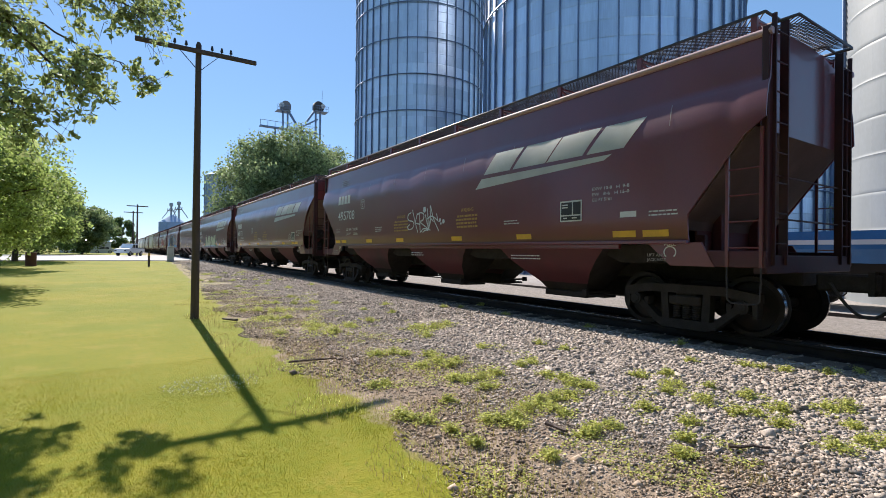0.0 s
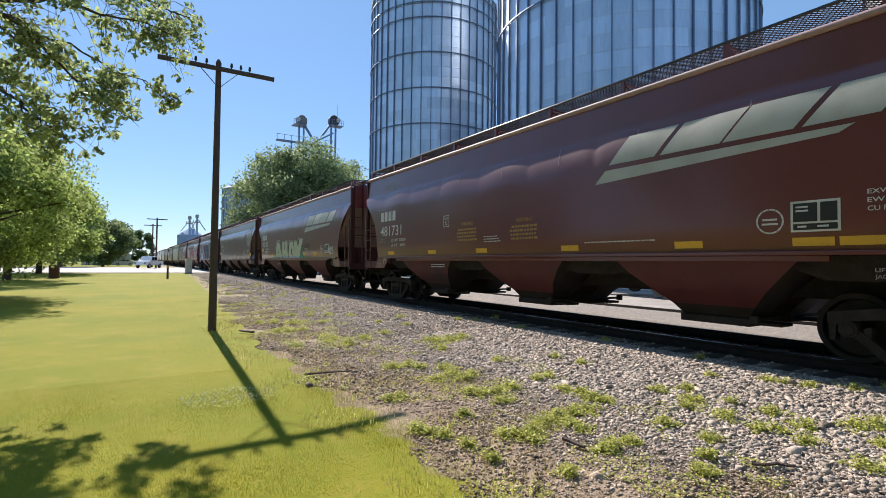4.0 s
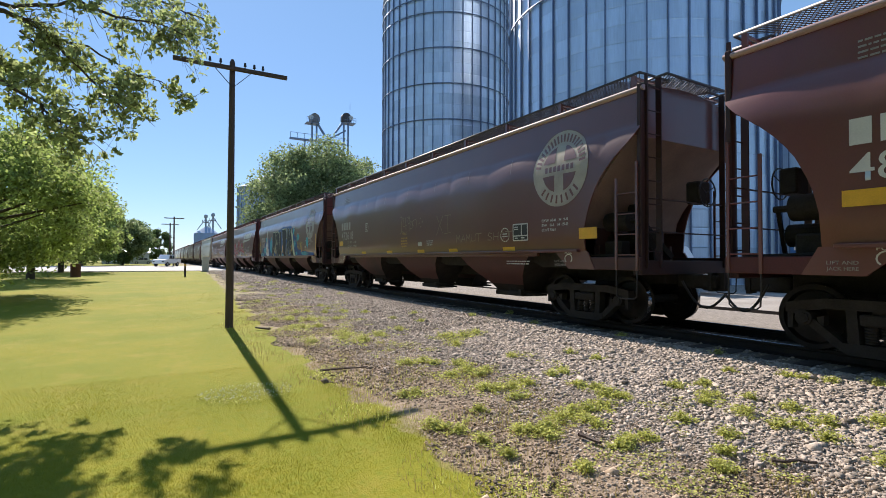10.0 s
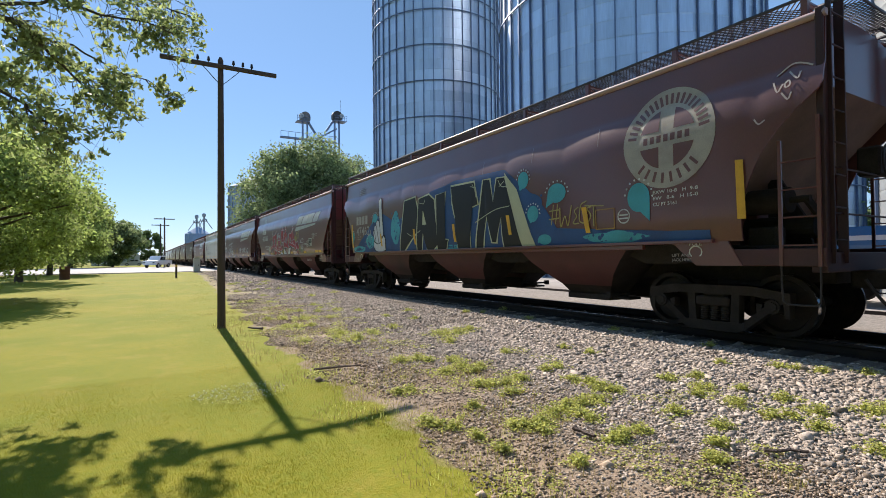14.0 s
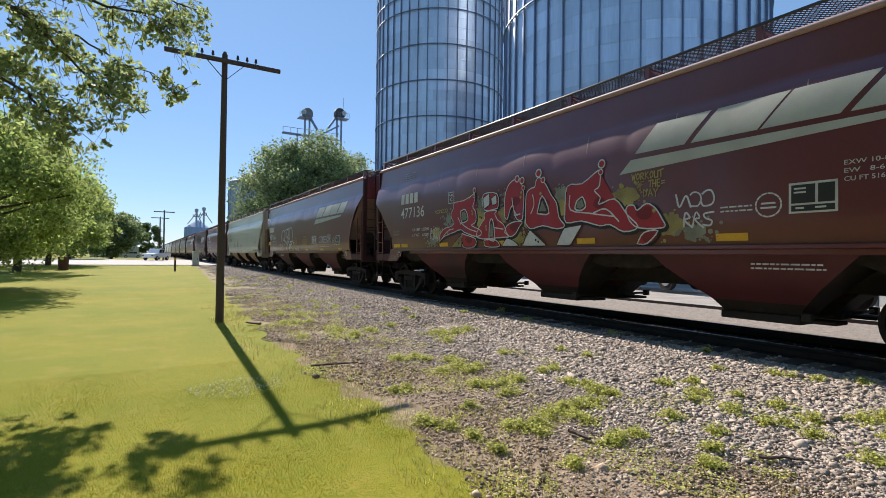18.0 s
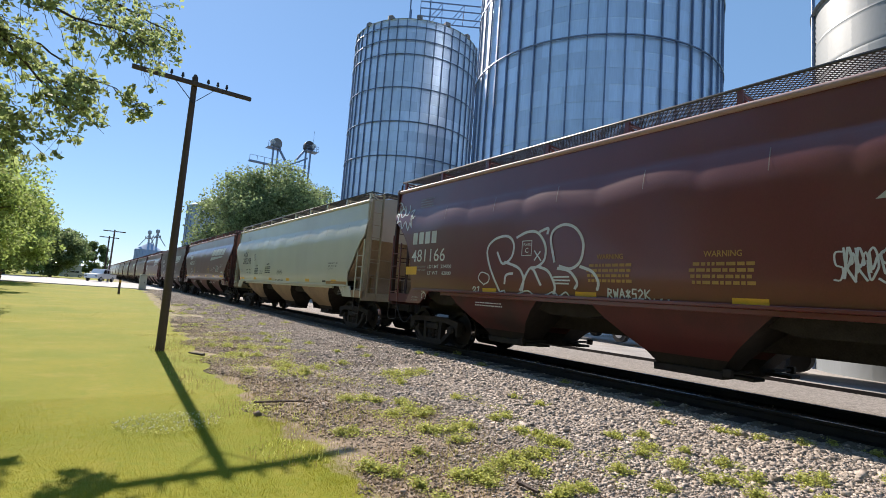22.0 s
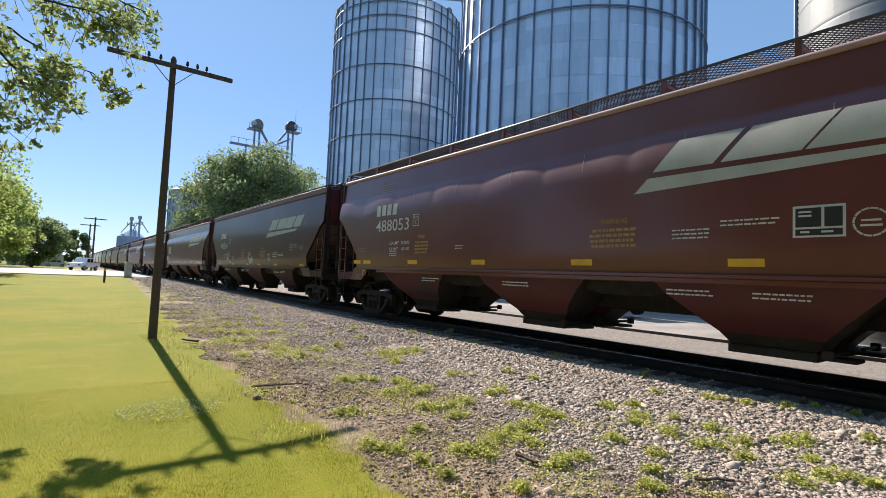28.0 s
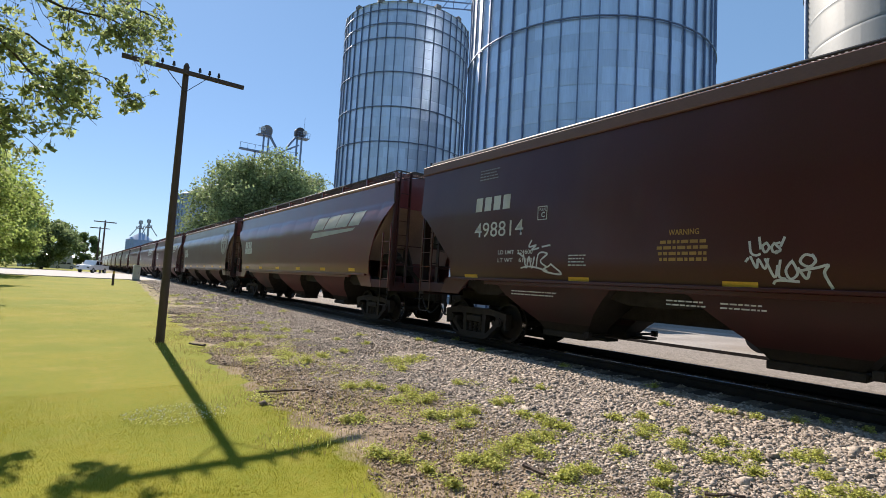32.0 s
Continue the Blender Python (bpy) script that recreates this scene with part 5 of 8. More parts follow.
def paint_car_4(car):
    round_emblem(car, -6.5, 3.14, 0.82)
    decal(car, "spray_band", [[(7.5, 1.44), (7.4, 1.66), (6.3, 1.70), (6.05, 1.98), (5.79, 2.34), (5.23, 2.72), (4.6, 2.78), (3.27, 2.3), (1.22, 3.18), (0.38, 3.24), (-0.12, 3.32), (-2.29, 3.28), (-3.1, 2.60), (-3.38, 2.51), (-3.71, 2.2), (-4.01, 1.80), (-4.73, 1.66), (-6.5, 1.62), (-7.2, 1.60), (-7.2, 1.44)]], "spray_blue", 1)
    for k, (y, z, ry, rz) in enumerate(((6.9, 1.56, 0.6, 0.12), (5.75, 1.85, 0.38, 0.28), (3.6, 2.2, 0.35, 0.55), (-3.2, 2.3, 0.4, 0.3), (-5.4, 1.55, 0.7, 0.1), (0.4, 1.5, 1.2, 0.07))):
        decal(car, "spray_band", [blob(y, z, ry, rz, 31 + k)], "spray_teal" if k != 3 else "spray_blue", 1.5)
        speckle(car, y, z, ry * 1.3, rz * 1.3, 40, 130 + k, "spray_blue", 1.8)
    # teardrops, each with a row of dots over it
    for y, z, ry, rz, ty, tz in ((5.30, 2.68, 0.22, 0.16, 5.62, 2.43), (5.80, 1.92, 0.16, 0.14, 5.66, 1.64), (7.46, 2.06, 0.13, 0.2, 7.46, 1.75), (-2.98, 2.93, 0.18, 0.19, -2.86, 2.7), (-4.02, 2.52, 0.26, 0.20, -3.70, 2.24), (-3.29, 2.15, 0.18, 0.18, -3.2, 1.95), (-5.97, 2.22, 0.22, 0.25, -6.19, 1.80), (-3.63, 1.58, 0.2, 0.11, -3.4, 1.5), (-5.5, 1.57, 0.3, 0.11, -5.1, 1.5), (-0.6, 1.55, 0.2, 0.09, -0.4, 1.48), (1.2, 1.55, 0.26, 0.09, 1.5, 1.48)):
        ring = [(y + ry * math.cos(a), z + rz * math.sin(a)) for a in np.linspace(0, 2 * math.pi, 22, endpoint=False)]
        tail = min(range(22), key=lambda i: math.dist(ring[i], (ty, tz)))
        ring[tail] = (ty, tz)
        decal(car, "spray_drop", [ring], "spray_teal", 3)
        if rz > 0.13:
            decal(car, "spray_dots", [disc(y + 1.25 * ry * math.cos(a), z + 1.25 * rz * math.sin(a), 0.02, 8) for a in np.linspace(0.2, math.pi, 9)], "spray_white", 4)["kind"] = "stuff"
    # one tall and three bent rounded bars over a rounded base, pale with dark edges
    for k, ((y0, z0), (y1, z1), w) in enumerate((((5.36, 2.15), (5.22, 1.80), 0.17), ((5.26, 2.30), (5.07, 1.74), 0.20), ((5.06, 2.46), (4.84, 1.87), 0.24), ((4.84, 3.25), (4.70, 2.10), 0.22))):
        d = Vector((y1 - y0, z1 - z0)).normalized()
        a0 = math.atan2(d.y, d.x)
        for grow, mat, lay in ((0.035, "spray_black", 4 + 0.5 * k), (0.0, "spray_white", 4.3 + 0.5 * k)):
            r = w / 2 + grow
            cap = [(y1 + r * math.cos(a0 + a), z1 + r * math.sin(a0 + a)) for a in np.linspace(-math.pi / 2, math.pi / 2, 8)] + [(y0 + r * math.cos(a0 + a), z0 + r * math.sin(a0 + a)) for a in np.linspace(math.pi / 2, 1.5 * math.pi, 8)]
            decal(car, "spray_fill" if grow == 0 else "spray_edge", [cap], mat, lay)
    base = [(5.38, 1.81), (5.12, 1.72), (4.84, 1.74), (4.55, 2.0), (4.42, 1.9), (4.44, 1.50), (4.73, 1.45), (5.06, 1.45), (5.30, 1.50), (5.40, 1.62)]
    spray_line(car, base + base[:1], 0.07, "spray_black", 6, 3)
    decal(car, "spray_fill", [base], "spray_white", 6.2)
    # black block shapes with pale edges and a pale far side
    blocks = [
        [(3.27, 1.45), (2.88, 3.05), (2.13, 3.1), (1.99, 2.71), (2.2, 2.68), (2.42, 2.9), (2.7, 2.14), (2.53, 2.01), (2.34, 2.36), (2.07, 2.37), (2.08, 1.99), (2.97, 1.45)],
        [(2.08, 1.45), (1.91, 3.02), (1.28, 3.08), (0.98, 2.91), (0.85, 2.11), (0.82, 1.59), (1.08, 1.45), (1.45, 1.45), (1.4, 1.97), (1.65, 1.96), (1.79, 1.45)],
        [(0.84, 3.02), (0.36, 3.06), (0.54, 1.75), (0.23, 1.7), (0.37, 1.45), (0.83, 1.45)],
        [(0.04, 3.16), (-1.06, 3.14), (-1.22, 2.56), (-0.9, 2.52), (-0.84, 2.07), (-0.83, 1.45), (-0.25, 1.45), (-0.39, 2.42), (-0.15, 2.32), (-0.03, 2.7)],
        [(-1.1, 1.45), (-1.47, 3.14), (-1.73, 3.12), (-1.86, 2.55), (-2.02, 3.1), (-2.31, 3.09), (-2.89, 1.45), (-2.24, 1.45), (-2.17, 2.17), (-1.95, 1.57), (-1.8, 1.58), (-1.59, 2.23), (-1.4, 1.45)],
    ]
    for p in blocks:
        spray_line(car, p + p[:1], 0.11, "spray_cream", 5, 1)
    for p in blocks:
        decal(car, "spray_fill", [p], "spray_black", 6)
    decal(car, "spray_block", [[(-2.3, 3.2), (-2.76, 2.76), (-3.34, 1.45), (-2.90, 1.45), (-2.34, 3.08)]], "spray_cream", 6)
    for p in ([(1.64, 2.67), (1.68, 2.21), (1.43, 2.21)],):
        decal(car, "spray_hole", [p], "spray_cream", 7)
    for pts in ([(-0.98, 3.1), (-1.1, 2.95), (-1.15, 2.75)], [(-0.9, 3.05), (-1.12, 3.0)], [(-2.08, 3.05), (-2.2, 2.9), (-2.38, 2.86)], [(-2.12, 2.9), (-2.3, 3.0)], [(1.85, 2.9), (1.6, 2.85), (1.5, 2.95)], [(-1.1, 2.1), (-1.9, 2.35), (-2.5, 2.4)], [(2.7, 2.0), (2.3, 1.9), (1.8, 2.05)]):
        spray_line(car, pts, 0.018, "spray_cream", 7)
    for pts in ([(-3.8, 2.16), (-4.08, 2.17)], [(-3.79, 1.99), (-4.08, 2.0)], [(-3.93, 2.29), (-3.86, 1.87)], [(-4.05, 2.29), (-3.98, 1.88)], [(-4.11, 2.21), (-4.13, 1.82), (-4.25, 2.03), (-4.33, 1.83), (-4.43, 2.23)], [(-4.61, 2.18), (-4.51, 2.11), (-4.56, 2.0), (-4.47, 1.87), (-4.63, 1.86)], [(-4.82, 2.28), (-4.67, 2.2), (-4.64, 1.91), (-4.79, 1.87), (-4.83, 2.02), (-4.72, 2.04)], [(-4.94, 2.16), (-4.83, 2.13), (-4.92, 1.99), (-4.83, 1.84)], [(-4.77, 2.19), (-5.23, 2.15)], [(-4.99, 2.16), (-4.99, 1.78)]):
        spray_line(car, pts, 0.026, "spray_yellow", 3)
    for y, z0, z1 in ((7.54, 1.64, 2.56), (4.75, 1.63, 2.09), (2.20, 1.63, 2.12), (-0.10, 1.64, 2.13), (-2.46, 1.73, 2.19), (-4.80, 1.66, 2.16)):
        decal(car, "reflector", [[(y, z0), (y - 0.11, z0), (y - 0.02, z1), (y + 0.1, z1)]], "yellow", 8)
    decal(car, "reflector", [[(-7.62, 1.73), (-7.74, 1.73), (-7.71, 2.57), (-7.60, 2.58)]], "yellow", 8)
    car_marks(car, "474626", 7.14, 2.10, 2.52, "224700", "61700", "worn_white", width=1.58, ld=1.80)
    decal(car, "stencil_box", stroke([(-5.04, 1.72), (-5.46, 1.72), (-5.46, 2.08), (-5.04, 2.08), (-5.04, 1.72)], 0.02), "gold", 3)
    round_stamp(car, -5.66, 1.92, 0.12, "white_paint")
    measure_text(car, -6.25, 2.24)
    for pts in ([(-8.09, 3.55), (-8.15, 3.40), (-8.21, 3.50)], [(-8.24, 3.50), (-8.28, 3.53), (-8.30, 3.47), (-8.25, 3.44), (-8.23, 3.50)], [(-8.27, 3.66), (-8.38, 3.53), (-8.41, 3.62)], [(-8.20, 3.38), (-8.28, 3.27), (-8.32, 3.36)], [(-7.86, 3.10), (-7.92, 3.02), (-8.0, 3.06)], [(-8.12, 3.64), (-8.29, 3.75), (-8.42, 3.73), (-8.54, 3.66)]):
        spray_line(car, pts, 0.022, "spray_pale", 3, 3)
    bracket_text(car)


def paint_car_5(car):
    wedge_logo(car, -2.4)
    car_marks(car, "477136", 6.55, 2.46, 2.92, "223700", "62300", ld=2.02)
    plate_box(car, 3.6, 2.72)
    for k, (y, z, ry, rz) in enumerate(((4.2, 1.85, 0.5, 0.35), (2.1, 2.25, 0.45, 0.4), (1.1, 2.25, 0.5, 0.4), (0.3, 2.1, 0.35, 0.4), (-0.75, 2.3, 0.4, 0.4), (-2.3, 2.35, 0.6, 0.3), (-3.2, 1.8, 0.45, 0.3), (0.7, 1.65, 0.6, 0.2))):
        decal(car, "spray_cloud", [blob(y, z, 0.5 * ry, 0.5 * rz, 41 + k)], "spray_yellow", 1)
        speckle(car, y, z, ry, rz, 90, 70 + k, "spray_yellow", 1.3)
    for k, (y, z, ry, rz) in enumerate(((4.5, 1.68, 0.4, 0.2), (3.6, 2.25, 0.35, 0.3), (2.0, 2.55, 0.35, 0.25), (1.0, 2.6, 0.3, 0.3), (-3.6, 1.65, 0.4, 0.2), (-0.8, 2.55, 0.3, 0.2))):
        speckle(car, y, z, ry, rz, 110, 90 + k, "spray_grey", 1.6)
    body = [
        [(4.07, 1.66), (4.01, 1.89), (3.76, 2.03), (3.45, 2.07), (3.29, 2.16), (3.41, 2.29), (3.44, 2.43), (3.31, 2.58), (3.29, 2.71), (2.87, 2.73), (2.53, 2.8), (2.32, 2.87), (2.33, 2.67), (2.39, 2.54), (2.27, 2.4), (2.23, 2.22), (2.29, 2.11), (2.44, 2.05), (2.04, 1.91), (2.03, 1.79), (2.29, 1.77), (2.75, 1.88), (2.96, 1.96), (3.3, 1.9), (3.63, 1.84), (3.85, 1.78)],
        [(2.88, 1.86), (2.75, 1.82), (2.26, 1.7), (2.35, 1.5), (2.87, 1.5)],
        [(2.22, 1.75), (2.17, 1.9), (1.97, 2.11), (1.87, 2.19), (1.88, 2.32), (1.73, 2.37), (1.38, 2.36), (1.45, 2.29), (1.34, 2.14), (1.23, 2.08), (1.09, 1.99), (1.01, 1.84), (0.92, 1.72), (1.07, 1.71), (1.46, 1.7), (1.96, 1.69)],
        [(1.98, 2.68), (1.88, 2.82), (1.38, 2.77), (1.32, 2.46), (1.46, 2.4), (1.88, 2.41)],
        [(1.9, 1.66), (1.45, 1.66), (1.3, 1.5), (1.85, 1.5)],
        [(1.08, 2.55), (1.04, 2.76), (0.91, 2.95), (0.7, 3.03), (0.54, 3.02), (0.43, 2.78), (0.39, 2.6), (0.41, 2.31), (0.44, 2.1), (0.59, 2.09), (0.7, 2.21), (0.77, 2.43), (0.87, 2.35), (0.97, 2.13), (1.06, 2.2)],
        [(1.07, 1.83), (0.97, 1.98), (0.73, 2.05), (0.44, 2.04), (0.55, 1.92), (0.67, 1.78), (0.87, 1.72)],
        [(0.33, 2.0), (0.32, 2.6), (0.19, 2.75), (0.04, 2.78), (0.0, 2.91), (-0.12, 2.96), (-0.31, 2.78), (-0.46, 2.56), (-0.62, 2.37), (-0.7, 2.07), (-0.86, 1.89), (-0.63, 1.84), (-0.22, 1.92), (0.15, 1.87)],
        [(-0.86, 2.18), (-0.92, 2.68), (-1.31, 2.69), (-1.7, 2.89), (-1.76, 2.82), (-1.73, 2.59), (-1.62, 2.52), (-1.76, 2.38), (-1.73, 2.25), (-2.09, 2.32), (-2.36, 2.02), (-2.59, 1.79), (-2.29, 1.72), (-1.99, 1.86), (-1.75, 1.85), (-1.31, 1.96), (-0.9, 1.95)],
        [(-2.33, 2.1), (-2.38, 2.17), (-2.5, 2.17), (-2.57, 2.08), (-2.75, 2.18), (-2.91, 2.1), (-3.05, 1.9), (-3.08, 1.76), (-2.62, 1.77), (-2.42, 1.9)],
        [(-2.55, 1.5), (-2.7, 1.69), (-2.97, 1.71), (-2.74, 1.5)],
    ]
    for p in body:
        under = [(y - 0.03, z - 0.03) for y, z in p]
        spray_line(car, under + under[:1], 0.075, "spray_black", 2, 3)
        decal(car, "spray_fill", [p], "spray_red", 3)
        spray_line(car, p + p[:1], 0.024, "spray_white", 5, 3)
        c = np.mean(np.array(p), axis=0)
        decal(car, "spray_shade", [blob(c[0] - 0.05, c[1] + 0.02, 0.16, 0.1, int(abs(c[0]) * 40) + 60)], "spray_dark_red", 4)
    # holes, white feet and letter strokes
    for p in [[(2.91, 2.42), (2.75, 2.44), (2.65, 2.28), (2.7, 2.21), (2.87, 2.2)], [(1.63, 1.74), (1.61, 2.04), (1.54, 2.04), (1.5, 1.74)], [(-0.11, 2.24), (-0.2, 2.46), (-0.33, 2.23)], [(-1.2, 2.34), (-1.31, 2.39), (-1.37, 2.25), (-1.28, 2.2), (-1.17, 2.23)]]:
        decal(car, "spray_hole", [p], "spray_grey", 6)
    for p in ([(2.91, 2.42), (2.75, 2.44), (2.65, 2.28), (2.7, 2.21), (2.87, 2.2)], [(1.65, 1.72), (1.62, 2.06), (1.53, 2.06), (1.48, 1.72)], [(-0.09, 2.22), (-0.2, 2.5), (-0.36, 2.21)], [(-1.2, 2.34), (-1.31, 2.39), (-1.37, 2.25), (-1.28, 2.2), (-1.17, 2.23)]):
        spray_line(car, p + p[:1], 0.05, "spray_black", 5, 3)
        wide = [tuple(np.mean(np.array(p), axis=0) + (np.array(q) - np.mean(np.array(p), axis=0)) * 1.35) for q in p]
        spray_line(car, wide + wide[:1], 0.03, "spray_white", 6, 3)
    for p in ([(1.93, 2.71), (1.69, 2.8), (1.67, 2.53), (1.9, 2.44)], [(1.6, 2.67), (1.41, 2.74), (1.38, 2.53), (1.55, 2.51)], [(0.45, 1.5), (0.18, 1.84), (-0.3, 1.5)], [(-0.61, 1.5), (-0.85, 1.84), (-1.31, 1.88), (-0.99, 1.5)], [(3.45, 1.5), (3.1, 1.72), (2.93, 1.8), (2.95, 1.5)], [(1.2, 1.5), (1.0, 1.68), (0.75, 1.62), (0.6, 1.5)]):
        decal(car, "spray_block", [p], "spray_white" if p[0][0] != 3.45 else "spray_yellow", 5)
        spray_line(car, p + p[:1], 0.02, "spray_black", 6, 3)
    for p in ([(2.95, 2.15), (2.6, 1.98), (2.2, 1.88)], [(3.1, 2.3), (3.0, 2.2), (2.95, 2.1)], [(1.45, 1.95), (1.1, 1.9)], [(0.8, 2.6), (0.74, 2.35), (0.6, 2.18)], [(0.72, 2.2), (0.5, 2.22)], [(0.1, 2.62), (0.05, 2.4), (0.15, 2.2)], [(-1.0, 2.5), (-1.02, 2.2), (-1.5, 2.1), (-2.1, 2.0)], [(-1.6, 2.1), (-1.9, 2.15), (-2.2, 1.9)], [(3.95, 1.72), (3.6, 1.95), (3.3, 2.0)]):
        spray_line(car, p, 0.026, "spray_white", 7, 3)
    for y, z, r in ((2.32, 2.95, 0.075), (2.34, 2.80, 0.05), (0.63, 3.03, 0.085), (0.46, 2.97, 0.085), (0.41, 2.80, 0.06), (-0.08, 3.06, 0.10), (-0.22, 2.90, 0.07), (-1.79, 3.0, 0.09), (-1.77, 2.85, 0.06)):
        decal(car, "spray_ring", [disc(y, z, r, 14)], "spray_white", 6)
        decal(car, "spray_dot", [disc(y, z, r * 0.68, 14)], "spray_red", 7)
    for y, z in ((2.4, 2.35), (2.42, 2.42), (1.78, 1.92), (1.8, 2.0), (0.48, 2.7), (0.5, 2.6), (-0.15, 2.62), (3.6, 1.9), (0.6, 1.6), (4.15, 1.95), (1.2, 2.2), (-2.9, 2.05)):
        decal(car, "spray_drop", [disc(y, z, 0.035, 10)], "spray_yellow", 7)
    for y, z in ((2.05, 2.25), (1.98, 2.22), (0.85, 2.12), (0.78, 2.1), (0.0, 1.62), (-0.08, 1.58), (1.12, 2.45), (3.05, 1.6)):
        decal(car, "spray_drop", [disc(y, z, 0.028, 10)], "spray_black", 8)
    for k, (word, y, z, w) in enumerate((("WORKOUT", -2.45, 2.60, 0.62), ("OF THE=", -2.55, 2.45, 0.55), ("DAY", -2.68, 2.30, 0.30))):
        tag(car, word, y, z, 0.12, w, 30 + k, "spray_yellow", 0.018)
    scribble(car, 4.6, 1.75, 0.45, 0.3, 52, "spray_white", 0.02, 4)
    scribble(car, 4.35, 2.48, 0.7, 0.1, 53, "spray_yellow", 0.02, 6)
    scribble(car, -3.3, 2.05, 0.6, 0.25, 54, "spray_white", 0.03, 3)
    scribble(car, -3.4, 1.75, 0.5, 0.22, 55, "spray_white", 0.03, 3)
    data_panel(car, -4.9, 1.86)
    round_stamp(car, -4.65, 2.0)
    measure_text(car, -5.5, 2.42)
    print_lines(car, -4.0, 2.0, 0.45, 2)
    reflectors(car, (7.1, 6.55, 4.1, 1.5, -1.16, -3.92, -5.95, -6.5))
    print_lines(car, -4.4, 1.18, 0.9, 2, seed=6)
    bracket_text(car)


def paint_car_6(car):
    wedge_logo(car, -2.72)
    car_marks(car, "481166", 7.40, 2.18, 2.66, "224000", "62000", ld=2.0)
    decal(car, "reflector", [rect(7.65, 1.83, 0.55, 0.22)], "yellow", 2)
    reflectors(car, (4.36, 1.75, -0.95, -3.5, -6.0), 1.43)
    plate_box(car, 3.15, 2.24)
    for pts in (
        [(8.50, 3.56), (8.60, 3.84), (8.54, 3.98), (8.42, 3.96), (8.31, 3.82), (8.42, 3.66), (8.52, 3.64)],
        [(8.39, 3.73), (8.21, 3.51), (8.09, 3.58), (8.23, 3.78), (8.39, 3.73)],
        [(8.18, 3.86), (8.03, 3.57), (7.89, 3.58), (7.93, 3.85)],
        [(8.52, 3.60), (8.37, 3.45), (8.42, 3.35), (8.22, 3.40), (8.07, 3.15), (7.93, 3.36), (7.74, 3.09), (7.68, 3.30), (7.56, 3.15), (7.70, 3.52), (7.52, 3.41)],
        [(7.78, 3.63), (7.62, 3.68), (7.68, 3.41), (7.49, 3.49)],
        [(8.46, 3.90), (8.36, 3.34)],
    ):
        spray_line(car, pts, 0.036, n=3)
    for pts in (
        [(3.79, 1.49), (4.15, 2.07), (4.23, 2.43), (3.99, 2.63), (3.6, 2.67), (3.4, 2.49), (3.45, 2.21), (3.71, 2.08), (3.91, 2.34)],
        [(3.66, 2.12), (3.22, 1.98), (3.06, 1.76), (3.11, 1.51)],
        [(3.63, 1.64), (3.58, 1.83), (3.37, 1.87)],
        [(3.33, 2.62), (3.03, 2.72), (2.73, 2.69), (2.51, 2.43), (2.51, 2.15), (2.68, 2.01), (2.87, 1.98)],
        [(2.68, 2.01), (2.4, 1.91), (2.23, 1.64), (2.27, 1.47)],
        [(3.17, 1.51), (2.87, 1.98), (2.58, 1.63)],
        [(2.69, 2.7), (2.46, 2.76), (2.47, 2.64)],
        [(2.25, 2.08), (2.37, 2.53), (2.28, 2.73), (2.02, 2.8), (1.75, 2.69), (1.59, 2.42), (1.64, 2.1), (1.85, 1.96), (2.14, 2.01)],
        [(2.18, 1.97), (1.88, 1.91), (1.7, 1.71), (1.76, 1.58)],
        [(1.65, 2.0), (1.37, 1.9), (1.24, 1.72), (1.27, 1.57)],
    ):
        spray_line(car, pts, 0.055)
    for pts in ([(4.33, 1.63), (4.49, 1.75), (4.4, 1.89), (4.15, 1.83), (4.15, 1.69), (4.33, 1.61)], [(2.26, 1.8), (1.88, 1.81)], [(2.26, 1.74), (1.86, 1.74)], [(2.22, 1.68), (1.89, 1.68)], [(2.8, 2.33), (2.6, 2.12)], [(2.63, 2.31), (2.79, 2.13)], [(3.79, 1.47), (3.64, 1.50), (3.59, 1.44), (3.28, 1.44), (2.96, 1.52), (2.78, 1.44), (2.5, 1.44), (2.27, 1.52), (2.14, 1.44), (1.97, 1.52), (1.88, 1.44)]):
        spray_line(car, pts, 0.03)
    for pts in ([(4.70, 1.51), (4.65, 1.56), (4.59, 1.53), (4.69, 1.44), (4.57, 1.46)], [(4.54, 1.54), (4.47, 1.57), (4.52, 1.45)]):
        spray_line(car, pts, 0.028, n=3)
    tag(car, "RWA*52K...", 1.05, 1.46, 0.15, 1.15, 63, "spray_white", 0.025)
    scribble(car, -2.1, 1.80, 0.85, 0.36, 64, "spray_white", 0.026, 8)
    scribble(car, -2.2, 1.90, 0.7, 0.26, 68, "spray_white", 0.022, 6)
    scribble(car, -3.35, 1.82, 1.1, 0.28, 65, "spray_white", 0.032, 7)
    scribble(car, -4.5, 1.82, 0.6, 0.36, 66, "spray_white", 0.04, 3)
    warning(car, 1.5, 1.72)
    warning(car, -0.35, 1.72)
    print_lines(car, -3.5, 1.62, 1.6, 1, seed=3)
    round_stamp(car, -5.5, 1.85)
    data_panel(car, -5.75, 1.7)
    print_lines(car, 4.6, 1.2, 0.9, 2, seed=6)
    bracket_text(car)


M["rust_stain"] = material("rust_orange_stripe", (0.42, 0.22, 0.07), 0.6, 0, 0.3, 2, 50, 0.05, (0.2, 0.1, 0.04), 0.6)


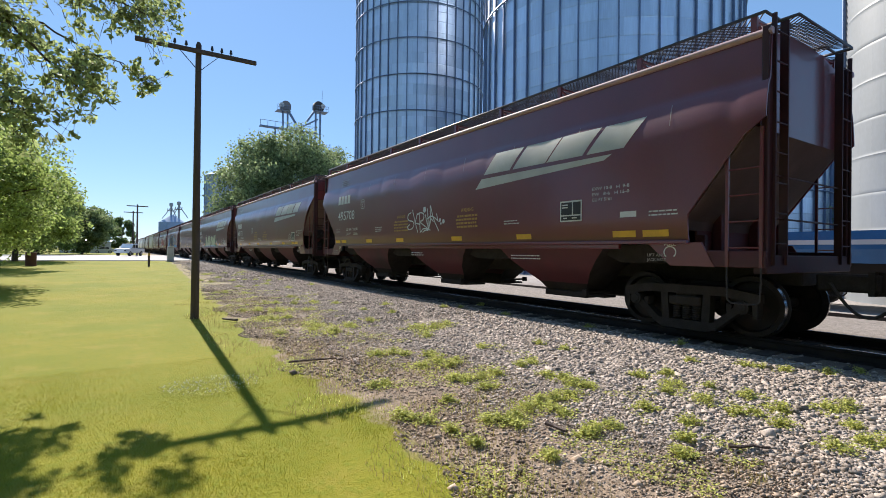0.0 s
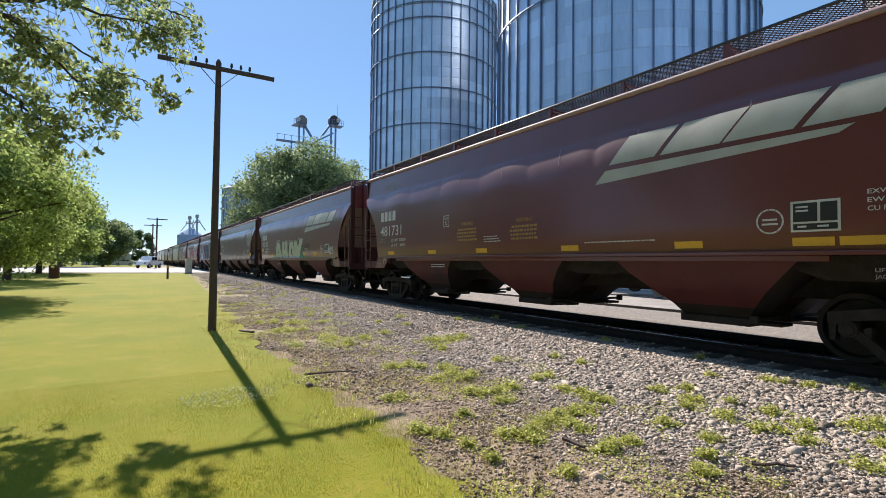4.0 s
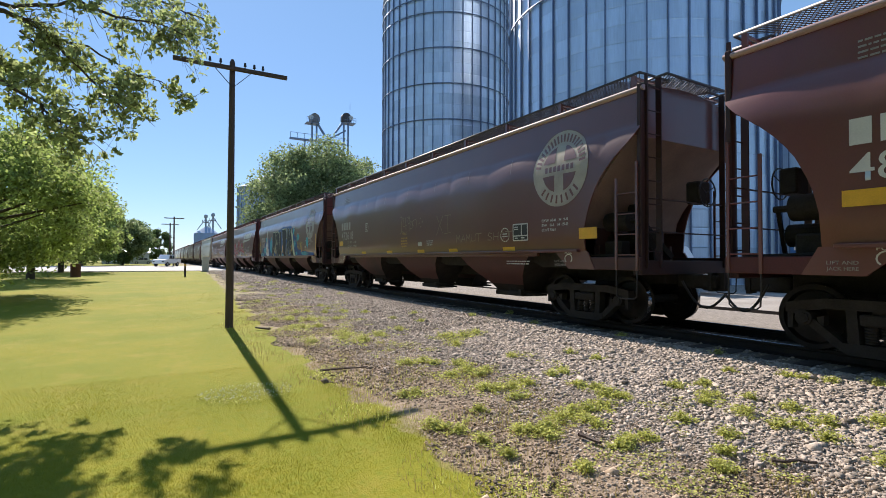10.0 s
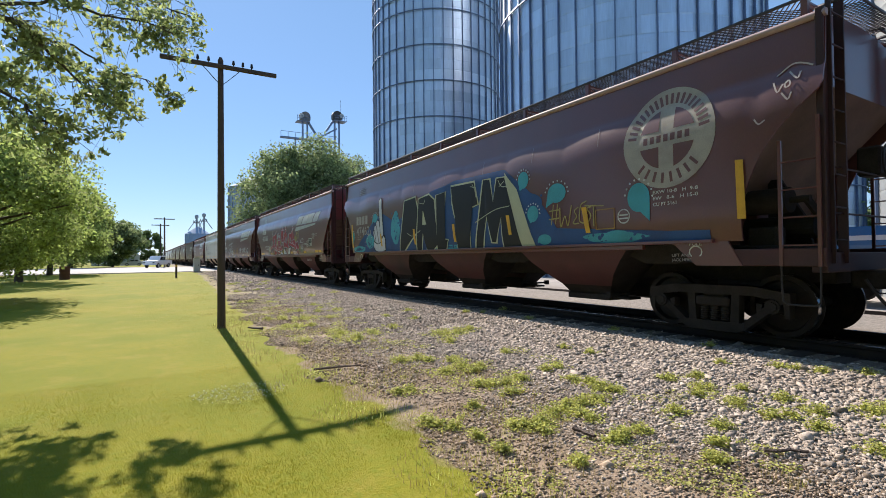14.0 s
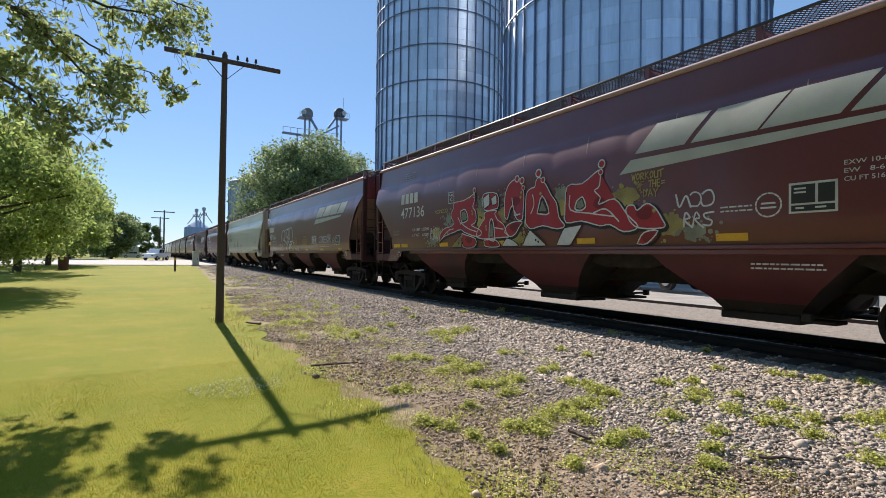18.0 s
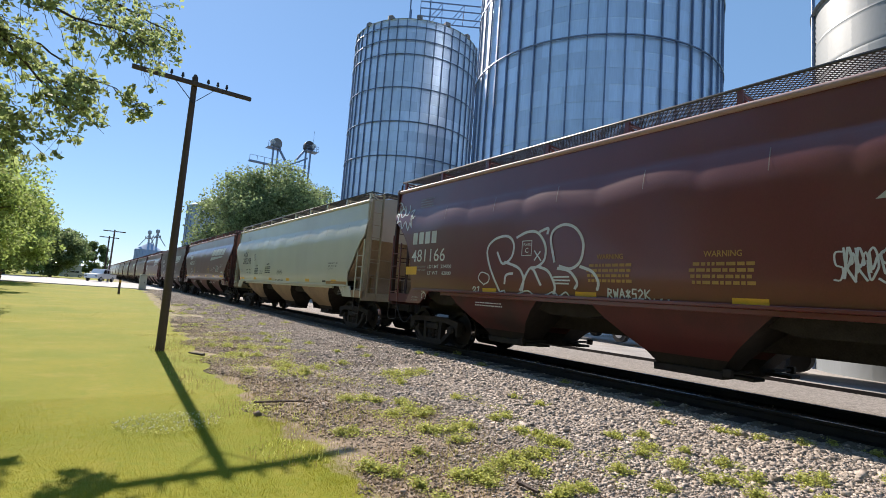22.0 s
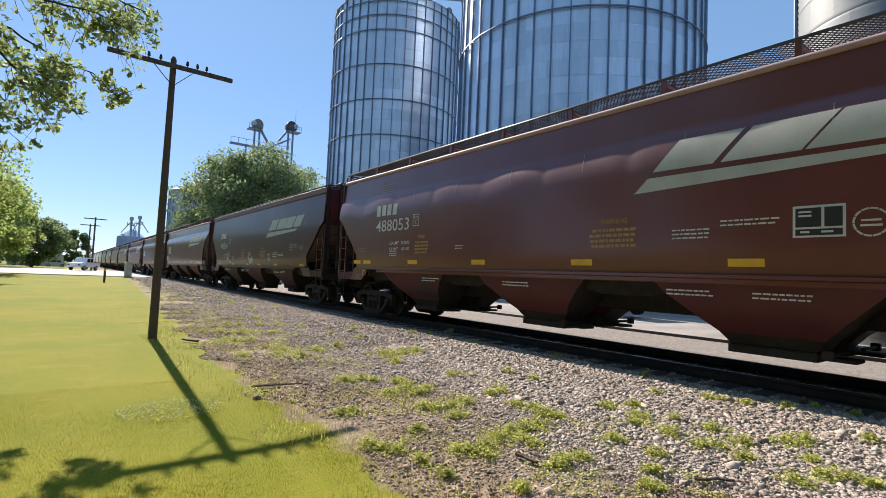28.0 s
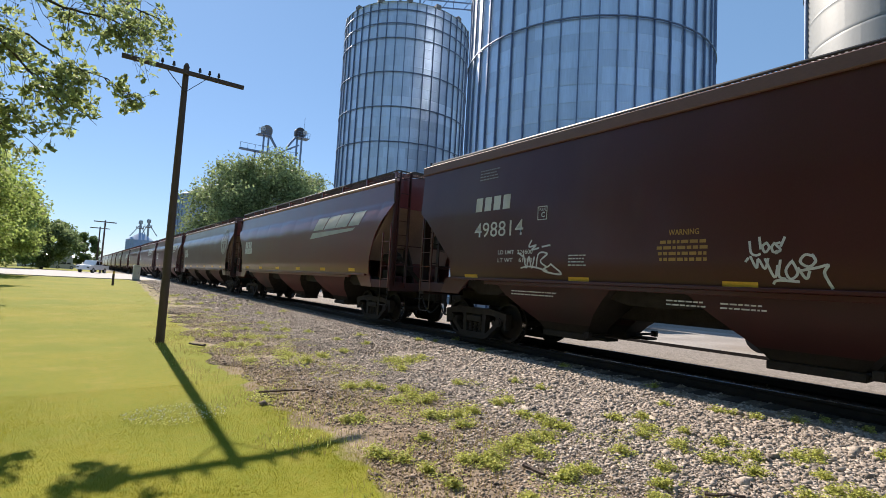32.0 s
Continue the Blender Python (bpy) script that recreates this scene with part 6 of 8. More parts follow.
def paint_car_7(car):
    decal(car, "mark_text", None, "dark_text", 1, False, letters("AOK", 6.8, 2.74, 0.28, 0.92, 0.015))
    car_marks(car, "202298", 6.82, 2.36, 2.7, "225400", "60600", "dark_text", False, False, 1.62, 2.0)
    plate_box(car, 4.6, 2.55, "dark_text")
    warning(car, 4.3, 1.8, "dark_text", 0.7)
    warning(car, 2.4, 1.86, "dark_text")
    print_lines(car, 3.3, 1.95, 0.5, 3, "dark_text")
    print_lines(car, 0.45, 1.98, 0.8, 4, "dark_text", seed=5)
    decal(car, "vent_text", None, "dark_text", 1, False, letters("VENT CAR WHEN UNLOADING", 0.62, 1.50, 0.07, 1.1, 0.01))
    reflectors(car, (7.18, 6.7, 4.35, 1.67, -0.9, -3.3, -5.9))
    measure_text(car, -5.6, 2.2, "dark_text")
    decal(car, "stencil_plate", [rect(-5.1, 1.52, 0.32, 0.07)], "dark_text", 1)
    decal(car, "sill_stripe", [rect(-5.45, 1.47, 1.75, 0.10)], "rust_stain", 1)
    bracket_text(car)


def paint_car_8(car):
    wedge_logo(car, -2.67)
    car_marks(car, "488053", 6.04, 2.52, 2.98, "222900", "63100", width=1.78, ld=2.12)
    plate_box(car, 4.06, 2.6)
    warning(car, 3.95, 1.85, "gold", 0.62)
    warning(car, -1.6, 1.88)
    print_lines(car, 5.2, 1.92, 0.35, 3)
    print_lines(car, 2.2, 2.0, 0.28, 2)
    print_lines(car, -3.1, 2.1, 0.55, 3, seed=4)
    print_lines(car, -3.8, 2.2, 0.75, 2, seed=5)
    data_panel(car, -4.68, 1.94)
    round_stamp(car, -5.45, 2.10)
    measure_text(car, -5.9, 2.36)
    reflectors(car, (7.41, 6.77, 4.26, 1.6, -1.2, -3.9, -6.1, -6.6), 1.57)
    decal(car, "stencil_plate", [rect(-6.35, 1.84, 0.32, 0.10)], "white_paint", 1)
    print_lines(car, -6.9, 1.9, 0.5, 2, seed=8)
    for y, s in ((3.6, 5), (0.6, 6), (-3.0, 7), (-4.2, 8)):
        print_lines(car, y, 1.2, 0.7, 2, seed=s)
    bracket_text(car)


def paint_car_9(car):
    wedge_logo(car, -2.55, True)
    car_marks(car, "498814", 6.24, 2.38, 2.97, "224600", "61200", flat=True, ld=1.98)
    plate_box(car, 4.3, 2.66, flat=True, s=0.26)
    warning(car, 1.75, 1.82, "gold", 0.85, True)
    warning(car, -1.5, 1.82, flat=True)
    print_lines(car, 3.5, 1.92, 0.4, 4, flat=True)
    print_lines(car, -2.7, 2.0, 0.35, 6, flat=True, seed=3)
    print_lines(car, -3.4, 2.0, 0.6, 3, flat=True, seed=4, h=0.035, gap=0.08)
    print_lines(car, -4.1, 1.94, 0.8, 2, flat=True, seed=5)
    for pts in (
        [(4.43, 2.26), (4.5, 2.12), (4.31, 2.15), (4.42, 2.06), (4.23, 2.09)],
        [(4.81, 2.01), (4.65, 1.92)],
        [(4.65, 1.98), (4.56, 1.69), (4.49, 1.92), (4.41, 1.69), (4.34, 1.92)],
        [(4.29, 1.7), (4.23, 1.98), (4.01, 1.97), (4.18, 1.83), (4.0, 1.7)],
        [(4.16, 2.11), (3.94, 2.14)],
        [(3.93, 1.75), (4.11, 1.64), (3.66, 1.58), (3.93, 1.78)],
        [(4.72, 1.69), (4.44, 1.72), (4.0, 1.64)],
    ):
        spray_line(car, pts, 0.034, flat=True)
    for pts in (
        [(0.41, 2.09), (0.39, 1.93), (0.33, 1.89), (0.27, 1.91)],
        [(0.29, 2.14), (0.27, 1.97)],
        [(0.2, 2.06), (0.25, 2.01), (0.22, 1.93), (0.17, 1.99), (0.2, 2.06)],
        [(0.1, 2.06), (0.14, 2.0), (0.12, 1.93), (0.07, 1.95)],
        [(0.04, 2.06), (0.09, 2.03), (0.04, 1.96), (0.1, 1.91)],
        [(-0.01, 2.13), (0.04, 2.0)],
        [(0.46, 1.8), (0.42, 1.86)],
        [(0.4, 1.88), (0.32, 1.72), (0.3, 1.84), (0.22, 1.71), (0.18, 1.85)],
        [(0.22, 1.85), (0.11, 1.6), (0.07, 1.76)],
        [(0.04, 1.83), (0.06, 1.62), (-0.02, 1.58)],
        [(-0.09, 1.82), (-0.02, 1.69), (-0.07, 1.58), (-0.15, 1.66), (-0.09, 1.82)],
    ):
        spray_line(car, pts, 0.032, flat=True)
    for pts in ([(-0.33, 1.87), (-0.23, 1.89), (-0.18, 1.8), (-0.27, 1.74), (-0.34, 1.81), (-0.3, 1.9)], [(-0.15, 1.73), (-0.24, 1.59), (-0.28, 1.69)], [(-0.18, 1.69), (-0.36, 1.73), (-0.47, 1.76), (-0.43, 1.66), (-0.51, 1.47)], [(0.13, 1.51), (0.07, 1.56), (-0.17, 1.55)]):
        spray_line(car, pts, 0.034, flat=True)
    reflectors(car, (6.56, 3.5, 0.77, -1.18, -3.56, -6.6), 1.42, flat=True)
    decal(car, "reflector", [rect(-5.6, 1.43, 0.3, 0.09)], "spray_red", 1, True)
    measure_text(car, -5.5, 2.3, flat=True)
    scribble(car, -6.5, 2.1, 0.5, 0.2, 91, "spray_tan", 0.02, 6, True)
    for y, s in ((5.0, 5), (4.4, 6), (1.6, 7), (0.8, 8), (-3.6, 9), (-4.4, 10)):
        print_lines(car, y, 1.2, 0.6, 2, seed=s, flat=True)


LABELS = {
    -1: "dark maroon covered hopper car coupled ahead",
    0: "maroon covered hopper car with slanted grey logo and white tag",
    1: "red-brown covered hopper car with slanted grey logo",
    2: "red-brown covered hopper car with cream block graffiti",
    3: "dark brown covered hopper car with round pale emblem",
    4: "brown covered hopper car with blue and black graffiti",
    5: "maroon covered hopper car with large red graffiti",
    6: "red-brown covered hopper car with white bubble graffiti",
    7: "cream covered hopper car with rusty brown ends",
    8: "clean red-brown covered hopper car with slanted grey logo",
    9: "dark brown smooth-sided covered hopper car with white tags",
}
PAINT = {0: paint_car_0, 1: paint_car_1, 2: paint_car_2, 3: paint_car_3, 4: paint_car_4, 5: paint_car_5, 6: paint_car_6, 7: paint_car_7, 8: paint_car_8, 9: paint_car_9}
for k, car in CARS:
    car["label"] = LABELS.get(k, "dusty brown covered hopper car in the grain train")
    if k in PAINT:
        SHIFT[0] = SLACK.get(k, 0.0)
        PAINT[k](car)
        SHIFT[0] = 0.0
        if k not in (9,):
            seams(car)
    elif k > 9:
        if k % 3 != 2:
            wedge_logo(car, -2.6)
        else:
            round_emblem(car, near=False)
        mark_blocks(car, 6.9, 2.62)
        print_lines(car, 6.9, 2.3, 1.4, 1, h=0.3, seed=k)
        reflectors(car, (6.5, 4.2, 1.6, -1.0, -3.6, -6.0))

# ---- grain bins ----
def build_bin(name, x, y, d, h, rings, stiffeners, label, roof_h=None, patch=None, vents=0):
    bin_ = thing(name, label, "grain bin", "grain bins beside the track", m=pose(x, y, 0.3))
    r = d / 2
    # rolled sheets, each with its own edges, in staggered courses
    V, F, at = [], [], 0
    V2, F2, at2 = [], [], 0
    for c, z0 in enumerate(np.arange(0, h - 0.05, 1.1)):
        zs = np.linspace(z0, min(z0 + 1.1, h), 12)
        rr = r + 0.012 * np.cos(zs * 2 * np.pi / 0.2) + 0.004 * (c % 2)
        for q in range(20):
            a = np.linspace(q, q + 1, 6) * (2 * np.pi / 20) + (c % 2) * np.pi / 20
            sheet = np.stack([rr[:, None] * np.cos(a), rr[:, None] * np.sin(a), np.broadcast_to(zs[:, None], (12, 6))], -1).reshape(-1, 3)
            k = np.arange(55)
            i, j = k // 5, k % 5
            quads = np.stack([i * 6 + j, i * 6 + j + 1, (i + 1) * 6 + j + 1, (i + 1) * 6 + j], 1)
            if patch and patch[0] < z0 + 0.5 < patch[1] and patch[2] <= q <= patch[3]:
                V2.append(sheet)
                F2.append(quads + at2)
                at2 += 72
            else:
                V.append(sheet)
                F.append(quads + at)
                at += 72
    if V2:
        me = fast_mesh("sheet_band", np.concatenate(V2), np.concatenate(F2))
        me.shade_smooth()
        part("sheet_band", me, M["galv_new"], bin_, "brighter band of newer galvanised sheets")["kind"] = "stuff"
    V, F = np.concatenate(V), np.concatenate(F)
    me = fast_mesh("wall", V, F)
    me.shade_smooth()
    part("wall", me, M["galv"], bin_)["kind"] = "stuff"
    b = B()
    roof_h = roof_h or r * 0.55
    bmesh.ops.create_cone(b, cap_ends=True, segments=48, radius1=r + 0.15, radius2=0.6, depth=roof_h, matrix=Matrix.Translation((0, 0, h + roof_h / 2)))
    part("roof", b, M["galv"], bin_)
    for k in range(vents):
        b = B()
        box(b, -0.35, 0.35, -0.32, 0.32, 0, 0.6, 0.1)
        ang = 2 * math.pi * (k + 0.3) / vents
        part("roof_vent", b, M["head_grey"], bin_, "dull grey roof vent at the rim", pose((r - 0.25) * math.cos(ang), (r - 0.25) * math.sin(ang), h - 0.05, 0, 0, math.degrees(ang)))
    for z in rings:
        a = np.linspace(0, 2 * np.pi, 96, endpoint=False)
        sec = ((0.10, -0.04), (0.19, -0.04), (0.19, 0.04), (0.10, 0.04))
        V = np.concatenate([np.stack([(r + du) * np.cos(a), (r + du) * np.sin(a), np.full(96, z + dz)], 1) for du, dz in sec])
        k = np.arange(96)
        F = np.concatenate([np.stack([m * 96 + k, m * 96 + (k + 1) % 96, (m + 1) % 4 * 96 + (k + 1) % 96, (m + 1) % 4 * 96 + k], 1) for m in range(4)])
        part("wind_ring", fast_mesh("wind_ring", V, F), M["stiff"], bin_)
    b = B()
    box(b, -0.08, 0.05, -0.036, 0.036, 0, h, 0)
    mesh = bpy.data.meshes.new("stiffener")
    b.to_mesh(mesh)
    b.free()
    mesh.materials.append(M["stiff"])
    for k in range(stiffeners):
        ang = 2 * math.pi * k / stiffeners
        part("stiffener", mesh, None, bin_, "", pose((r + 0.09) * math.cos(ang), (r + 0.09) * math.sin(ang), 0, 0, 0, math.degrees(ang)))
    return bin_


build_bin("grain_bin", 29.6, 49.9, 14.6, 31.2, (16.0, 19.75, 23.5, 27.2, 28.8, 30.3), 44, "tall galvanised corrugated grain bin with stiffeners and wind rings", 3.0, (18.5, 20.9, 13, 18), 14)
build_bin("grain_bin", 31.3, 24.8, 18.4, 36.0, (18.62, 24.0, 29.4), 50, "wide galvanised corrugated grain bin close behind the train")
build_bin("grain_bin", 42.0, 19.0, 10.0, 12.4, (6.0, 9.5), 30, "smaller galvanised grain bin behind the train", 2.4)
M["pale_steel"] = material("pale_zinc", (0.225, 0.25, 0.26), 0.55, 0.15, 0.08, 0.6, 14, 0.04, (0.38, 0.41, 0.45), 0.4, (1, 1, 0.3))
pale = build_bin("grain_bin", 20.74, 3.33, 5.9, 12.2, (), 0, "pale galvanised bin with fine corrugations in full sun", 1.7)
for o in pale.children:
    own_material(o, M["pale_steel"])
spout = B()
tube(spout, (19.55, 6.1, 0.3), (19.55, 6.1, 17.5), 0.06, 10)
tagged(part("downspout", spout, M["stiff"]), "thin upright steel pipe beside the pale bin", "pipe")


# ---- the line pole ----
def build_pole():
    pole = thing("utility_pole", "weathered brown wooden line pole with a bare crossarm", "utility pole", m=pose(1.57, 12.70, 0.08))
    b = B()
    tube(b, (0, 0, -0.3), (0, 0, 6.36), 0.094, 14, 0.062)
    tube(b, (0, 0, 6.36), (0, 0, 6.44), 0.066, 14, 0.03)
    smooth(part("pole", b, M["wood"], pole))
    b = B()
    box(b, -1.26, 1.26, -0.15, -0.07, 6.14, 6.235, 0.01)
    part("crossarm", b, M["wood"], pole)
    for s in (-1, 1):
        b = B()
        bar(b, (s * 0.42, -0.17, 6.14), (0, -0.12, 5.72), 0.03, 0.008)
        part("brace", b, M["black"], pole)
    for x in (-0.50, -0.27, 0.27, 0.48, 0.68):
        b = B()
        tube(b, (x, -0.11, 6.24), (x, -0.11, 6.30), 0.012, 8)
        tube(b, (x, -0.11, 6.28), (x, -0.11, 6.37), 0.035, 10, 0.022)
        part("insulator", b, M["black"], pole)


build_pole()


# ---- trees ----
LEAF_V = np.array([(-0.5, 0, 0), (0, -0.28, 0.06), (0.5, 0, 0), (0, 0.28, 0.06)])
LEAF_F = np.array([(0, 1, 2, 3)])


def leaves(blobs, per, size, rng):
    """Leaf quads spread in the outer part of many clumps (x, y, z, radius)."""
    blobs = np.asarray(blobs, float)
    n = len(blobs) * per
    which = np.repeat(np.arange(len(blobs)), per)
    d = rng.normal(size=(n, 3))
    d /= np.linalg.norm(d, axis=1)[:, None]
    rad = rng.uniform(0.15, 1.0, n) ** 0.5
    p = blobs[which, :3] + d * (blobs[which, 3] * rad)[:, None] * (1, 1, 0.75)
    s = size * rng.uniform(0.6, 1.3, n)
    return scatter(LEAF_V, LEAF_F, p, np.stack([s, s, s], 1), turns_any(n, rng))


def build_tree(name, x, y, z, height, width, mat, seed, label, size=0.3, clumps=120, per=60, low=0.18, trunk=0.25):
    rng = np.random.default_rng(seed)
    tree = thing(name, label, "tree", "trees", m=pose(x, y, z))
    b = B()
    top = height * 0.6
    tube(b, (0, 0, -0.3), (0.1, 0.1, height * 0.3), trunk, 10, trunk * 0.75)
    tube(b, (0.1, 0.1, height * 0.3), (0.2, -0.1, top), trunk * 0.75, 8, trunk * 0.3)
    for k in range(14):
        a = rng.uniform(0, 2 * np.pi)
        h0 = rng.uniform(low + 0.05, 0.6) * height
        r = width * 0.5 * rng.uniform(0.5, 0.85)
        tube(b, (0.1, 0, h0), (r * math.cos(a), r * math.sin(a), h0 + rng.uniform(0.1, 0.3) * height), trunk * 0.35, 6, trunk * 0.08)
    part("trunk", b, M["bark"], tree)
    d = rng.normal(size=(clumps, 3))
    d /= np.linalg.norm(d, axis=1)[:, None]
    rad = rng.uniform(0.3, 1.0, clumps) ** 0.55
    mid, half = height * (1 + low) / 2, height * (1 - low) / 2
    pts = d * rad[:, None] * (width / 2, width / 2, half)
    # boughs: the clumps draw together round a few centres and leave gaps
    hubs = rng.normal(size=(max(8, clumps // 9), 3))
    hubs /= np.linalg.norm(hubs, axis=1)[:, None]
    hubs *= np.array((width / 2, width / 2, half)) * rng.uniform(0.55, 0.95, len(hubs))[:, None]
    near = np.argmin(((pts[:, None] - hubs[None]) ** 2).sum(-1), 1)
    pts = pts * 0.6 + hubs[near] * 0.4
    pts[:, :2] *= (1 + rng.normal(0, 0.08, clumps))[:, None]
    blobs = np.c_[pts + (0, 0, mid), rng.uniform(0.06, 0.15, clumps) * width]
    v, f = leaves(blobs, per, size, rng)
    part("crown", fast_mesh("crown", v, f), M[mat], tree)
    return tree


build_tree("broadleaf_tree", 20.6, 72, 0.3, 19.0, 20, "leaf_dark", 3, "dense green tree behind the train", 0.42, 460, 170, 0.0)
build_tree("broadleaf_tree", 27.0, 74, 0.3, 16.0, 11, "leaf_dark", 13, "smaller green tree beside the grain bin", 0.38, 170, 110, 0.02)
build_tree("broadleaf_tree", -6.2, 25.5, 0.2, 7.8, 9.4, "leaf", 4, "leafy green tree on the lawn with low branches", 0.17, 260, 170, 0.06)
build_tree("broadleaf_tree", -7.2, 43, 0.3, 10.0, 9, "leaf", 5, "leafy green tree on the lawn", 0.24, 200, 120, 0.08)
build_tree("broadleaf_tree", -7.5, 58, 0.4, 9.5, 10, "leaf", 15, "leafy tree at the lawn's far end", 0.3, 190, 120, 0.03)
build_tree("broadleaf_tree", -11, 108, 0.4, 13, 15, "leaf", 6, "rounded green tree beyond the road", 0.45, 200, 110, 0.0)
build_tree("broadleaf_tree", -5.2, 114, 0.4, 10.5, 9.5, "leaf_dark", 8, "rounded dark green tree beyond the road", 0.45, 180, 110, 0.0)
build_tree("broadleaf_tree", 1.6, 190, 0.4, 11.5, 8, "leaf_far", 9, "far dark green tree", 0.6, 110, 80, 0.0)
for k, (x, y) in enumerate(((-16, 152), (-6, 160), (-30, 150), (-55, 170), (-85, 190), (-20, 200), (-120, 200), (-160, 230))):
    build_tree("broadleaf_tree", x, y, 0.4, 12 + k % 3, 15, "leaf_far", 20 + k, "far green tree in a hazy row", 0.8, 90, 60, 0.0)
build_tree("broadleaf_tree", 47, 13, 0.3, 9, 9, "leaf_dark", 31, "green tree between the grain bins", 0.4, 90, 70, 0.05)
# unseen trees added behind the camera's shoulder, to darken reflections in the paint
for k, (x, y) in enumerate(((-12, 8), (-12, -1), (-13, -10), (-12, -19), (-4, -25), (-24, 14), (-24, 2))):
    build_tree("broadleaf_tree", x, y, 0.1, 18 + k % 3, 13, "leaf", 40 + k, "unseen tall leafy tree added to darken the paint's reflections", 0.55, 190, 75, 0.05)


# ---- the branch overhead ----
def build_overhang():
    """A tree beside the lawn; its long limbs reach over it and droop."""
    rng = np.random.default_rng(77)
    base = Vector((-8.6, 10.8, 0.1))
    tree = thing("overhanging_tree", "leafy tree whose thin branches hang over the lawn", "tree", "trees", m=Matrix.Translation(base))
    trunk = [((0, 0, -0.3), (0.2, 0, 3.0), 0.34, 0.28), ((0.2, 0, 3.0), (0.5, 0.1, 5.2), 0.28, 0.2), ((0.5, 0.1, 5.2), (0.9, 0.2, 8.0), 0.2, 0.1)]
    v, f = tubes(trunk, 12)
    part("trunk", fast_mesh("trunk", v, f), M["bark"], tree)
    blobs = []

    def grow(name, pts, r, shoots, length, size, start=0.25):
        """A limb along its bends, with side shoots and leaf clumps."""
        pts = [Vector(p) - base - Vector((0.28, 0, 0)) for p in pts]
        fine, segs = [], []
        for a, b in zip(pts[:-1], pts[1:]):
            for t in (0, 0.34, 0.67):
                fine.append(a.lerp(b, t) + Vector(rng.normal(0, 0.02, 3)))
        fine.append(pts[-1])
        m = len(fine) - 1
        rad = [r * (1 - 0.82 * k / m) for k in range(m + 1)]
        segs += [(fine[k], fine[k + 1], rad[k], rad[k + 1]) for k in range(m)]
        for _ in range(shoots):
            k = int(m * rng.uniform(start, 1.0))
            c = fine[k]
            d = Vector((rng.uniform(-0.2, 1.0), rng.uniform(-0.9, 0.9), rng.uniform(-0.8, 0.35))).normalized()
            ln = length * rng.uniform(0.4, 1.0)
            prev = c
            for j in range(1, 5):
                e = c + d * ln * j / 4 + Vector(rng.normal(0, 0.03, 3)) - Vector((0, 0, 0.02 * j * j * ln))
                segs.append((prev, e, max(0.004, rad[k] * 0.4 * (1.2 - 0.25 * j)), 0.003))
                if j > 1 and rng.random() < 0.56:
                    side = Vector(rng.normal(0, 0.10, 3))
                    segs.append((prev, e + side, 0.003, 0.002))
                    blobs.append((*(e + side), size * rng.uniform(0.5, 1.15)))
                prev = e
        v, f = tubes(segs, 6)
        part(name, fast_mesh(name, v, f), M["bark"], tree)

    grow("limb", [(-8.2, 10.8, 4.6), (-4.2, 10.7, 5.5), (-1.9, 10.6, 5.85), (-1.55, 10.5, 5.65), (-1.2, 10.5, 5.4), (-0.7, 10.4, 4.85), (-0.2, 10.3, 4.35)], 0.055, 60, 0.8, 0.16, 0.45)
    grow("branch", [(-1.3, 10.5, 5.45), (-0.8, 10.7, 5.5), (-0.2, 10.8, 5.2), (0.4, 10.8, 5.1), (0.85, 10.7, 4.8)], 0.022, 15, 0.34, 0.14, 0.45)
    grow("branch", [(0.35, 10.8, 5.1), (0.6, 10.7, 5.0), (0.85, 10.7, 4.85)], 0.010, 9, 0.25, 0.12, 0.4)
    grow("limb", [(-8.3, 10.8, 3.9), (-4.6, 10.4, 4.6), (-1.9, 10.2, 4.6), (-1.35, 10.2, 4.2), (-1.1, 10.2, 4.0), (-0.7, 10.2, 3.9)], 0.04, 46, 0.7, 0.15, 0.5)
    grow("branch", [(-1.35, 10.2, 4.2), (-1.25, 10.1, 3.75), (-0.9, 10.0, 3.4)], 0.014, 10, 0.32, 0.11, 0.3)
    grow("limb", [(-8.0, 10.9, 5.4), (-4.0, 10.9, 6.2), (-1.8, 10.6, 5.9), (-0.9, 10.4, 6.15), (-0.4, 10.4, 6.0), (0.1, 10.3, 6.0), (0.75, 10.2, 5.85)], 0.045, 40, 0.75, 0.16, 0.5)
    grow("limb", [(-7.9, 10.9, 6.4), (-3.5, 11.2, 7.2), (-1.2, 11.2, 7.0), (0.2, 11.1, 6.8), (1.1, 11.0, 6.6)], 0.05, 60, 1.1, 0.18, 0.45)
    grow("limb", [(-7.9, 10.9, 6.9), (-3.2, 10.2, 7.6), (-0.8, 10.0, 7.2), (0.6, 9.9, 6.7)], 0.045, 42, 1.0, 0.17, 0.45)
    grow("limb", [(-7.7, 10.9, 7.4), (-3.0, 12.0, 8.6), (0.4, 12.2, 8.2)], 0.07, 50, 0.9, 0.2, 0.35)
    grow("branch", [(-1.7, 10.6, 5.5), (-1.0, 10.9, 5.2), (-0.4, 11.1, 4.95), (0.1, 11.2, 4.7)], 0.02, 40, 0.5, 0.17, 0.1)
    grow("branch", [(-2.4, 10.7, 5.2), (-1.7, 10.9, 4.9), (-1.1, 11.0, 4.6)], 0.02, 32, 0.5, 0.17, 0.1)
    grow("limb", [(-8.0, 10.8, 5.0), (-5.0, 9.2, 5.6), (-3.0, 8.6, 5.2), (-2.2, 8.4, 4.8)], 0.06, 44, 0.9, 0.17, 0.4)
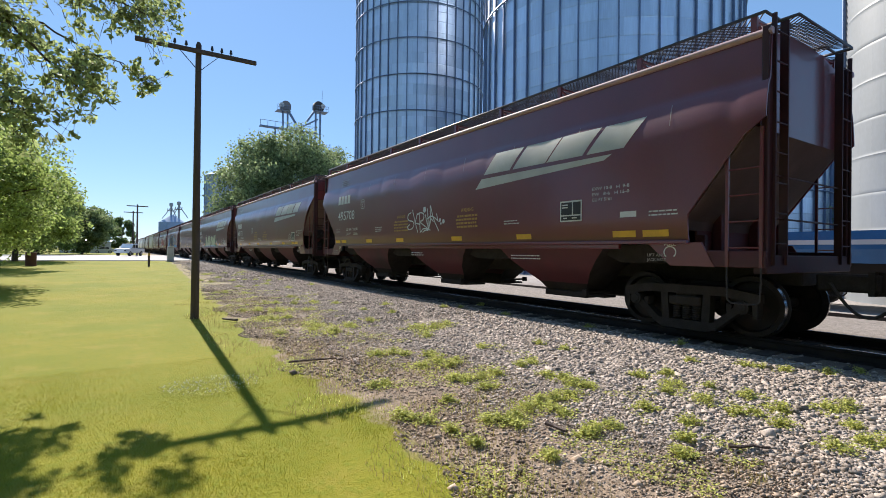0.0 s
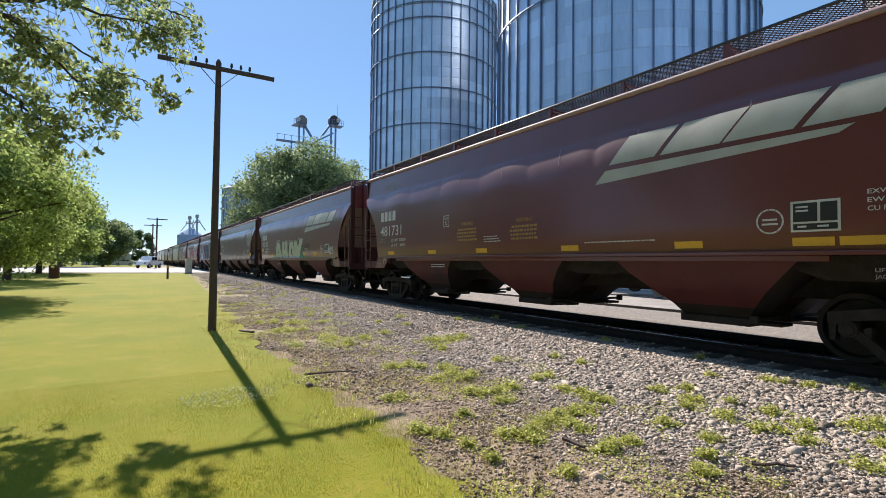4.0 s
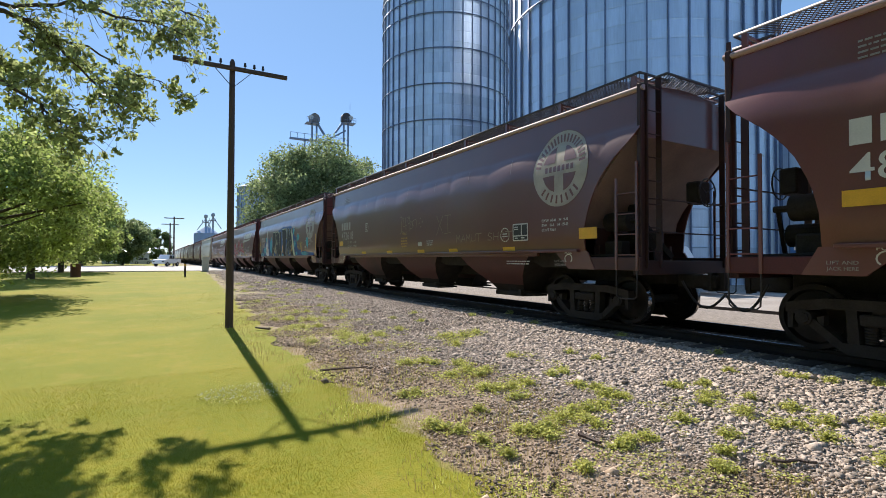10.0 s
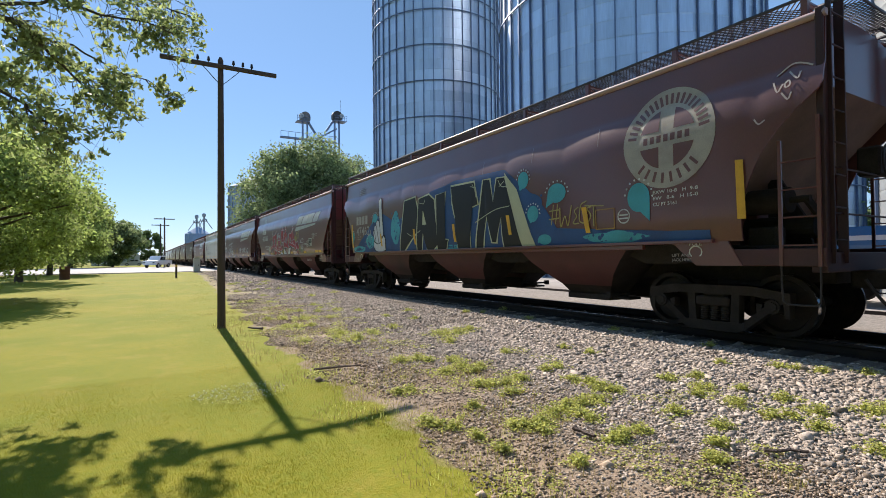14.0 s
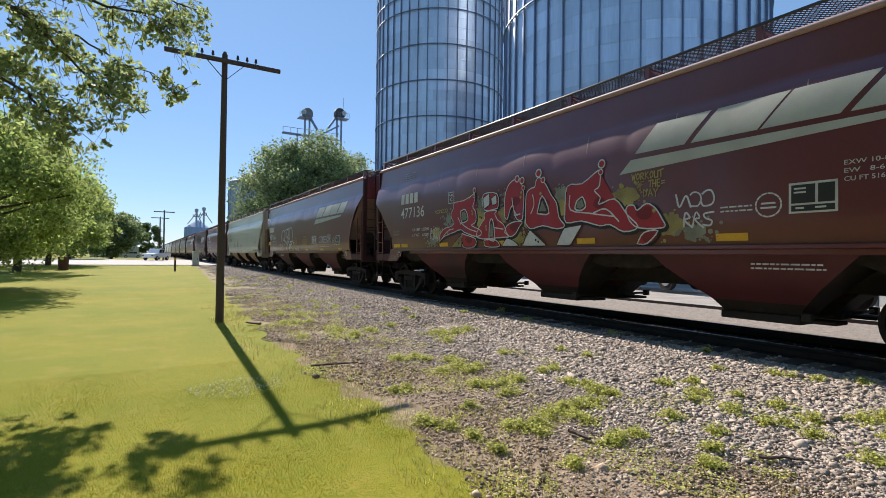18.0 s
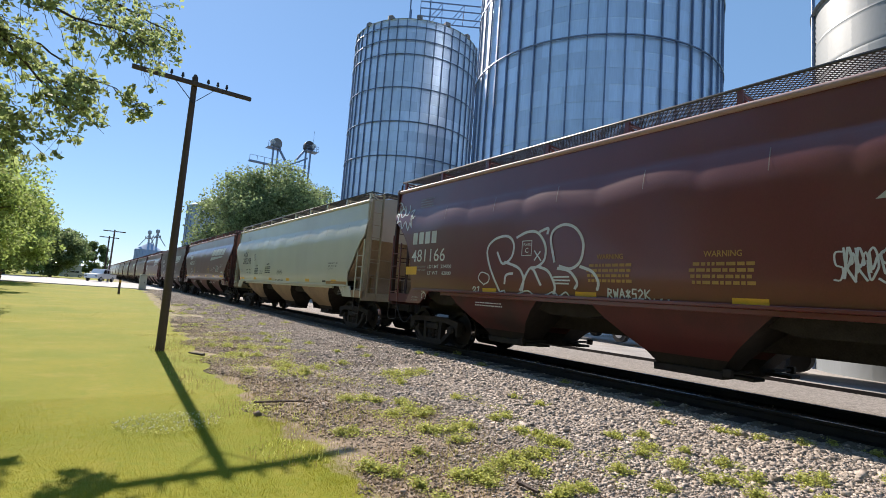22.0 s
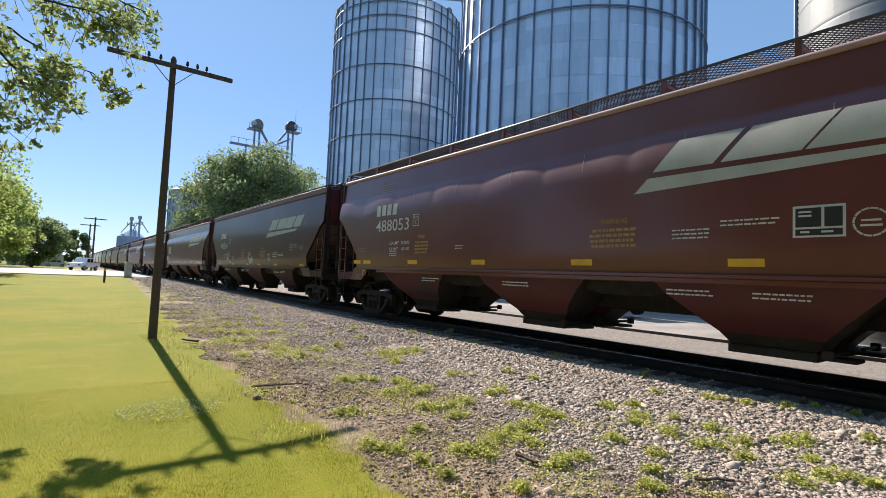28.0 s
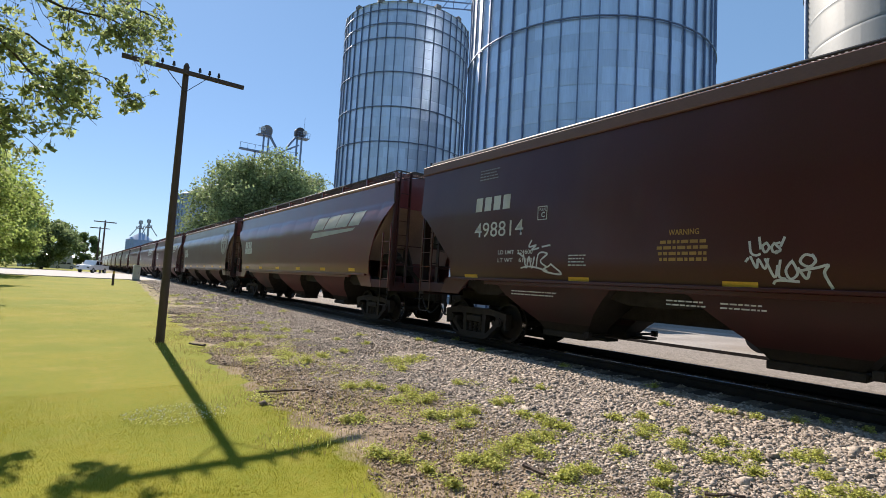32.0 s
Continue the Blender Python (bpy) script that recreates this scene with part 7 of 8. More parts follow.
    grow("limb", [(-8.0, 10.8, 5.6), (-5.2, 12.8, 6.4), (-3.4, 13.6, 6.2), (-2.2, 13.8, 5.6)], 0.06, 44, 0.9, 0.18, 0.4)
    v, f = leaves(blobs, 12, 0.115, rng)
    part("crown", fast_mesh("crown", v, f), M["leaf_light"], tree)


build_overhang()

# ---- the far side: elevator legs, bins, poles, vehicles ----
M["blue_steel"] = material("bin_blue_grey", (0.26, 0.36, 0.50), 0.7, 0.0, 0.12, 0.5, 10, 0.03, spec=0.1)
M["car_white"] = material("car_white_paint", (0.75, 0.76, 0.77), 0.3, 0, 0.04, 2, 40, 0.0)
M["car_silver"] = material("car_silver_paint", (0.45, 0.46, 0.48), 0.3, 0.4, 0.05, 2, 40, 0.0)
M["glass"] = material("dark_window_glass", (0.02, 0.025, 0.03), 0.08, 0, 0.1, 2, 30, 0.0)
M["tyre"] = material("tyre_rubber", (0.018, 0.018, 0.018), 0.85, 0, 0.2, 5, 60, 0.1)
M["machine_blue"] = material("machine_blue", (0.03, 0.16, 0.42), 0.4, 0, 0.15, 2, 40, 0.02, (0.3, 0.35, 0.4), 0.3)
M["cabinet"] = material("cabinet_grey", (0.48, 0.48, 0.47), 0.5, 0.2, 0.08, 2, 40, 0.02)
M["rust"] = material("rusty_brown", (0.10, 0.04, 0.025), 0.8, 0, 0.35, 4, 40, 0.2)
M["siding"] = material("shed_siding", (0.42, 0.42, 0.40), 0.7, 0, 0.1, 1, 20, 0.05)


def build_leg(x, y, top, head_mat, flip):
    leg = thing("elevator_leg", "grain elevator leg with a rounded dark head and railed platform", "elevator leg", "elevator legs", m=pose(x, y, 0.3))
    for dx in (-0.5, 0.5):
        b = B()
        box(b, dx - 0.15, dx + 0.15, -0.2, 0.2, 0, top - 2.0)
        part("trunking", b, M["stiff"], leg)
    b = B()
    prism(b, [(1.05 * math.cos(a), top - 1.05 + 1.05 * math.sin(a)) for a in np.linspace(0, math.pi, 12)] + [(-1.05, top - 1.7), (-0.7, top - 2.2), (0.7, top - 2.2), (1.05, top - 1.7)], "y", -0.6, 0.6)
    part("head", b, M[head_mat], leg)
    b = B()
    tube(b, (flip * -0.9, -0.75, top - 1.0), (flip * -0.9, -0.1, top - 1.0), 0.5, 14)
    part("drive_guard", b, M["cabinet"], leg)
    b = B()
    box(b, -1.9 * flip, 0.9 * flip, -1.1, 1.1, top - 2.3, top - 2.2)
    part("platform", b, M["stiff"], leg)
    for k in range(6):
        b = B()
        px = -1.9 * flip + k * 0.5 * flip
        tube(b, (px, -1.1, top - 2.2), (px, -1.1, top - 1.1), 0.04, 5)
        part("rail_post", b, M["stiff"], leg)
    for h in (1.1, 1.65):
        b = B()
        bar(b, (-1.9 * flip, -1.1, top - h), (0.9 * flip, -1.1, top - h), 0.055, 0.055)
        part("guard_rail", b, M["stiff"], leg)
    b = B()
    bar(b, (flip * 0.8, 0, top - 2.2), (flip * 2.4, 0, top - 4.6), 0.4, 0.4)
    part("spout", b, M["stiff"], leg)
    return leg


build_leg(29.9, 106.5, 33.2, "head_grey", 1)
legb = build_leg(36.2, 104.0, 33.6, "head_dark", -1)
b = B()
tube(b, (0.9, 0, 31), (0.9, 0, 36.2), 0.035, 5)
part("antenna", b, M["stiff"], legb)
b = B()
bar(b, (-4.5, 0, 27.0), (0, 0, 29.8), 0.3, 0.3)
part("spout", b, M["stiff"], legb)

walkway = thing("catwalk", "steel catwalk with rails between the elevator legs", "catwalk", m=pose(24.8, 107, 0.3))
b = B()
box(b, 0, 12, -0.5, 0.5, 27.2, 27.5)
part("deck", b, M["stiff"], walkway)
for k in range(9):
    b = B()
    tube(b, (k * 1.5, -0.5, 27.5), (k * 1.5, -0.5, 28.6), 0.05, 5)
    part("rail_post", b, M["stiff"], walkway)
b = B()
bar(b, (0, -0.5, 28.6), (12, -0.5, 28.6), 0.07, 0.07)
part("guard_rail", b, M["stiff"], walkway)
for k in range(2):
    b = B()
    box(b, 3 + 6 * k, 3.3 + 6 * k, -0.15, 0.15, 0, 27.2)
    part("support", b, M["stiff"], walkway)

blue = build_bin("grain_bin", 25.2, 134, 14.0, 19.6, (6, 12), 30, "blue-grey grain bin half hidden by the tree", 3.5)
for o in blue.children:
    if o.name.startswith(("wall", "roof")):
        own_material(o, M["blue_steel"])
far = build_bin("grain_bin", 25.0, 298, 12.5, 15.2, (5, 10), 24, "far pale grain bin with a pointed roof", 4.0)
for o in far.children:
    own_material(o, M["blue_steel"])
M["tower_pale"] = material("tower_pale_grey", (0.30, 0.33, 0.37), 0.5, 0.3, 0.2, 1, 20, 0.05)
for k, (dx, top) in enumerate(((-0.6, 25.6), (3.0, 26.6))):
    b = B()
    box(b, dx - 0.45, dx + 0.45, -0.5, 0.5, 0, top - 1.8)
    part("elevator_tower", b, M["tower_pale"], far)
    b = B()
    box(b, dx - 0.9, dx + 0.9, -0.8, 0.8, top - 2.0, top, 0.4)
    part("tower_head", b, M["tower_pale"], far)
    b = B()
    box(b, dx - 1.7, dx + 1.5, -1.2, 1.2, top - 4.4, top - 4.1)
    box(b, dx - 1.7, dx - 1.55, -1.2, 1.2, top - 4.1, top - 3.0)
    box(b, dx + 1.35, dx + 1.5, -1.2, 1.2, top - 4.1, top - 3.0)
    part("tower_platform", b, M["head_grey"], far)
    for q in (-1, 1):
        b = B()
        bar(b, (dx, -0.4, top - 2.2), (dx + q * (4.2 if k == (q > 0) else 3.0), -0.4, top - 8.5), 0.4, 0.4)
        part("spout", b, M["tower_pale"], far)


def build_far_pole(x, y, h):
    p = thing("utility_pole", "far wooden line pole with one crossarm", "utility pole", "far line poles", m=pose(x, y, 0.4))
    b = B()
    tube(b, (0, 0, -0.2), (0, 0, h), 0.15, 8, 0.11)
    part("pole", b, M["wood"], p)
    b = B()
    box(b, -1.55, 1.55, -0.08, 0.08, h - 0.35, h - 0.2)
    part("crossarm", b, M["wood"], p)


build_far_pole(3.0, 97, 8.6)
build_far_pole(2.8, 113, 8.5)


def build_vehicle(name, x, y, turn, paint, label, pickup=True, length=5.4):
    v = thing(name, label, "pickup truck" if pickup else "car", "parked vehicles", m=pose(x, y, 0.475, 0, 0, turn))
    h, w = length / 2, 0.95
    b = B()
    if pickup:
        prism(b, [(-h, 0.45), (-h, 0.95), (-h + 0.05, 1.10), (-h + 1.55, 1.18), (h, 1.16), (h, 0.5)], "y", -w, w)
    else:
        prism(b, [(-h, 0.35), (-h, 0.70), (-h + 1.1, 0.90), (h - 0.4, 0.95), (h, 0.80), (h, 0.35)], "y", -w * 0.92, w * 0.92)
    bmesh.ops.bevel(b, geom=b.edges[:], offset=0.06, segments=2, affect="EDGES")
    part("body", b, M[paint], v)
    b = B()
    if pickup:
        prism(b, [(-h + 1.45, 1.12), (-h + 2.0, 1.88), (h - 1.9, 1.90), (h - 1.75, 1.12)], "y", -w * 0.88, w * 0.88)
    else:
        prism(b, [(-h + 1.0, 0.88), (-h + 1.7, 1.40), (h - 1.3, 1.42), (h - 0.6, 0.92)], "y", -w * 0.8, w * 0.8)
    bmesh.ops.bevel(b, geom=b.edges[:], offset=0.05, segments=2, affect="EDGES")
    part("cab", b, M[paint], v)
    for s in (-1, 1):
        for k in range(2):
            b = B()
            if pickup:
                x0 = -h + 1.95 + 0.78 * k
                prism(b, [(x0 - (0.22 if k == 0 else 0), 1.22), (x0, 1.76), (x0 + 0.68, 1.78), (x0 + 0.68, 1.22)], "y", s * (w * 0.88 - 0.01), s * (w * 0.88 + 0.012))
            else:
                x0 = -h + 1.65 + 0.75 * k
                prism(b, [(x0 - (0.3 if k == 0 else 0), 0.98), (x0, 1.33), (x0 + 0.62, 1.34), (x0 + 0.66, 0.98)], "y", s * (w * 0.8 - 0.01), s * (w * 0.8 + 0.012))
            part("side_window", b, M["glass"], v)
    for sx in (-h + 1.0, h - 1.15):
        for s in (-1, 1):
            b = B()
            r = 0.38 if pickup else 0.32
            tube(b, (sx, s * (w - 0.22), r), (sx, s * (w + 0.01), r), r, 18)
            ty = part("wheel", b, M["tyre"], v)
            b = B()
            tube(b, (sx, s * (w - 0.02), r), (sx, s * (w + 0.025), r), r * 0.55, 12)
            part("rim", b, M["car_silver"], ty)
    for s in (-1, 1):
        b = B()
        box(b, -h - 0.015, -h + 0.05, s * 0.55, s * 0.85, 0.72, 0.9, 0.01)
        part("headlight", b, M["glass"], v)
    return v


build_vehicle("pickup_truck", 1.9, 92.0, 62, "car_white", "white pickup truck waiting on the road by the crossing")
build_vehicle("parked_car", -2.0, 128, 0, "car_silver", "silver car parked beyond the road", False, 4.4)
build_vehicle("parked_car", -7.5, 131, 0, "car_white", "white car parked under the far trees", False, 4.4)
build_vehicle("pickup_truck", 19.5, 14.0, 80, "car_white", "white pickup truck parked by the grain bins")

# shed beyond the road
shed = thing("shed", "low grey shed beyond the road among the trees", "shed", m=pose(-6, 150, 0.4))
b = B()
box(b, -5, 5, -3, 3, 0, 2.8, 0.02)
part("wall", b, M["siding"], shed)
b = B()
prism(b, [(-3.4, 2.75), (0, 4.2), (3.4, 2.75)], "x", -5.3, 5.3)
part("roof", b, M["galv"], shed)

shed = thing("machine_shed", "long pale grey metal shed behind the grain bins", "shed", m=pose(44, -8, 0.3))
b = B()
box(b, -4, 4, -13, 13, 0, 4.2, 0.02)
part("wall", b, M["siding"], shed)
b = B()
prism(b, [(-4.4, 4.15), (0, 5.6), (4.4, 4.15)], "y", -13.4, 13.4)
part("roof", b, M["galv"], shed)
for k in range(12):
    b = B()
    box(b, -4.04, -3.99, -12.2 + k * 2.2, -12.14 + k * 2.2, 0, 4.15)
    part("wall_rib", b, M["siding"], shed)

# signal cabinet, marker post, barrel
cab = thing("signal_cabinet", "pale grey signal cabinet on a base beside the crossing", "cabinet", m=pose(4.6, 56.0, float(ground_height(4.6, 56.0))))
b = B()
box(b, -0.30, 0.30, -0.3, 0.3, 0.1, 1.40, 0.03)
part("body", b, M["cabinet"], cab)
b = B()
prism(b, [(-0.35, 1.40), (0.35, 1.40), (0.2, 1.52), (-0.2, 1.52)], "y", -0.35, 0.35)
part("roof", b, M["cabinet"], cab)
b = B()
box(b, -0.42, 0.42, -0.4, 0.4, -0.1, 0.1, 0.02)
part("base", b, M["concrete"], cab)
b = B()
box(b, 0.10, 0.14, -0.325, -0.3, 0.65, 0.8)
part("door_handle", b, M["black"], cab)
mark = thing("marker_post", "short dark wooden marker post at the lawn's end", "post", m=pose(2.12, 43.0, float(ground_height(2.12, 43.0))))
b = B()
box(b, -0.07, 0.07, -0.07, 0.07, -0.1, 1.05, 0.01)
part("post", b, M["wood"], mark)
b = B()
box(b, -0.06, 0.06, -0.085, -0.07, 0.82, 1.0)
part("reflector", b, M["yellow"], mark)
barrel = thing("barrel", "dark rusty barrel under the lawn trees", "barrel", m=pose(-5.0, 45.6, float(ground_height(-5.0, 45.6))))
b = B()
tube(b, (0, 0, 0), (0, 0, 0.95), 0.32, 18)
part("drum", b, M["rust"], barrel)
for z in (0.3, 0.62, 0.95):
    b = B()
    tube(b, (0, 0, z - 0.015), (0, 0, z + 0.015), 0.335, 18)
    part("hoop", b, M["rust"], barrel)

# concrete apron and siding behind the train
b = B()
prism(b, [(14.5, -30), (22.5, -30), (22.5, 54), (14.5, 54)], "z", 0.2, 0.36)
tagged(part("pavement", b, M["concrete"]), "pale concrete apron between the track and the grain bins", "pavement", kind="structure")
for gx in (14.1,):
    bm = B()
    prism(bm, [(gx - 0.06, 0.28), (gx + 0.06, 0.28), (gx + 0.035, 0.40), (gx - 0.035, 0.40)], "y", -40, 55)
    tagged(part("siding_rail", bm, M["wheel"]), "low rusty siding rail in the gravel lot", "rail", "", "structure")


def build_wagon(x, y):
    w = thing("grain_wagon", "blue grain wagon with a white stripe beside the pale bin", "wagon", "blue wagons", m=pose(x, y, 0.36))
    b = B()
    prism(b, [(-1.1, 1.2), (1.1, 1.2), (1.3, 1.55), (1.35, 2.0), (-1.35, 2.0), (-1.3, 1.55)], "y", -3.2, 3.2)
    part("box", b, M["machine_blue"], w)
    for s in (-1, 1):
        b = B()
        box(b, s * 1.30, s * 1.335, -3.1, 3.1, 1.66, 1.78)
        part("stripe", b, M["car_white"], w)
    b = B()
    box(b, -0.7, 0.7, -3.3, 3.3, 0.78, 1.2, 0.02)
    part("frame", b, M["black"], w)
    for sy in (-2.2, 2.2):
        for s in (-1, 1):
            b = B()
            tube(b, (s * 0.75, sy, 0.42), (s * 1.05, sy, 0.42), 0.42, 18)
            part("wheel", b, M["tyre"], w)
    b = B()
    bar(b, (0, -3.3, 0.7), (0, -5.0, 0.5), 0.12, 0.12)
    part("drawbar", b, M["machine_blue"], w)


build_wagon(16.3, 3.6)
build_wagon(16.4, -4.2)

# roof gear on the bins: a rim walkway and a truss bridge between the tops
bridge = thing("roof_catwalk", "steel truss catwalk between the grain bin tops", "catwalk", m=pose(29.6, 49.9, 35.9, 0, 0, 57))
for dx in (-0.7, 0.7):
    for dz in (0, 1.9):
        b = B()
        bar(b, (dx, 0, dz), (dx, -16.0, dz), 0.12, 0.12)
        part("chord", b, M["stiff"], bridge)
    for k in range(12):
        b = B()
        y0, y1 = -16.0 * k / 12, -16.0 * (k + 1) / 12
        x0 = x1 = dx
        bar(b, (x0, y0, 0), (x1, y1, 1.9) if k % 2 else (x0, y0, 1.9), 0.07, 0.07)
        part("truss_web", b, M["stiff"], bridge)
for dx in (-1.2, 1.2):
    for dy in (-1.2, 1.2):
        b = B()
        box(b, dx - 0.08, dx + 0.08, dy - 0.08, dy + 0.08, -1.5, 1.8)
        part("support", b, M["stiff"], bridge)

# ---- stones, weeds, grass and sticks ----
CRUSH_V = np.array([(sx, sy, sz) for sx in (-1, 1) for sy in (-1, 1) for sz in (-1, 1)], float) * (0.85, 0.8, 0.75)
CRUSH_F = np.array([(0, 1, 3, 2), (4, 6, 7, 5), (0, 4, 5, 1), (2, 3, 7, 6), (0, 2, 6, 4), (1, 5, 7, 3)])
OCT_V = np.array([(1, 0, 0), (-1, 0, 0), (0, 1, 0), (0, -1, 0), (0, 0, 1), (0, 0, -1)], float) * 0.95
OCT_F = np.array([(0, 2, 4), (2, 1, 4), (1, 3, 4), (3, 0, 4), (2, 0, 5), (1, 2, 5), (3, 1, 5), (0, 3, 5)])


def lawn_edge(y):
    """Where the lawn gives way to bare soil and stones."""
    return 2.07 + 2.6 * np.clip((y - 8) / 52, 0, 1) + 0.22 * np.sin(y * 1.7) * np.exp(-y / 30) + 0.12 * np.sin(y * 4.3 + 1) + 0.22 * np.exp(-(((y - 5.3) / 1.2) ** 2))


def stones(n, y0, y1, size, verts, faces, name, seed, power=1.0):
    rng = np.random.default_rng(seed)
    y = y0 + (y1 - y0) * rng.random(n) ** power
    lo = lawn_edge(y) + 0.15
    u = rng.random(n)
    x = lo + (7.5 - lo) * u
    # fewer stones on the bare soil by the lawn, in patches
    bare = np.array([noise.noise((a * 0.8, b * 0.8, 9.0)) for a, b in zip(x, y)])
    keep = (x - lo) / 1.9 + bare * 0.9 + rng.normal(0, 0.3, n) > np.where(y < 9, 0.72, 0.5)
    x, y = x[keep], y[keep]
    m = len(x)
    s = size * np.exp(rng.normal(0, 0.36, m))
    near = np.clip((x - 3.2) / 2.0, 0, 1)
    s = s * (0.7 + 0.4 * near)
    z = ground_height(x, y) + s * rng.uniform(-0.1, 0.5, m)
    sizes = np.stack([s * rng.uniform(0.8, 1.3, m), s * rng.uniform(0.6, 1.0, m), s * rng.uniform(0.45, 0.7, m)], 1)
    v, f = scatter(verts, faces, np.stack([x, y, z], 1), sizes, turns_z(m, rng, 0.45))
    v = v + rng.normal(0, 0.26, v.shape) * np.repeat(s, len(verts))[:, None]
    tagged(part(name, fast_mesh(name, v, f), M["stone"]), "loose crushed grey ballast stones on the shoulder", "gravel", kind="stuff")


stones(165000, 0.6, 9.0, 0.0122, CRUSH_V, CRUSH_F, "ballast_stones", 101, 1.2)
stones(95000, 9.0, 22.0, 0.0165, OCT_V, OCT_F, "ballast_stones", 102)
stones(16000, -6.0, 0.6, 0.026, OCT_V, OCT_F, "ballast_stones", 106)
stones(30000, 22.0, 56.0, 0.030, OCT_V, OCT_F, "ballast_stones", 103)


def track_stones():
    """Ballast between and beside the ties."""
    rng = np.random.default_rng(104)
    n = 16000
    x, y = rng.uniform(7.0, 10.6, n), rng.uniform(-3, 26, n)
    off = np.abs((y + 6 + 0.26) % 0.52 - 0.26)
    keep = (off > 0.125) | (x < 7.55)
    x, y = x[keep], y[keep]
    n = len(x)
    s = 0.030 * np.exp(rng.normal(0, 0.3, n))
    z = np.full(n, RAIL - 0.19) + rng.uniform(-0.02, 0.02, n)
    sizes = np.stack([s, s * 0.8, s * 0.6], 1)
    v, f = scatter(OCT_V, OCT_F, np.stack([x, y, z], 1), sizes, turns_z(n, rng, 0.4))
    tagged(part("track_ballast", fast_mesh("track_ballast", v, f), M["stone"]), "crushed grey stones between the ties", "gravel", kind="stuff")


track_stones()


def soil_litter():
    """Small grit and dry bits on the bare strip by the lawn."""
    rng = np.random.default_rng(105)
    n = 50000
    y = np.where(rng.random(n) < 0.2, rng.uniform(-7, 1.2, n), 1.2 + 20 * rng.random(n) ** 1.7)
    x = lawn_edge(y) + 0.02 + 1.9 * rng.random(n) ** 1.1
    s = 0.0082 * np.exp(rng.normal(0, 0.45, n)) * (1 + y / 25)
    v, f = scatter(OCT_V, OCT_F, np.stack([x, y, ground_height(x, y) + 0.2 * s], 1), np.stack([s * 1.2, s, s * 0.7], 1), turns_z(n, rng, 0.5))
    tagged(part("soil_grit", fast_mesh("soil_grit", v, f), M["grit"]), "brown grit and small stones on bare soil", "soil", kind="stuff")
    n = 36000
    y = np.where(rng.random(n) < 0.2, rng.uniform(-7, 1.2, n), 1.2 + 16 * rng.random(n) ** 1.5)
    x = lawn_edge(y) + 2.2 * rng.random(n)
    patchy = np.array([noise.noise((a * 1.3, b * 1.3, 21.0)) for a, b in zip(x, y)])
    x, y = x[patchy > -0.05], y[patchy > -0.05]
    n = len(x)
    s = rng.uniform(0.02, 0.06, n)
    v, f = scatter(LEAF_V * (1, 0.35, 1), LEAF_F, np.stack([x, y, ground_height(x, y) + rng.uniform(0.006, 0.022, n)], 1), np.stack([s, s * 0.5, s], 1), turns_z(n, rng, 0.3))
    tagged(part("dead_stalks", fast_mesh("dead_stalks", v, f), M["dead"]), "dead brown stalks and leaf bits on the soil", "litter", kind="stuff")
    # low creeping weeds between the clumps
    n = 72000
    y = np.where(rng.random(n) < 0.2, rng.uniform(-7, 1.2, n), 1.2 + 18 * rng.random(n) ** 1.6)
    x = lawn_edge(y) + 0.05 + 3.0 * rng.random(n) ** 1.2
    patchy = np.array([noise.noise((a * 1.7, b * 1.7, 31.0)) + 0.5 * noise.noise((a * 5.0, b * 5.0, 33.0)) for a, b in zip(x, y)])
    keep = patchy > 0.17 + 0.16 * np.abs(x - lawn_edge(y) - 1.3)
    x, y = x[keep], y[keep]
    n = len(x)
    s = rng.uniform(0.013, 0.029, n) * (1 + y / 25)
    v, f = scatter(LEAF_V * (1, 1.2, 1), LEAF_F, np.stack([x, y, ground_height(x, y) + rng.uniform(0.008, 0.04, n)], 1), np.stack([s, s, s], 1), turns_z(n, rng, 0.6))
    tagged(part("creeping_weeds", fast_mesh("creeping_weeds", v, f), M["weed"]), "low yellow-green creeping weeds on soil and stones", "weeds", kind="stuff")


M["grit"] = material("brown_grit", (0.30, 0.23, 0.17), 0.95, 0, 0.3, 3, 60, 0.2, per_piece=0.75)
M["dead"] = material("dead_stalk", (0.17, 0.12, 0.075), 0.9, 0, 0.3, 3, 60, 0.2, per_piece=0.5)

BLADE_V = np.array([(-0.5, 0, 0), (0.5, 0, 0), (0.0, 0.35, 1.0)])
BLADE_F = np.array([(0, 1, 2)])


def grass(n, x0, x1, y0, y1, height, width, mat, name, label, seed, power=1.0, edge=0.0, patch=None):
    rng = np.random.default_rng(seed)
    y = y0 + (y1 - y0) * rng.random(n) ** power
    x = rng.uniform(x0, x1, n)
    keep = x < lawn_edge(y) + edge + rng.normal(0, 0.08, n)
    if patch is not None:
        p = np.array([noise.noise((a * 1.1, b * 1.1, 5.0)) for a, b in zip(x, y)])
        keep &= p > patch
    x, y = x[keep], y[keep]
    m = len(x)
    h = height * np.exp(rng.normal(0, 0.3, m))
    v, f = scatter(BLADE_V, BLADE_F, np.stack([x, y, ground_height(x, y) - 0.005], 1), np.stack([np.full(m, width), h * 0.9, h], 1), turns_z(m, rng, 0.35))
    tagged(part(name, fast_mesh(name, v, f), M[mat]), label, "grass", kind="stuff")


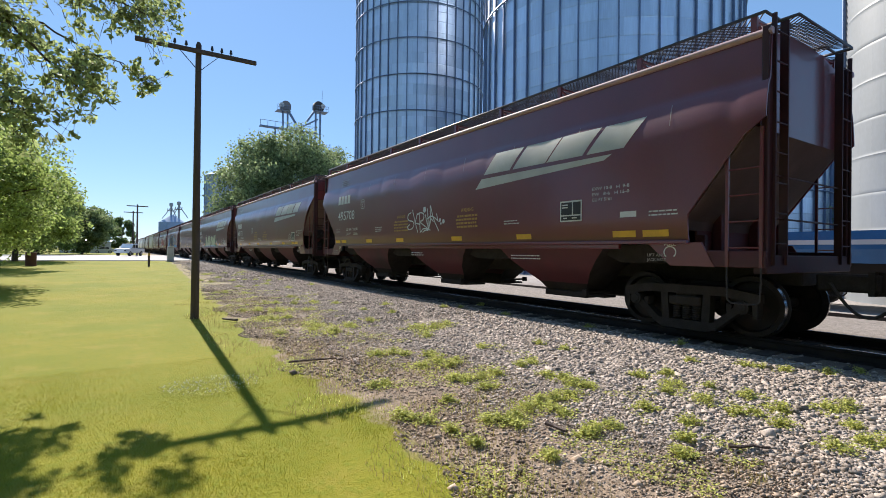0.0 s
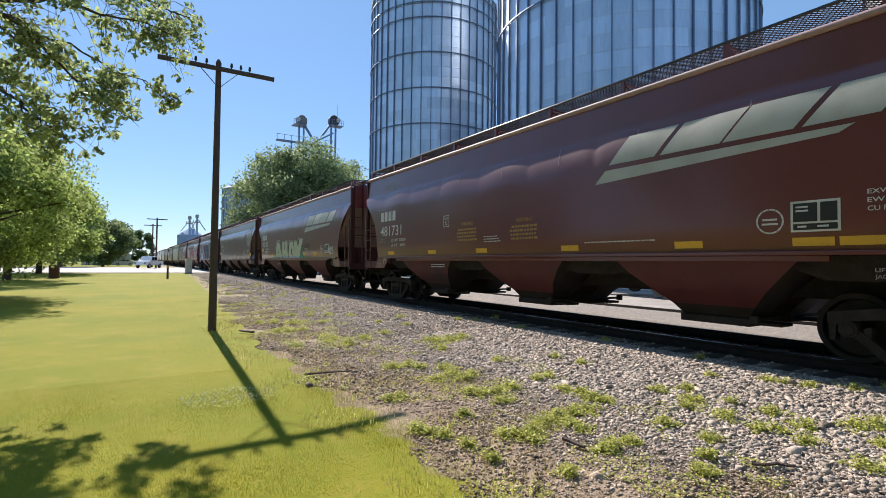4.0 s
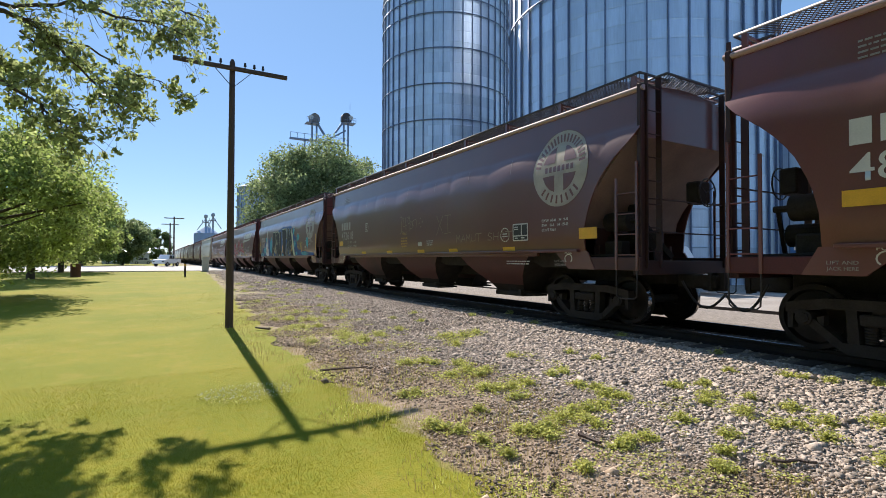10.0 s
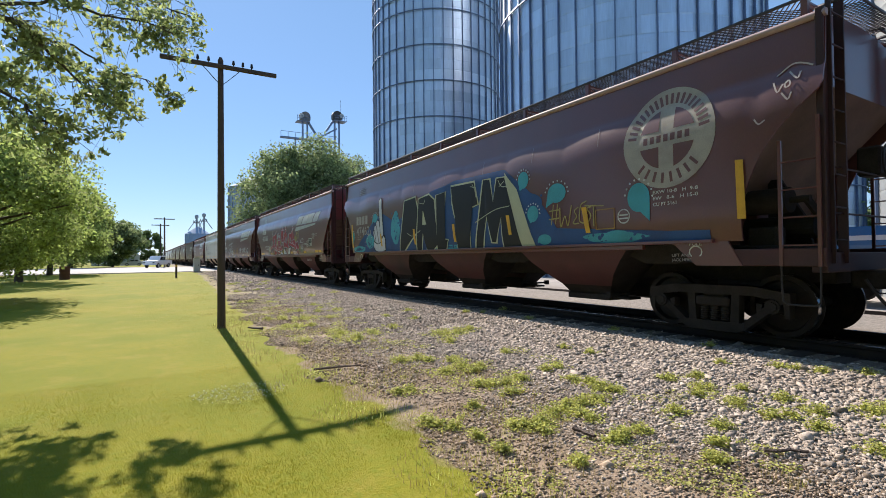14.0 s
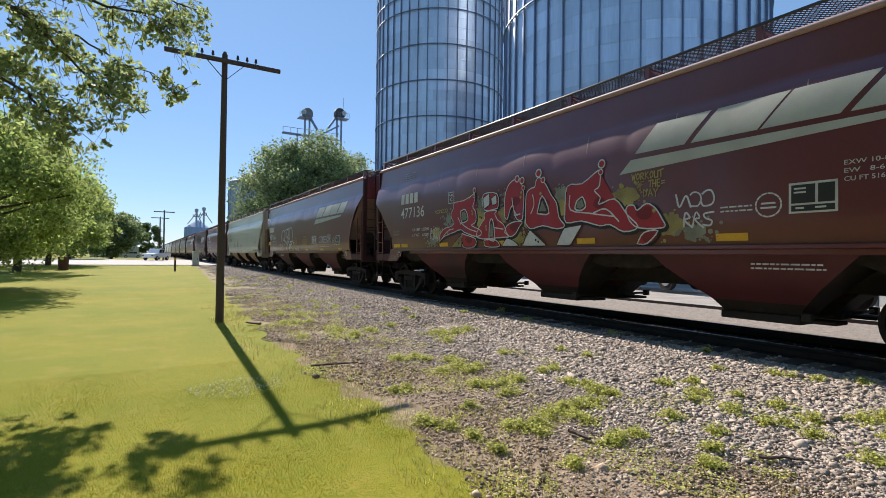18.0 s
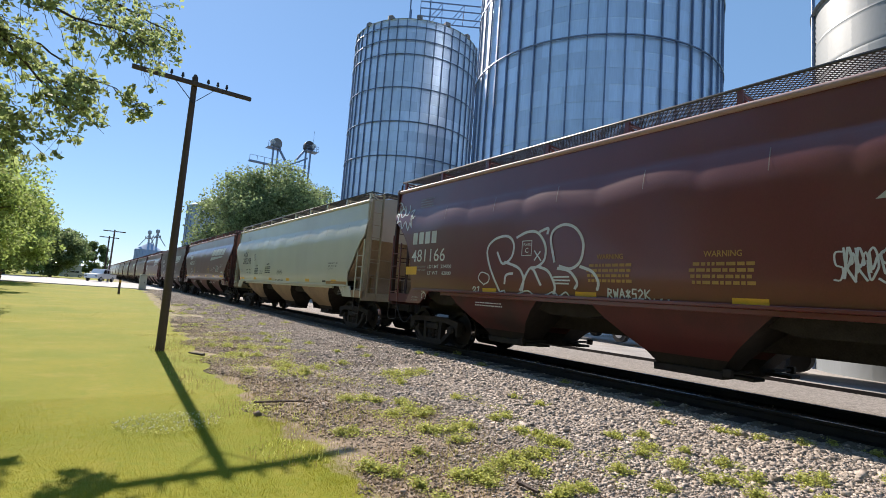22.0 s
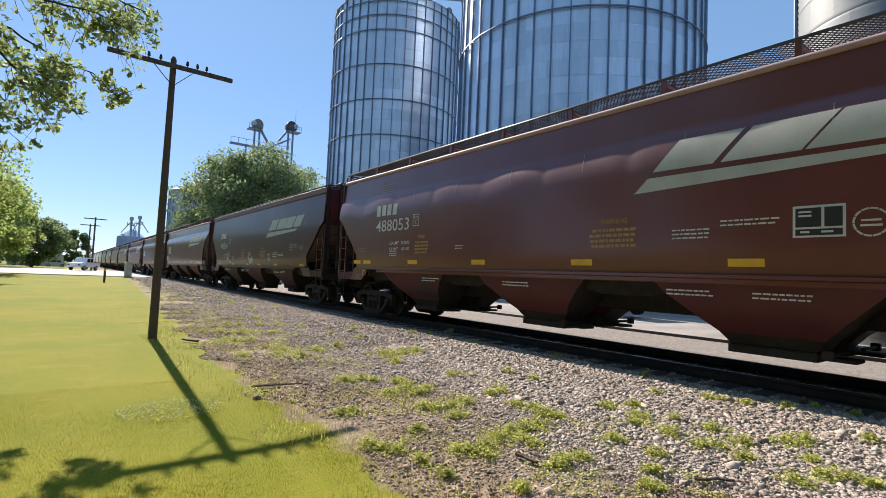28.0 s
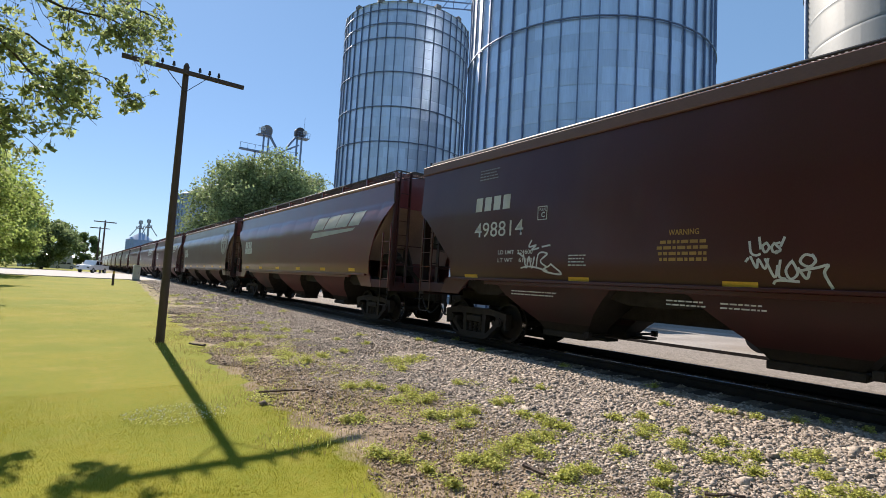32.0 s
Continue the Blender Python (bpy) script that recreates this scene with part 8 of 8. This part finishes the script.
grass(260000, -2.6, 2.8, 2.2, 8.0, 0.013, 0.0042, "blade", "lawn_grass", "short mown yellow-green lawn grass", 201, 1.3, 0.02)
grass(60000, -4.5, 3.2, 8.0, 22.0, 0.012, 0.006, "blade", "lawn_grass", "short mown yellow-green lawn grass", 202, 1.2, 0.02)
grass(26000, -7.0, 4.6, 22.0, 56.0, 0.014, 0.014, "blade", "lawn_grass", "short mown yellow-green lawn grass", 205, 1.2, 0.0)
grass(40000, -5.0, 2.6, -5.0, 2.2, 0.032, 0.009, "blade", "lawn_grass", "short mown yellow-green lawn grass", 206, 1.0, 0.02)
grass(16000, 1.4, 4.4, 1.6, 16.0, 0.055, 0.007, "straw", "dry_grass", "thin dry grass on the bare soil beside the ballast", 203, 1.3, 1.6, -0.1)
grass(15000, 1.4, 4.6, 1.6, 18.0, 0.045, 0.010, "weed", "sparse_grass", "sparse yellow-green grass between the stones and soil", 204, 1.3, 1.5, 0.2)


def weed(x, y, size, seed):
    rng = np.random.default_rng(seed)
    w = thing("weed", "low bright yellow-green weed growing among the ballast stones", "weed", "weeds in the ballast", m=pose(x, y, float(ground_height(x, y))))
    # a few sprawling stems, each with many small leaves
    n_stems = int(14 + 190 * size)
    stems, places = [], []
    for k in range(n_stems):
        a, r = rng.uniform(0, 2 * np.pi), 1.7 * size * rng.random() ** 0.8 * (0.6 + 0.4 * math.sin(3 * k))
        h = rng.uniform(0.03, 0.14) * (0.6 + size) * (1.1 - 0.45 * r / size)
        c = np.array([r * math.cos(a), r * math.sin(a), 0.0])
        tip = c + (rng.normal(0, 0.035), rng.normal(0, 0.035), h)
        stems.append((c - (0, 0, 0.02), tip, 0.003, 0.0015))
        m = int(rng.integers(11, 19))
        t = rng.uniform(0.25, 1.05, m)[:, None]
        places.append(c + (tip - c) * t + rng.normal(0, 0.022, (m, 3)) * (1, 1, 0.5))
    p = np.concatenate(places)
    p[:, 2] = np.maximum(p[:, 2], 0.012)
    n = len(p)
    s = rng.uniform(0.015, 0.032, n)
    v, f = scatter(LEAF_V * (1, 1.3, 1), LEAF_F, p, np.stack([s, s, s], 1), turns_z(n, rng, 0.75))
    v2, f2 = tubes(stems, 4)
    part("foliage", fast_mesh("foliage", np.r_[v, v2], np.r_[f, f2 + len(v)]), M["weed"], w)


WEEDS = [(3.45, 8.85, 0.33), (3.94, 9.24, 0.163), (4.89, 8.16, 0.243), (5.16, 7.99, 0.22), (5.54, 8.17, 0.183), (4.63, 7.43, 0.142), (3.29, 6.67, 0.139), (3.54, 6.63, 0.105), (3.88, 6.14, 0.136), (3.77, 5.75, 0.129), (3.78, 5.49, 0.11), (3.99, 5.59, 0.081), (3.45, 5.68, 0.078), (3.53, 4.78, 0.113), (3.74, 4.72, 0.1), (3.99, 4.75, 0.102), (3.55, 4.38, 0.107), (3.47, 4.91, 0.071), (4.71, 4.91, 0.096), (4.52, 4.87, 0.062), (4.42, 4.3, 0.087), (4.5, 4.1, 0.086), (4.44, 3.88, 0.112), (4.46, 3.73, 0.083), (4.08, 3.64, 0.117), (3.86, 3.64, 0.101), (3.65, 3.67, 0.111), (3.6, 3.47, 0.084), (3.4, 3.58, 0.095), (3.18, 3.5, 0.103)]
WEEDS += [(3.04, 3.5, 0.09), (3.04, 3.35, 0.066), (2.92, 3.59, 0.078), (3.6, 3.29, 0.07), (5.29, 3.64, 0.091), (5.59, 3.48, 0.077), (5.23, 3.19, 0.101), (4.98, 3.08, 0.069), (4.99, 2.68, 0.121), (4.35, 2.93, 0.088), (4.31, 2.47, 0.06), (3.49, 2.87, 0.077), (3.38, 2.83, 0.054), (3.7, 2.84, 0.068), (3.64, 2.16, 0.072), (2.83, 2.71, 0.058), (2.54, 5.21, 0.062), (2.31, 4.19, 0.058), (2.36, 4.07, 0.057), (2.69, 5.23, 0.056), (2.95, 4.29, 0.044), (2.46, 3.92, 0.05), (2.5, 3.23, 0.045), (2.5, 3.58, 0.037), (5.67, 5.17, 0.072), (4.81, 6.07, 0.072), (3.94, 2.29, 0.044), (5.47, 2.9, 0.059), (5.68, 5.72, 0.066), (3.61, 6.41, 0.077)]
WEEDS += [(3.47, 12.57, 0.302), (2.95, 11.32, 0.27), (3.4, 9.75, 0.315), (8.12, 10.26, 0.109), (7.29, 8.4, 0.072), (6.95, 10.38, 0.06), (7.22, 10.02, 0.06), (7.35, 4.33, 0.048), (6.41, 3.66, 0.036), (5.47, 2.5, 0.085), (4.87, 2.34, 0.06), (5.01, 2.24, 0.06), (5.29, 2.13, 0.097), (4.9, 1.98, 0.06), (5.65, 1.87, 0.121), (5.86, 1.82, 0.097), (5.33, 1.59, 0.048), (4.7, 1.49, 0.085), (5.0, 1.4, 0.06), (5.08, 1.28, 0.085), (5.12, 1.13, 0.072), (6.42, 1.42, 0.06), (6.69, 3.12, 0.036), (6.76, 2.97, 0.036), (6.84, 2.71, 0.048), (7.13, 2.37, 0.06), (7.49, 2.18, 0.036), (7.48, 1.77, 0.036), (7.52, 6.27, 0.072)]
for k, (x, y, s) in enumerate(WEEDS):
    weed(x, y, s * 1.2, 300 + k)
rng_w = np.random.default_rng(55)
for k in range(44):
    y = 9.0 + 22 * rng_w.random() ** 1.3
    x = float(lawn_edge(y)) + 0.35 + 3.4 * rng_w.random() ** 1.3
    weed(x, y, rng_w.uniform(0.04, 0.10) * (1 + y / 18), 400 + k)


def clover(x, y):
    rng = np.random.default_rng(66)
    for name, n, mat, size, up in (("clover_leaves", 700, "weed", 0.016, 0.03), ("clover_flowers", 170, "flower", 0.013, 0.045)):
        r, a = 0.55 * np.sqrt(rng.random(n)), rng.uniform(0, 2 * np.pi, n)
        s = size * rng.uniform(0.8, 1.3, n)
        shape = (LEAF_V * (1, 1.8, 1), LEAF_F) if mat == "weed" else (OCT_V * 0.6, OCT_F)
        v, f = scatter(*shape, np.stack([x + r * np.cos(a), y + 0.8 * r * np.sin(a), float(ground_height(x, y)) + up * rng.uniform(0.5, 1.1, n)], 1), np.stack([s, s, s], 1), turns_z(n, rng, 0.5))
        tagged(part(name, fast_mesh(name, v, f), M[mat]), "patch of white clover in flower in the lawn", "clover", kind="stuff")


M["flower"] = material("white_clover", (0.72, 0.72, 0.62), 0.8, 0, 0.1, 3, 60, 0.0)
clover(1.0, 6.37)


def stick(x0, y0, x1, y1, r, seed, label):
    rng = np.random.default_rng(seed)
    st = B()
    prev = None
    for t in np.linspace(0, 1, 6):
        x, y = x0 + (x1 - x0) * t + rng.normal(0, 0.012), y0 + (y1 - y0) * t + rng.normal(0, 0.012)
        p = (x, y, float(ground_height(x, y)) + r + 0.018 + rng.uniform(0, 0.01))
        if prev:
            tube(st, prev, p, r * (1 - 0.3 * t), 6, r * (0.95 - 0.3 * t))
        prev = p
    tagged(part("stick", st, M["wood"]), label, "stick", "sticks on the ground")


stick(2.06, 6.95, 2.68, 6.75, 0.016, 1, "thin dark stick lying at the lawn's edge")
stick(3.26, 3.18, 3.24, 2.92, 0.022, 2, "short grey stick lying on the ballast")
stick(4.0, 2.02, 4.25, 1.78, 0.016, 3, "thin brown stick lying among the stones")
stick(2.26, 11.45, 2.0, 11.9, 0.03, 4, "dark broken branch beside the pole")
soil_litter()


# ---- motions ----
def motions():
    times = [0, 4, 8, 12, 16, 20, 24, 28, 32]
    spin = [k * 0.11 for k in range(291)] + [32.0]
    turned = {}
    for k, car in CARS:
        y0 = FIRST + PITCH * k + SLACK.get(k, 0)
        walk(car, [(t, pose(TRACK, y0 - train_way(t), RAIL)) for t in times])
        if not -1 <= k <= 10:
            continue
        for o in car.children:
            if o.name.startswith("wheelset"):
                at = o.matrix_basis.translation.copy()
                key = round(at.y, 2)
                if key not in turned:
                    walk(o, [(t, Matrix.Translation(at) @ Matrix.Rotation(train_way(t) / 0.457, 4, "X")) for t in spin])
                    turned[key] = o.animation_data
                else:
                    o.rotation_mode = "QUATERNION"
                    keys = o.animation_data_create()
                    keys.action = turned[key].action
                    keys.action_slot = turned[key].action_slot


motions()
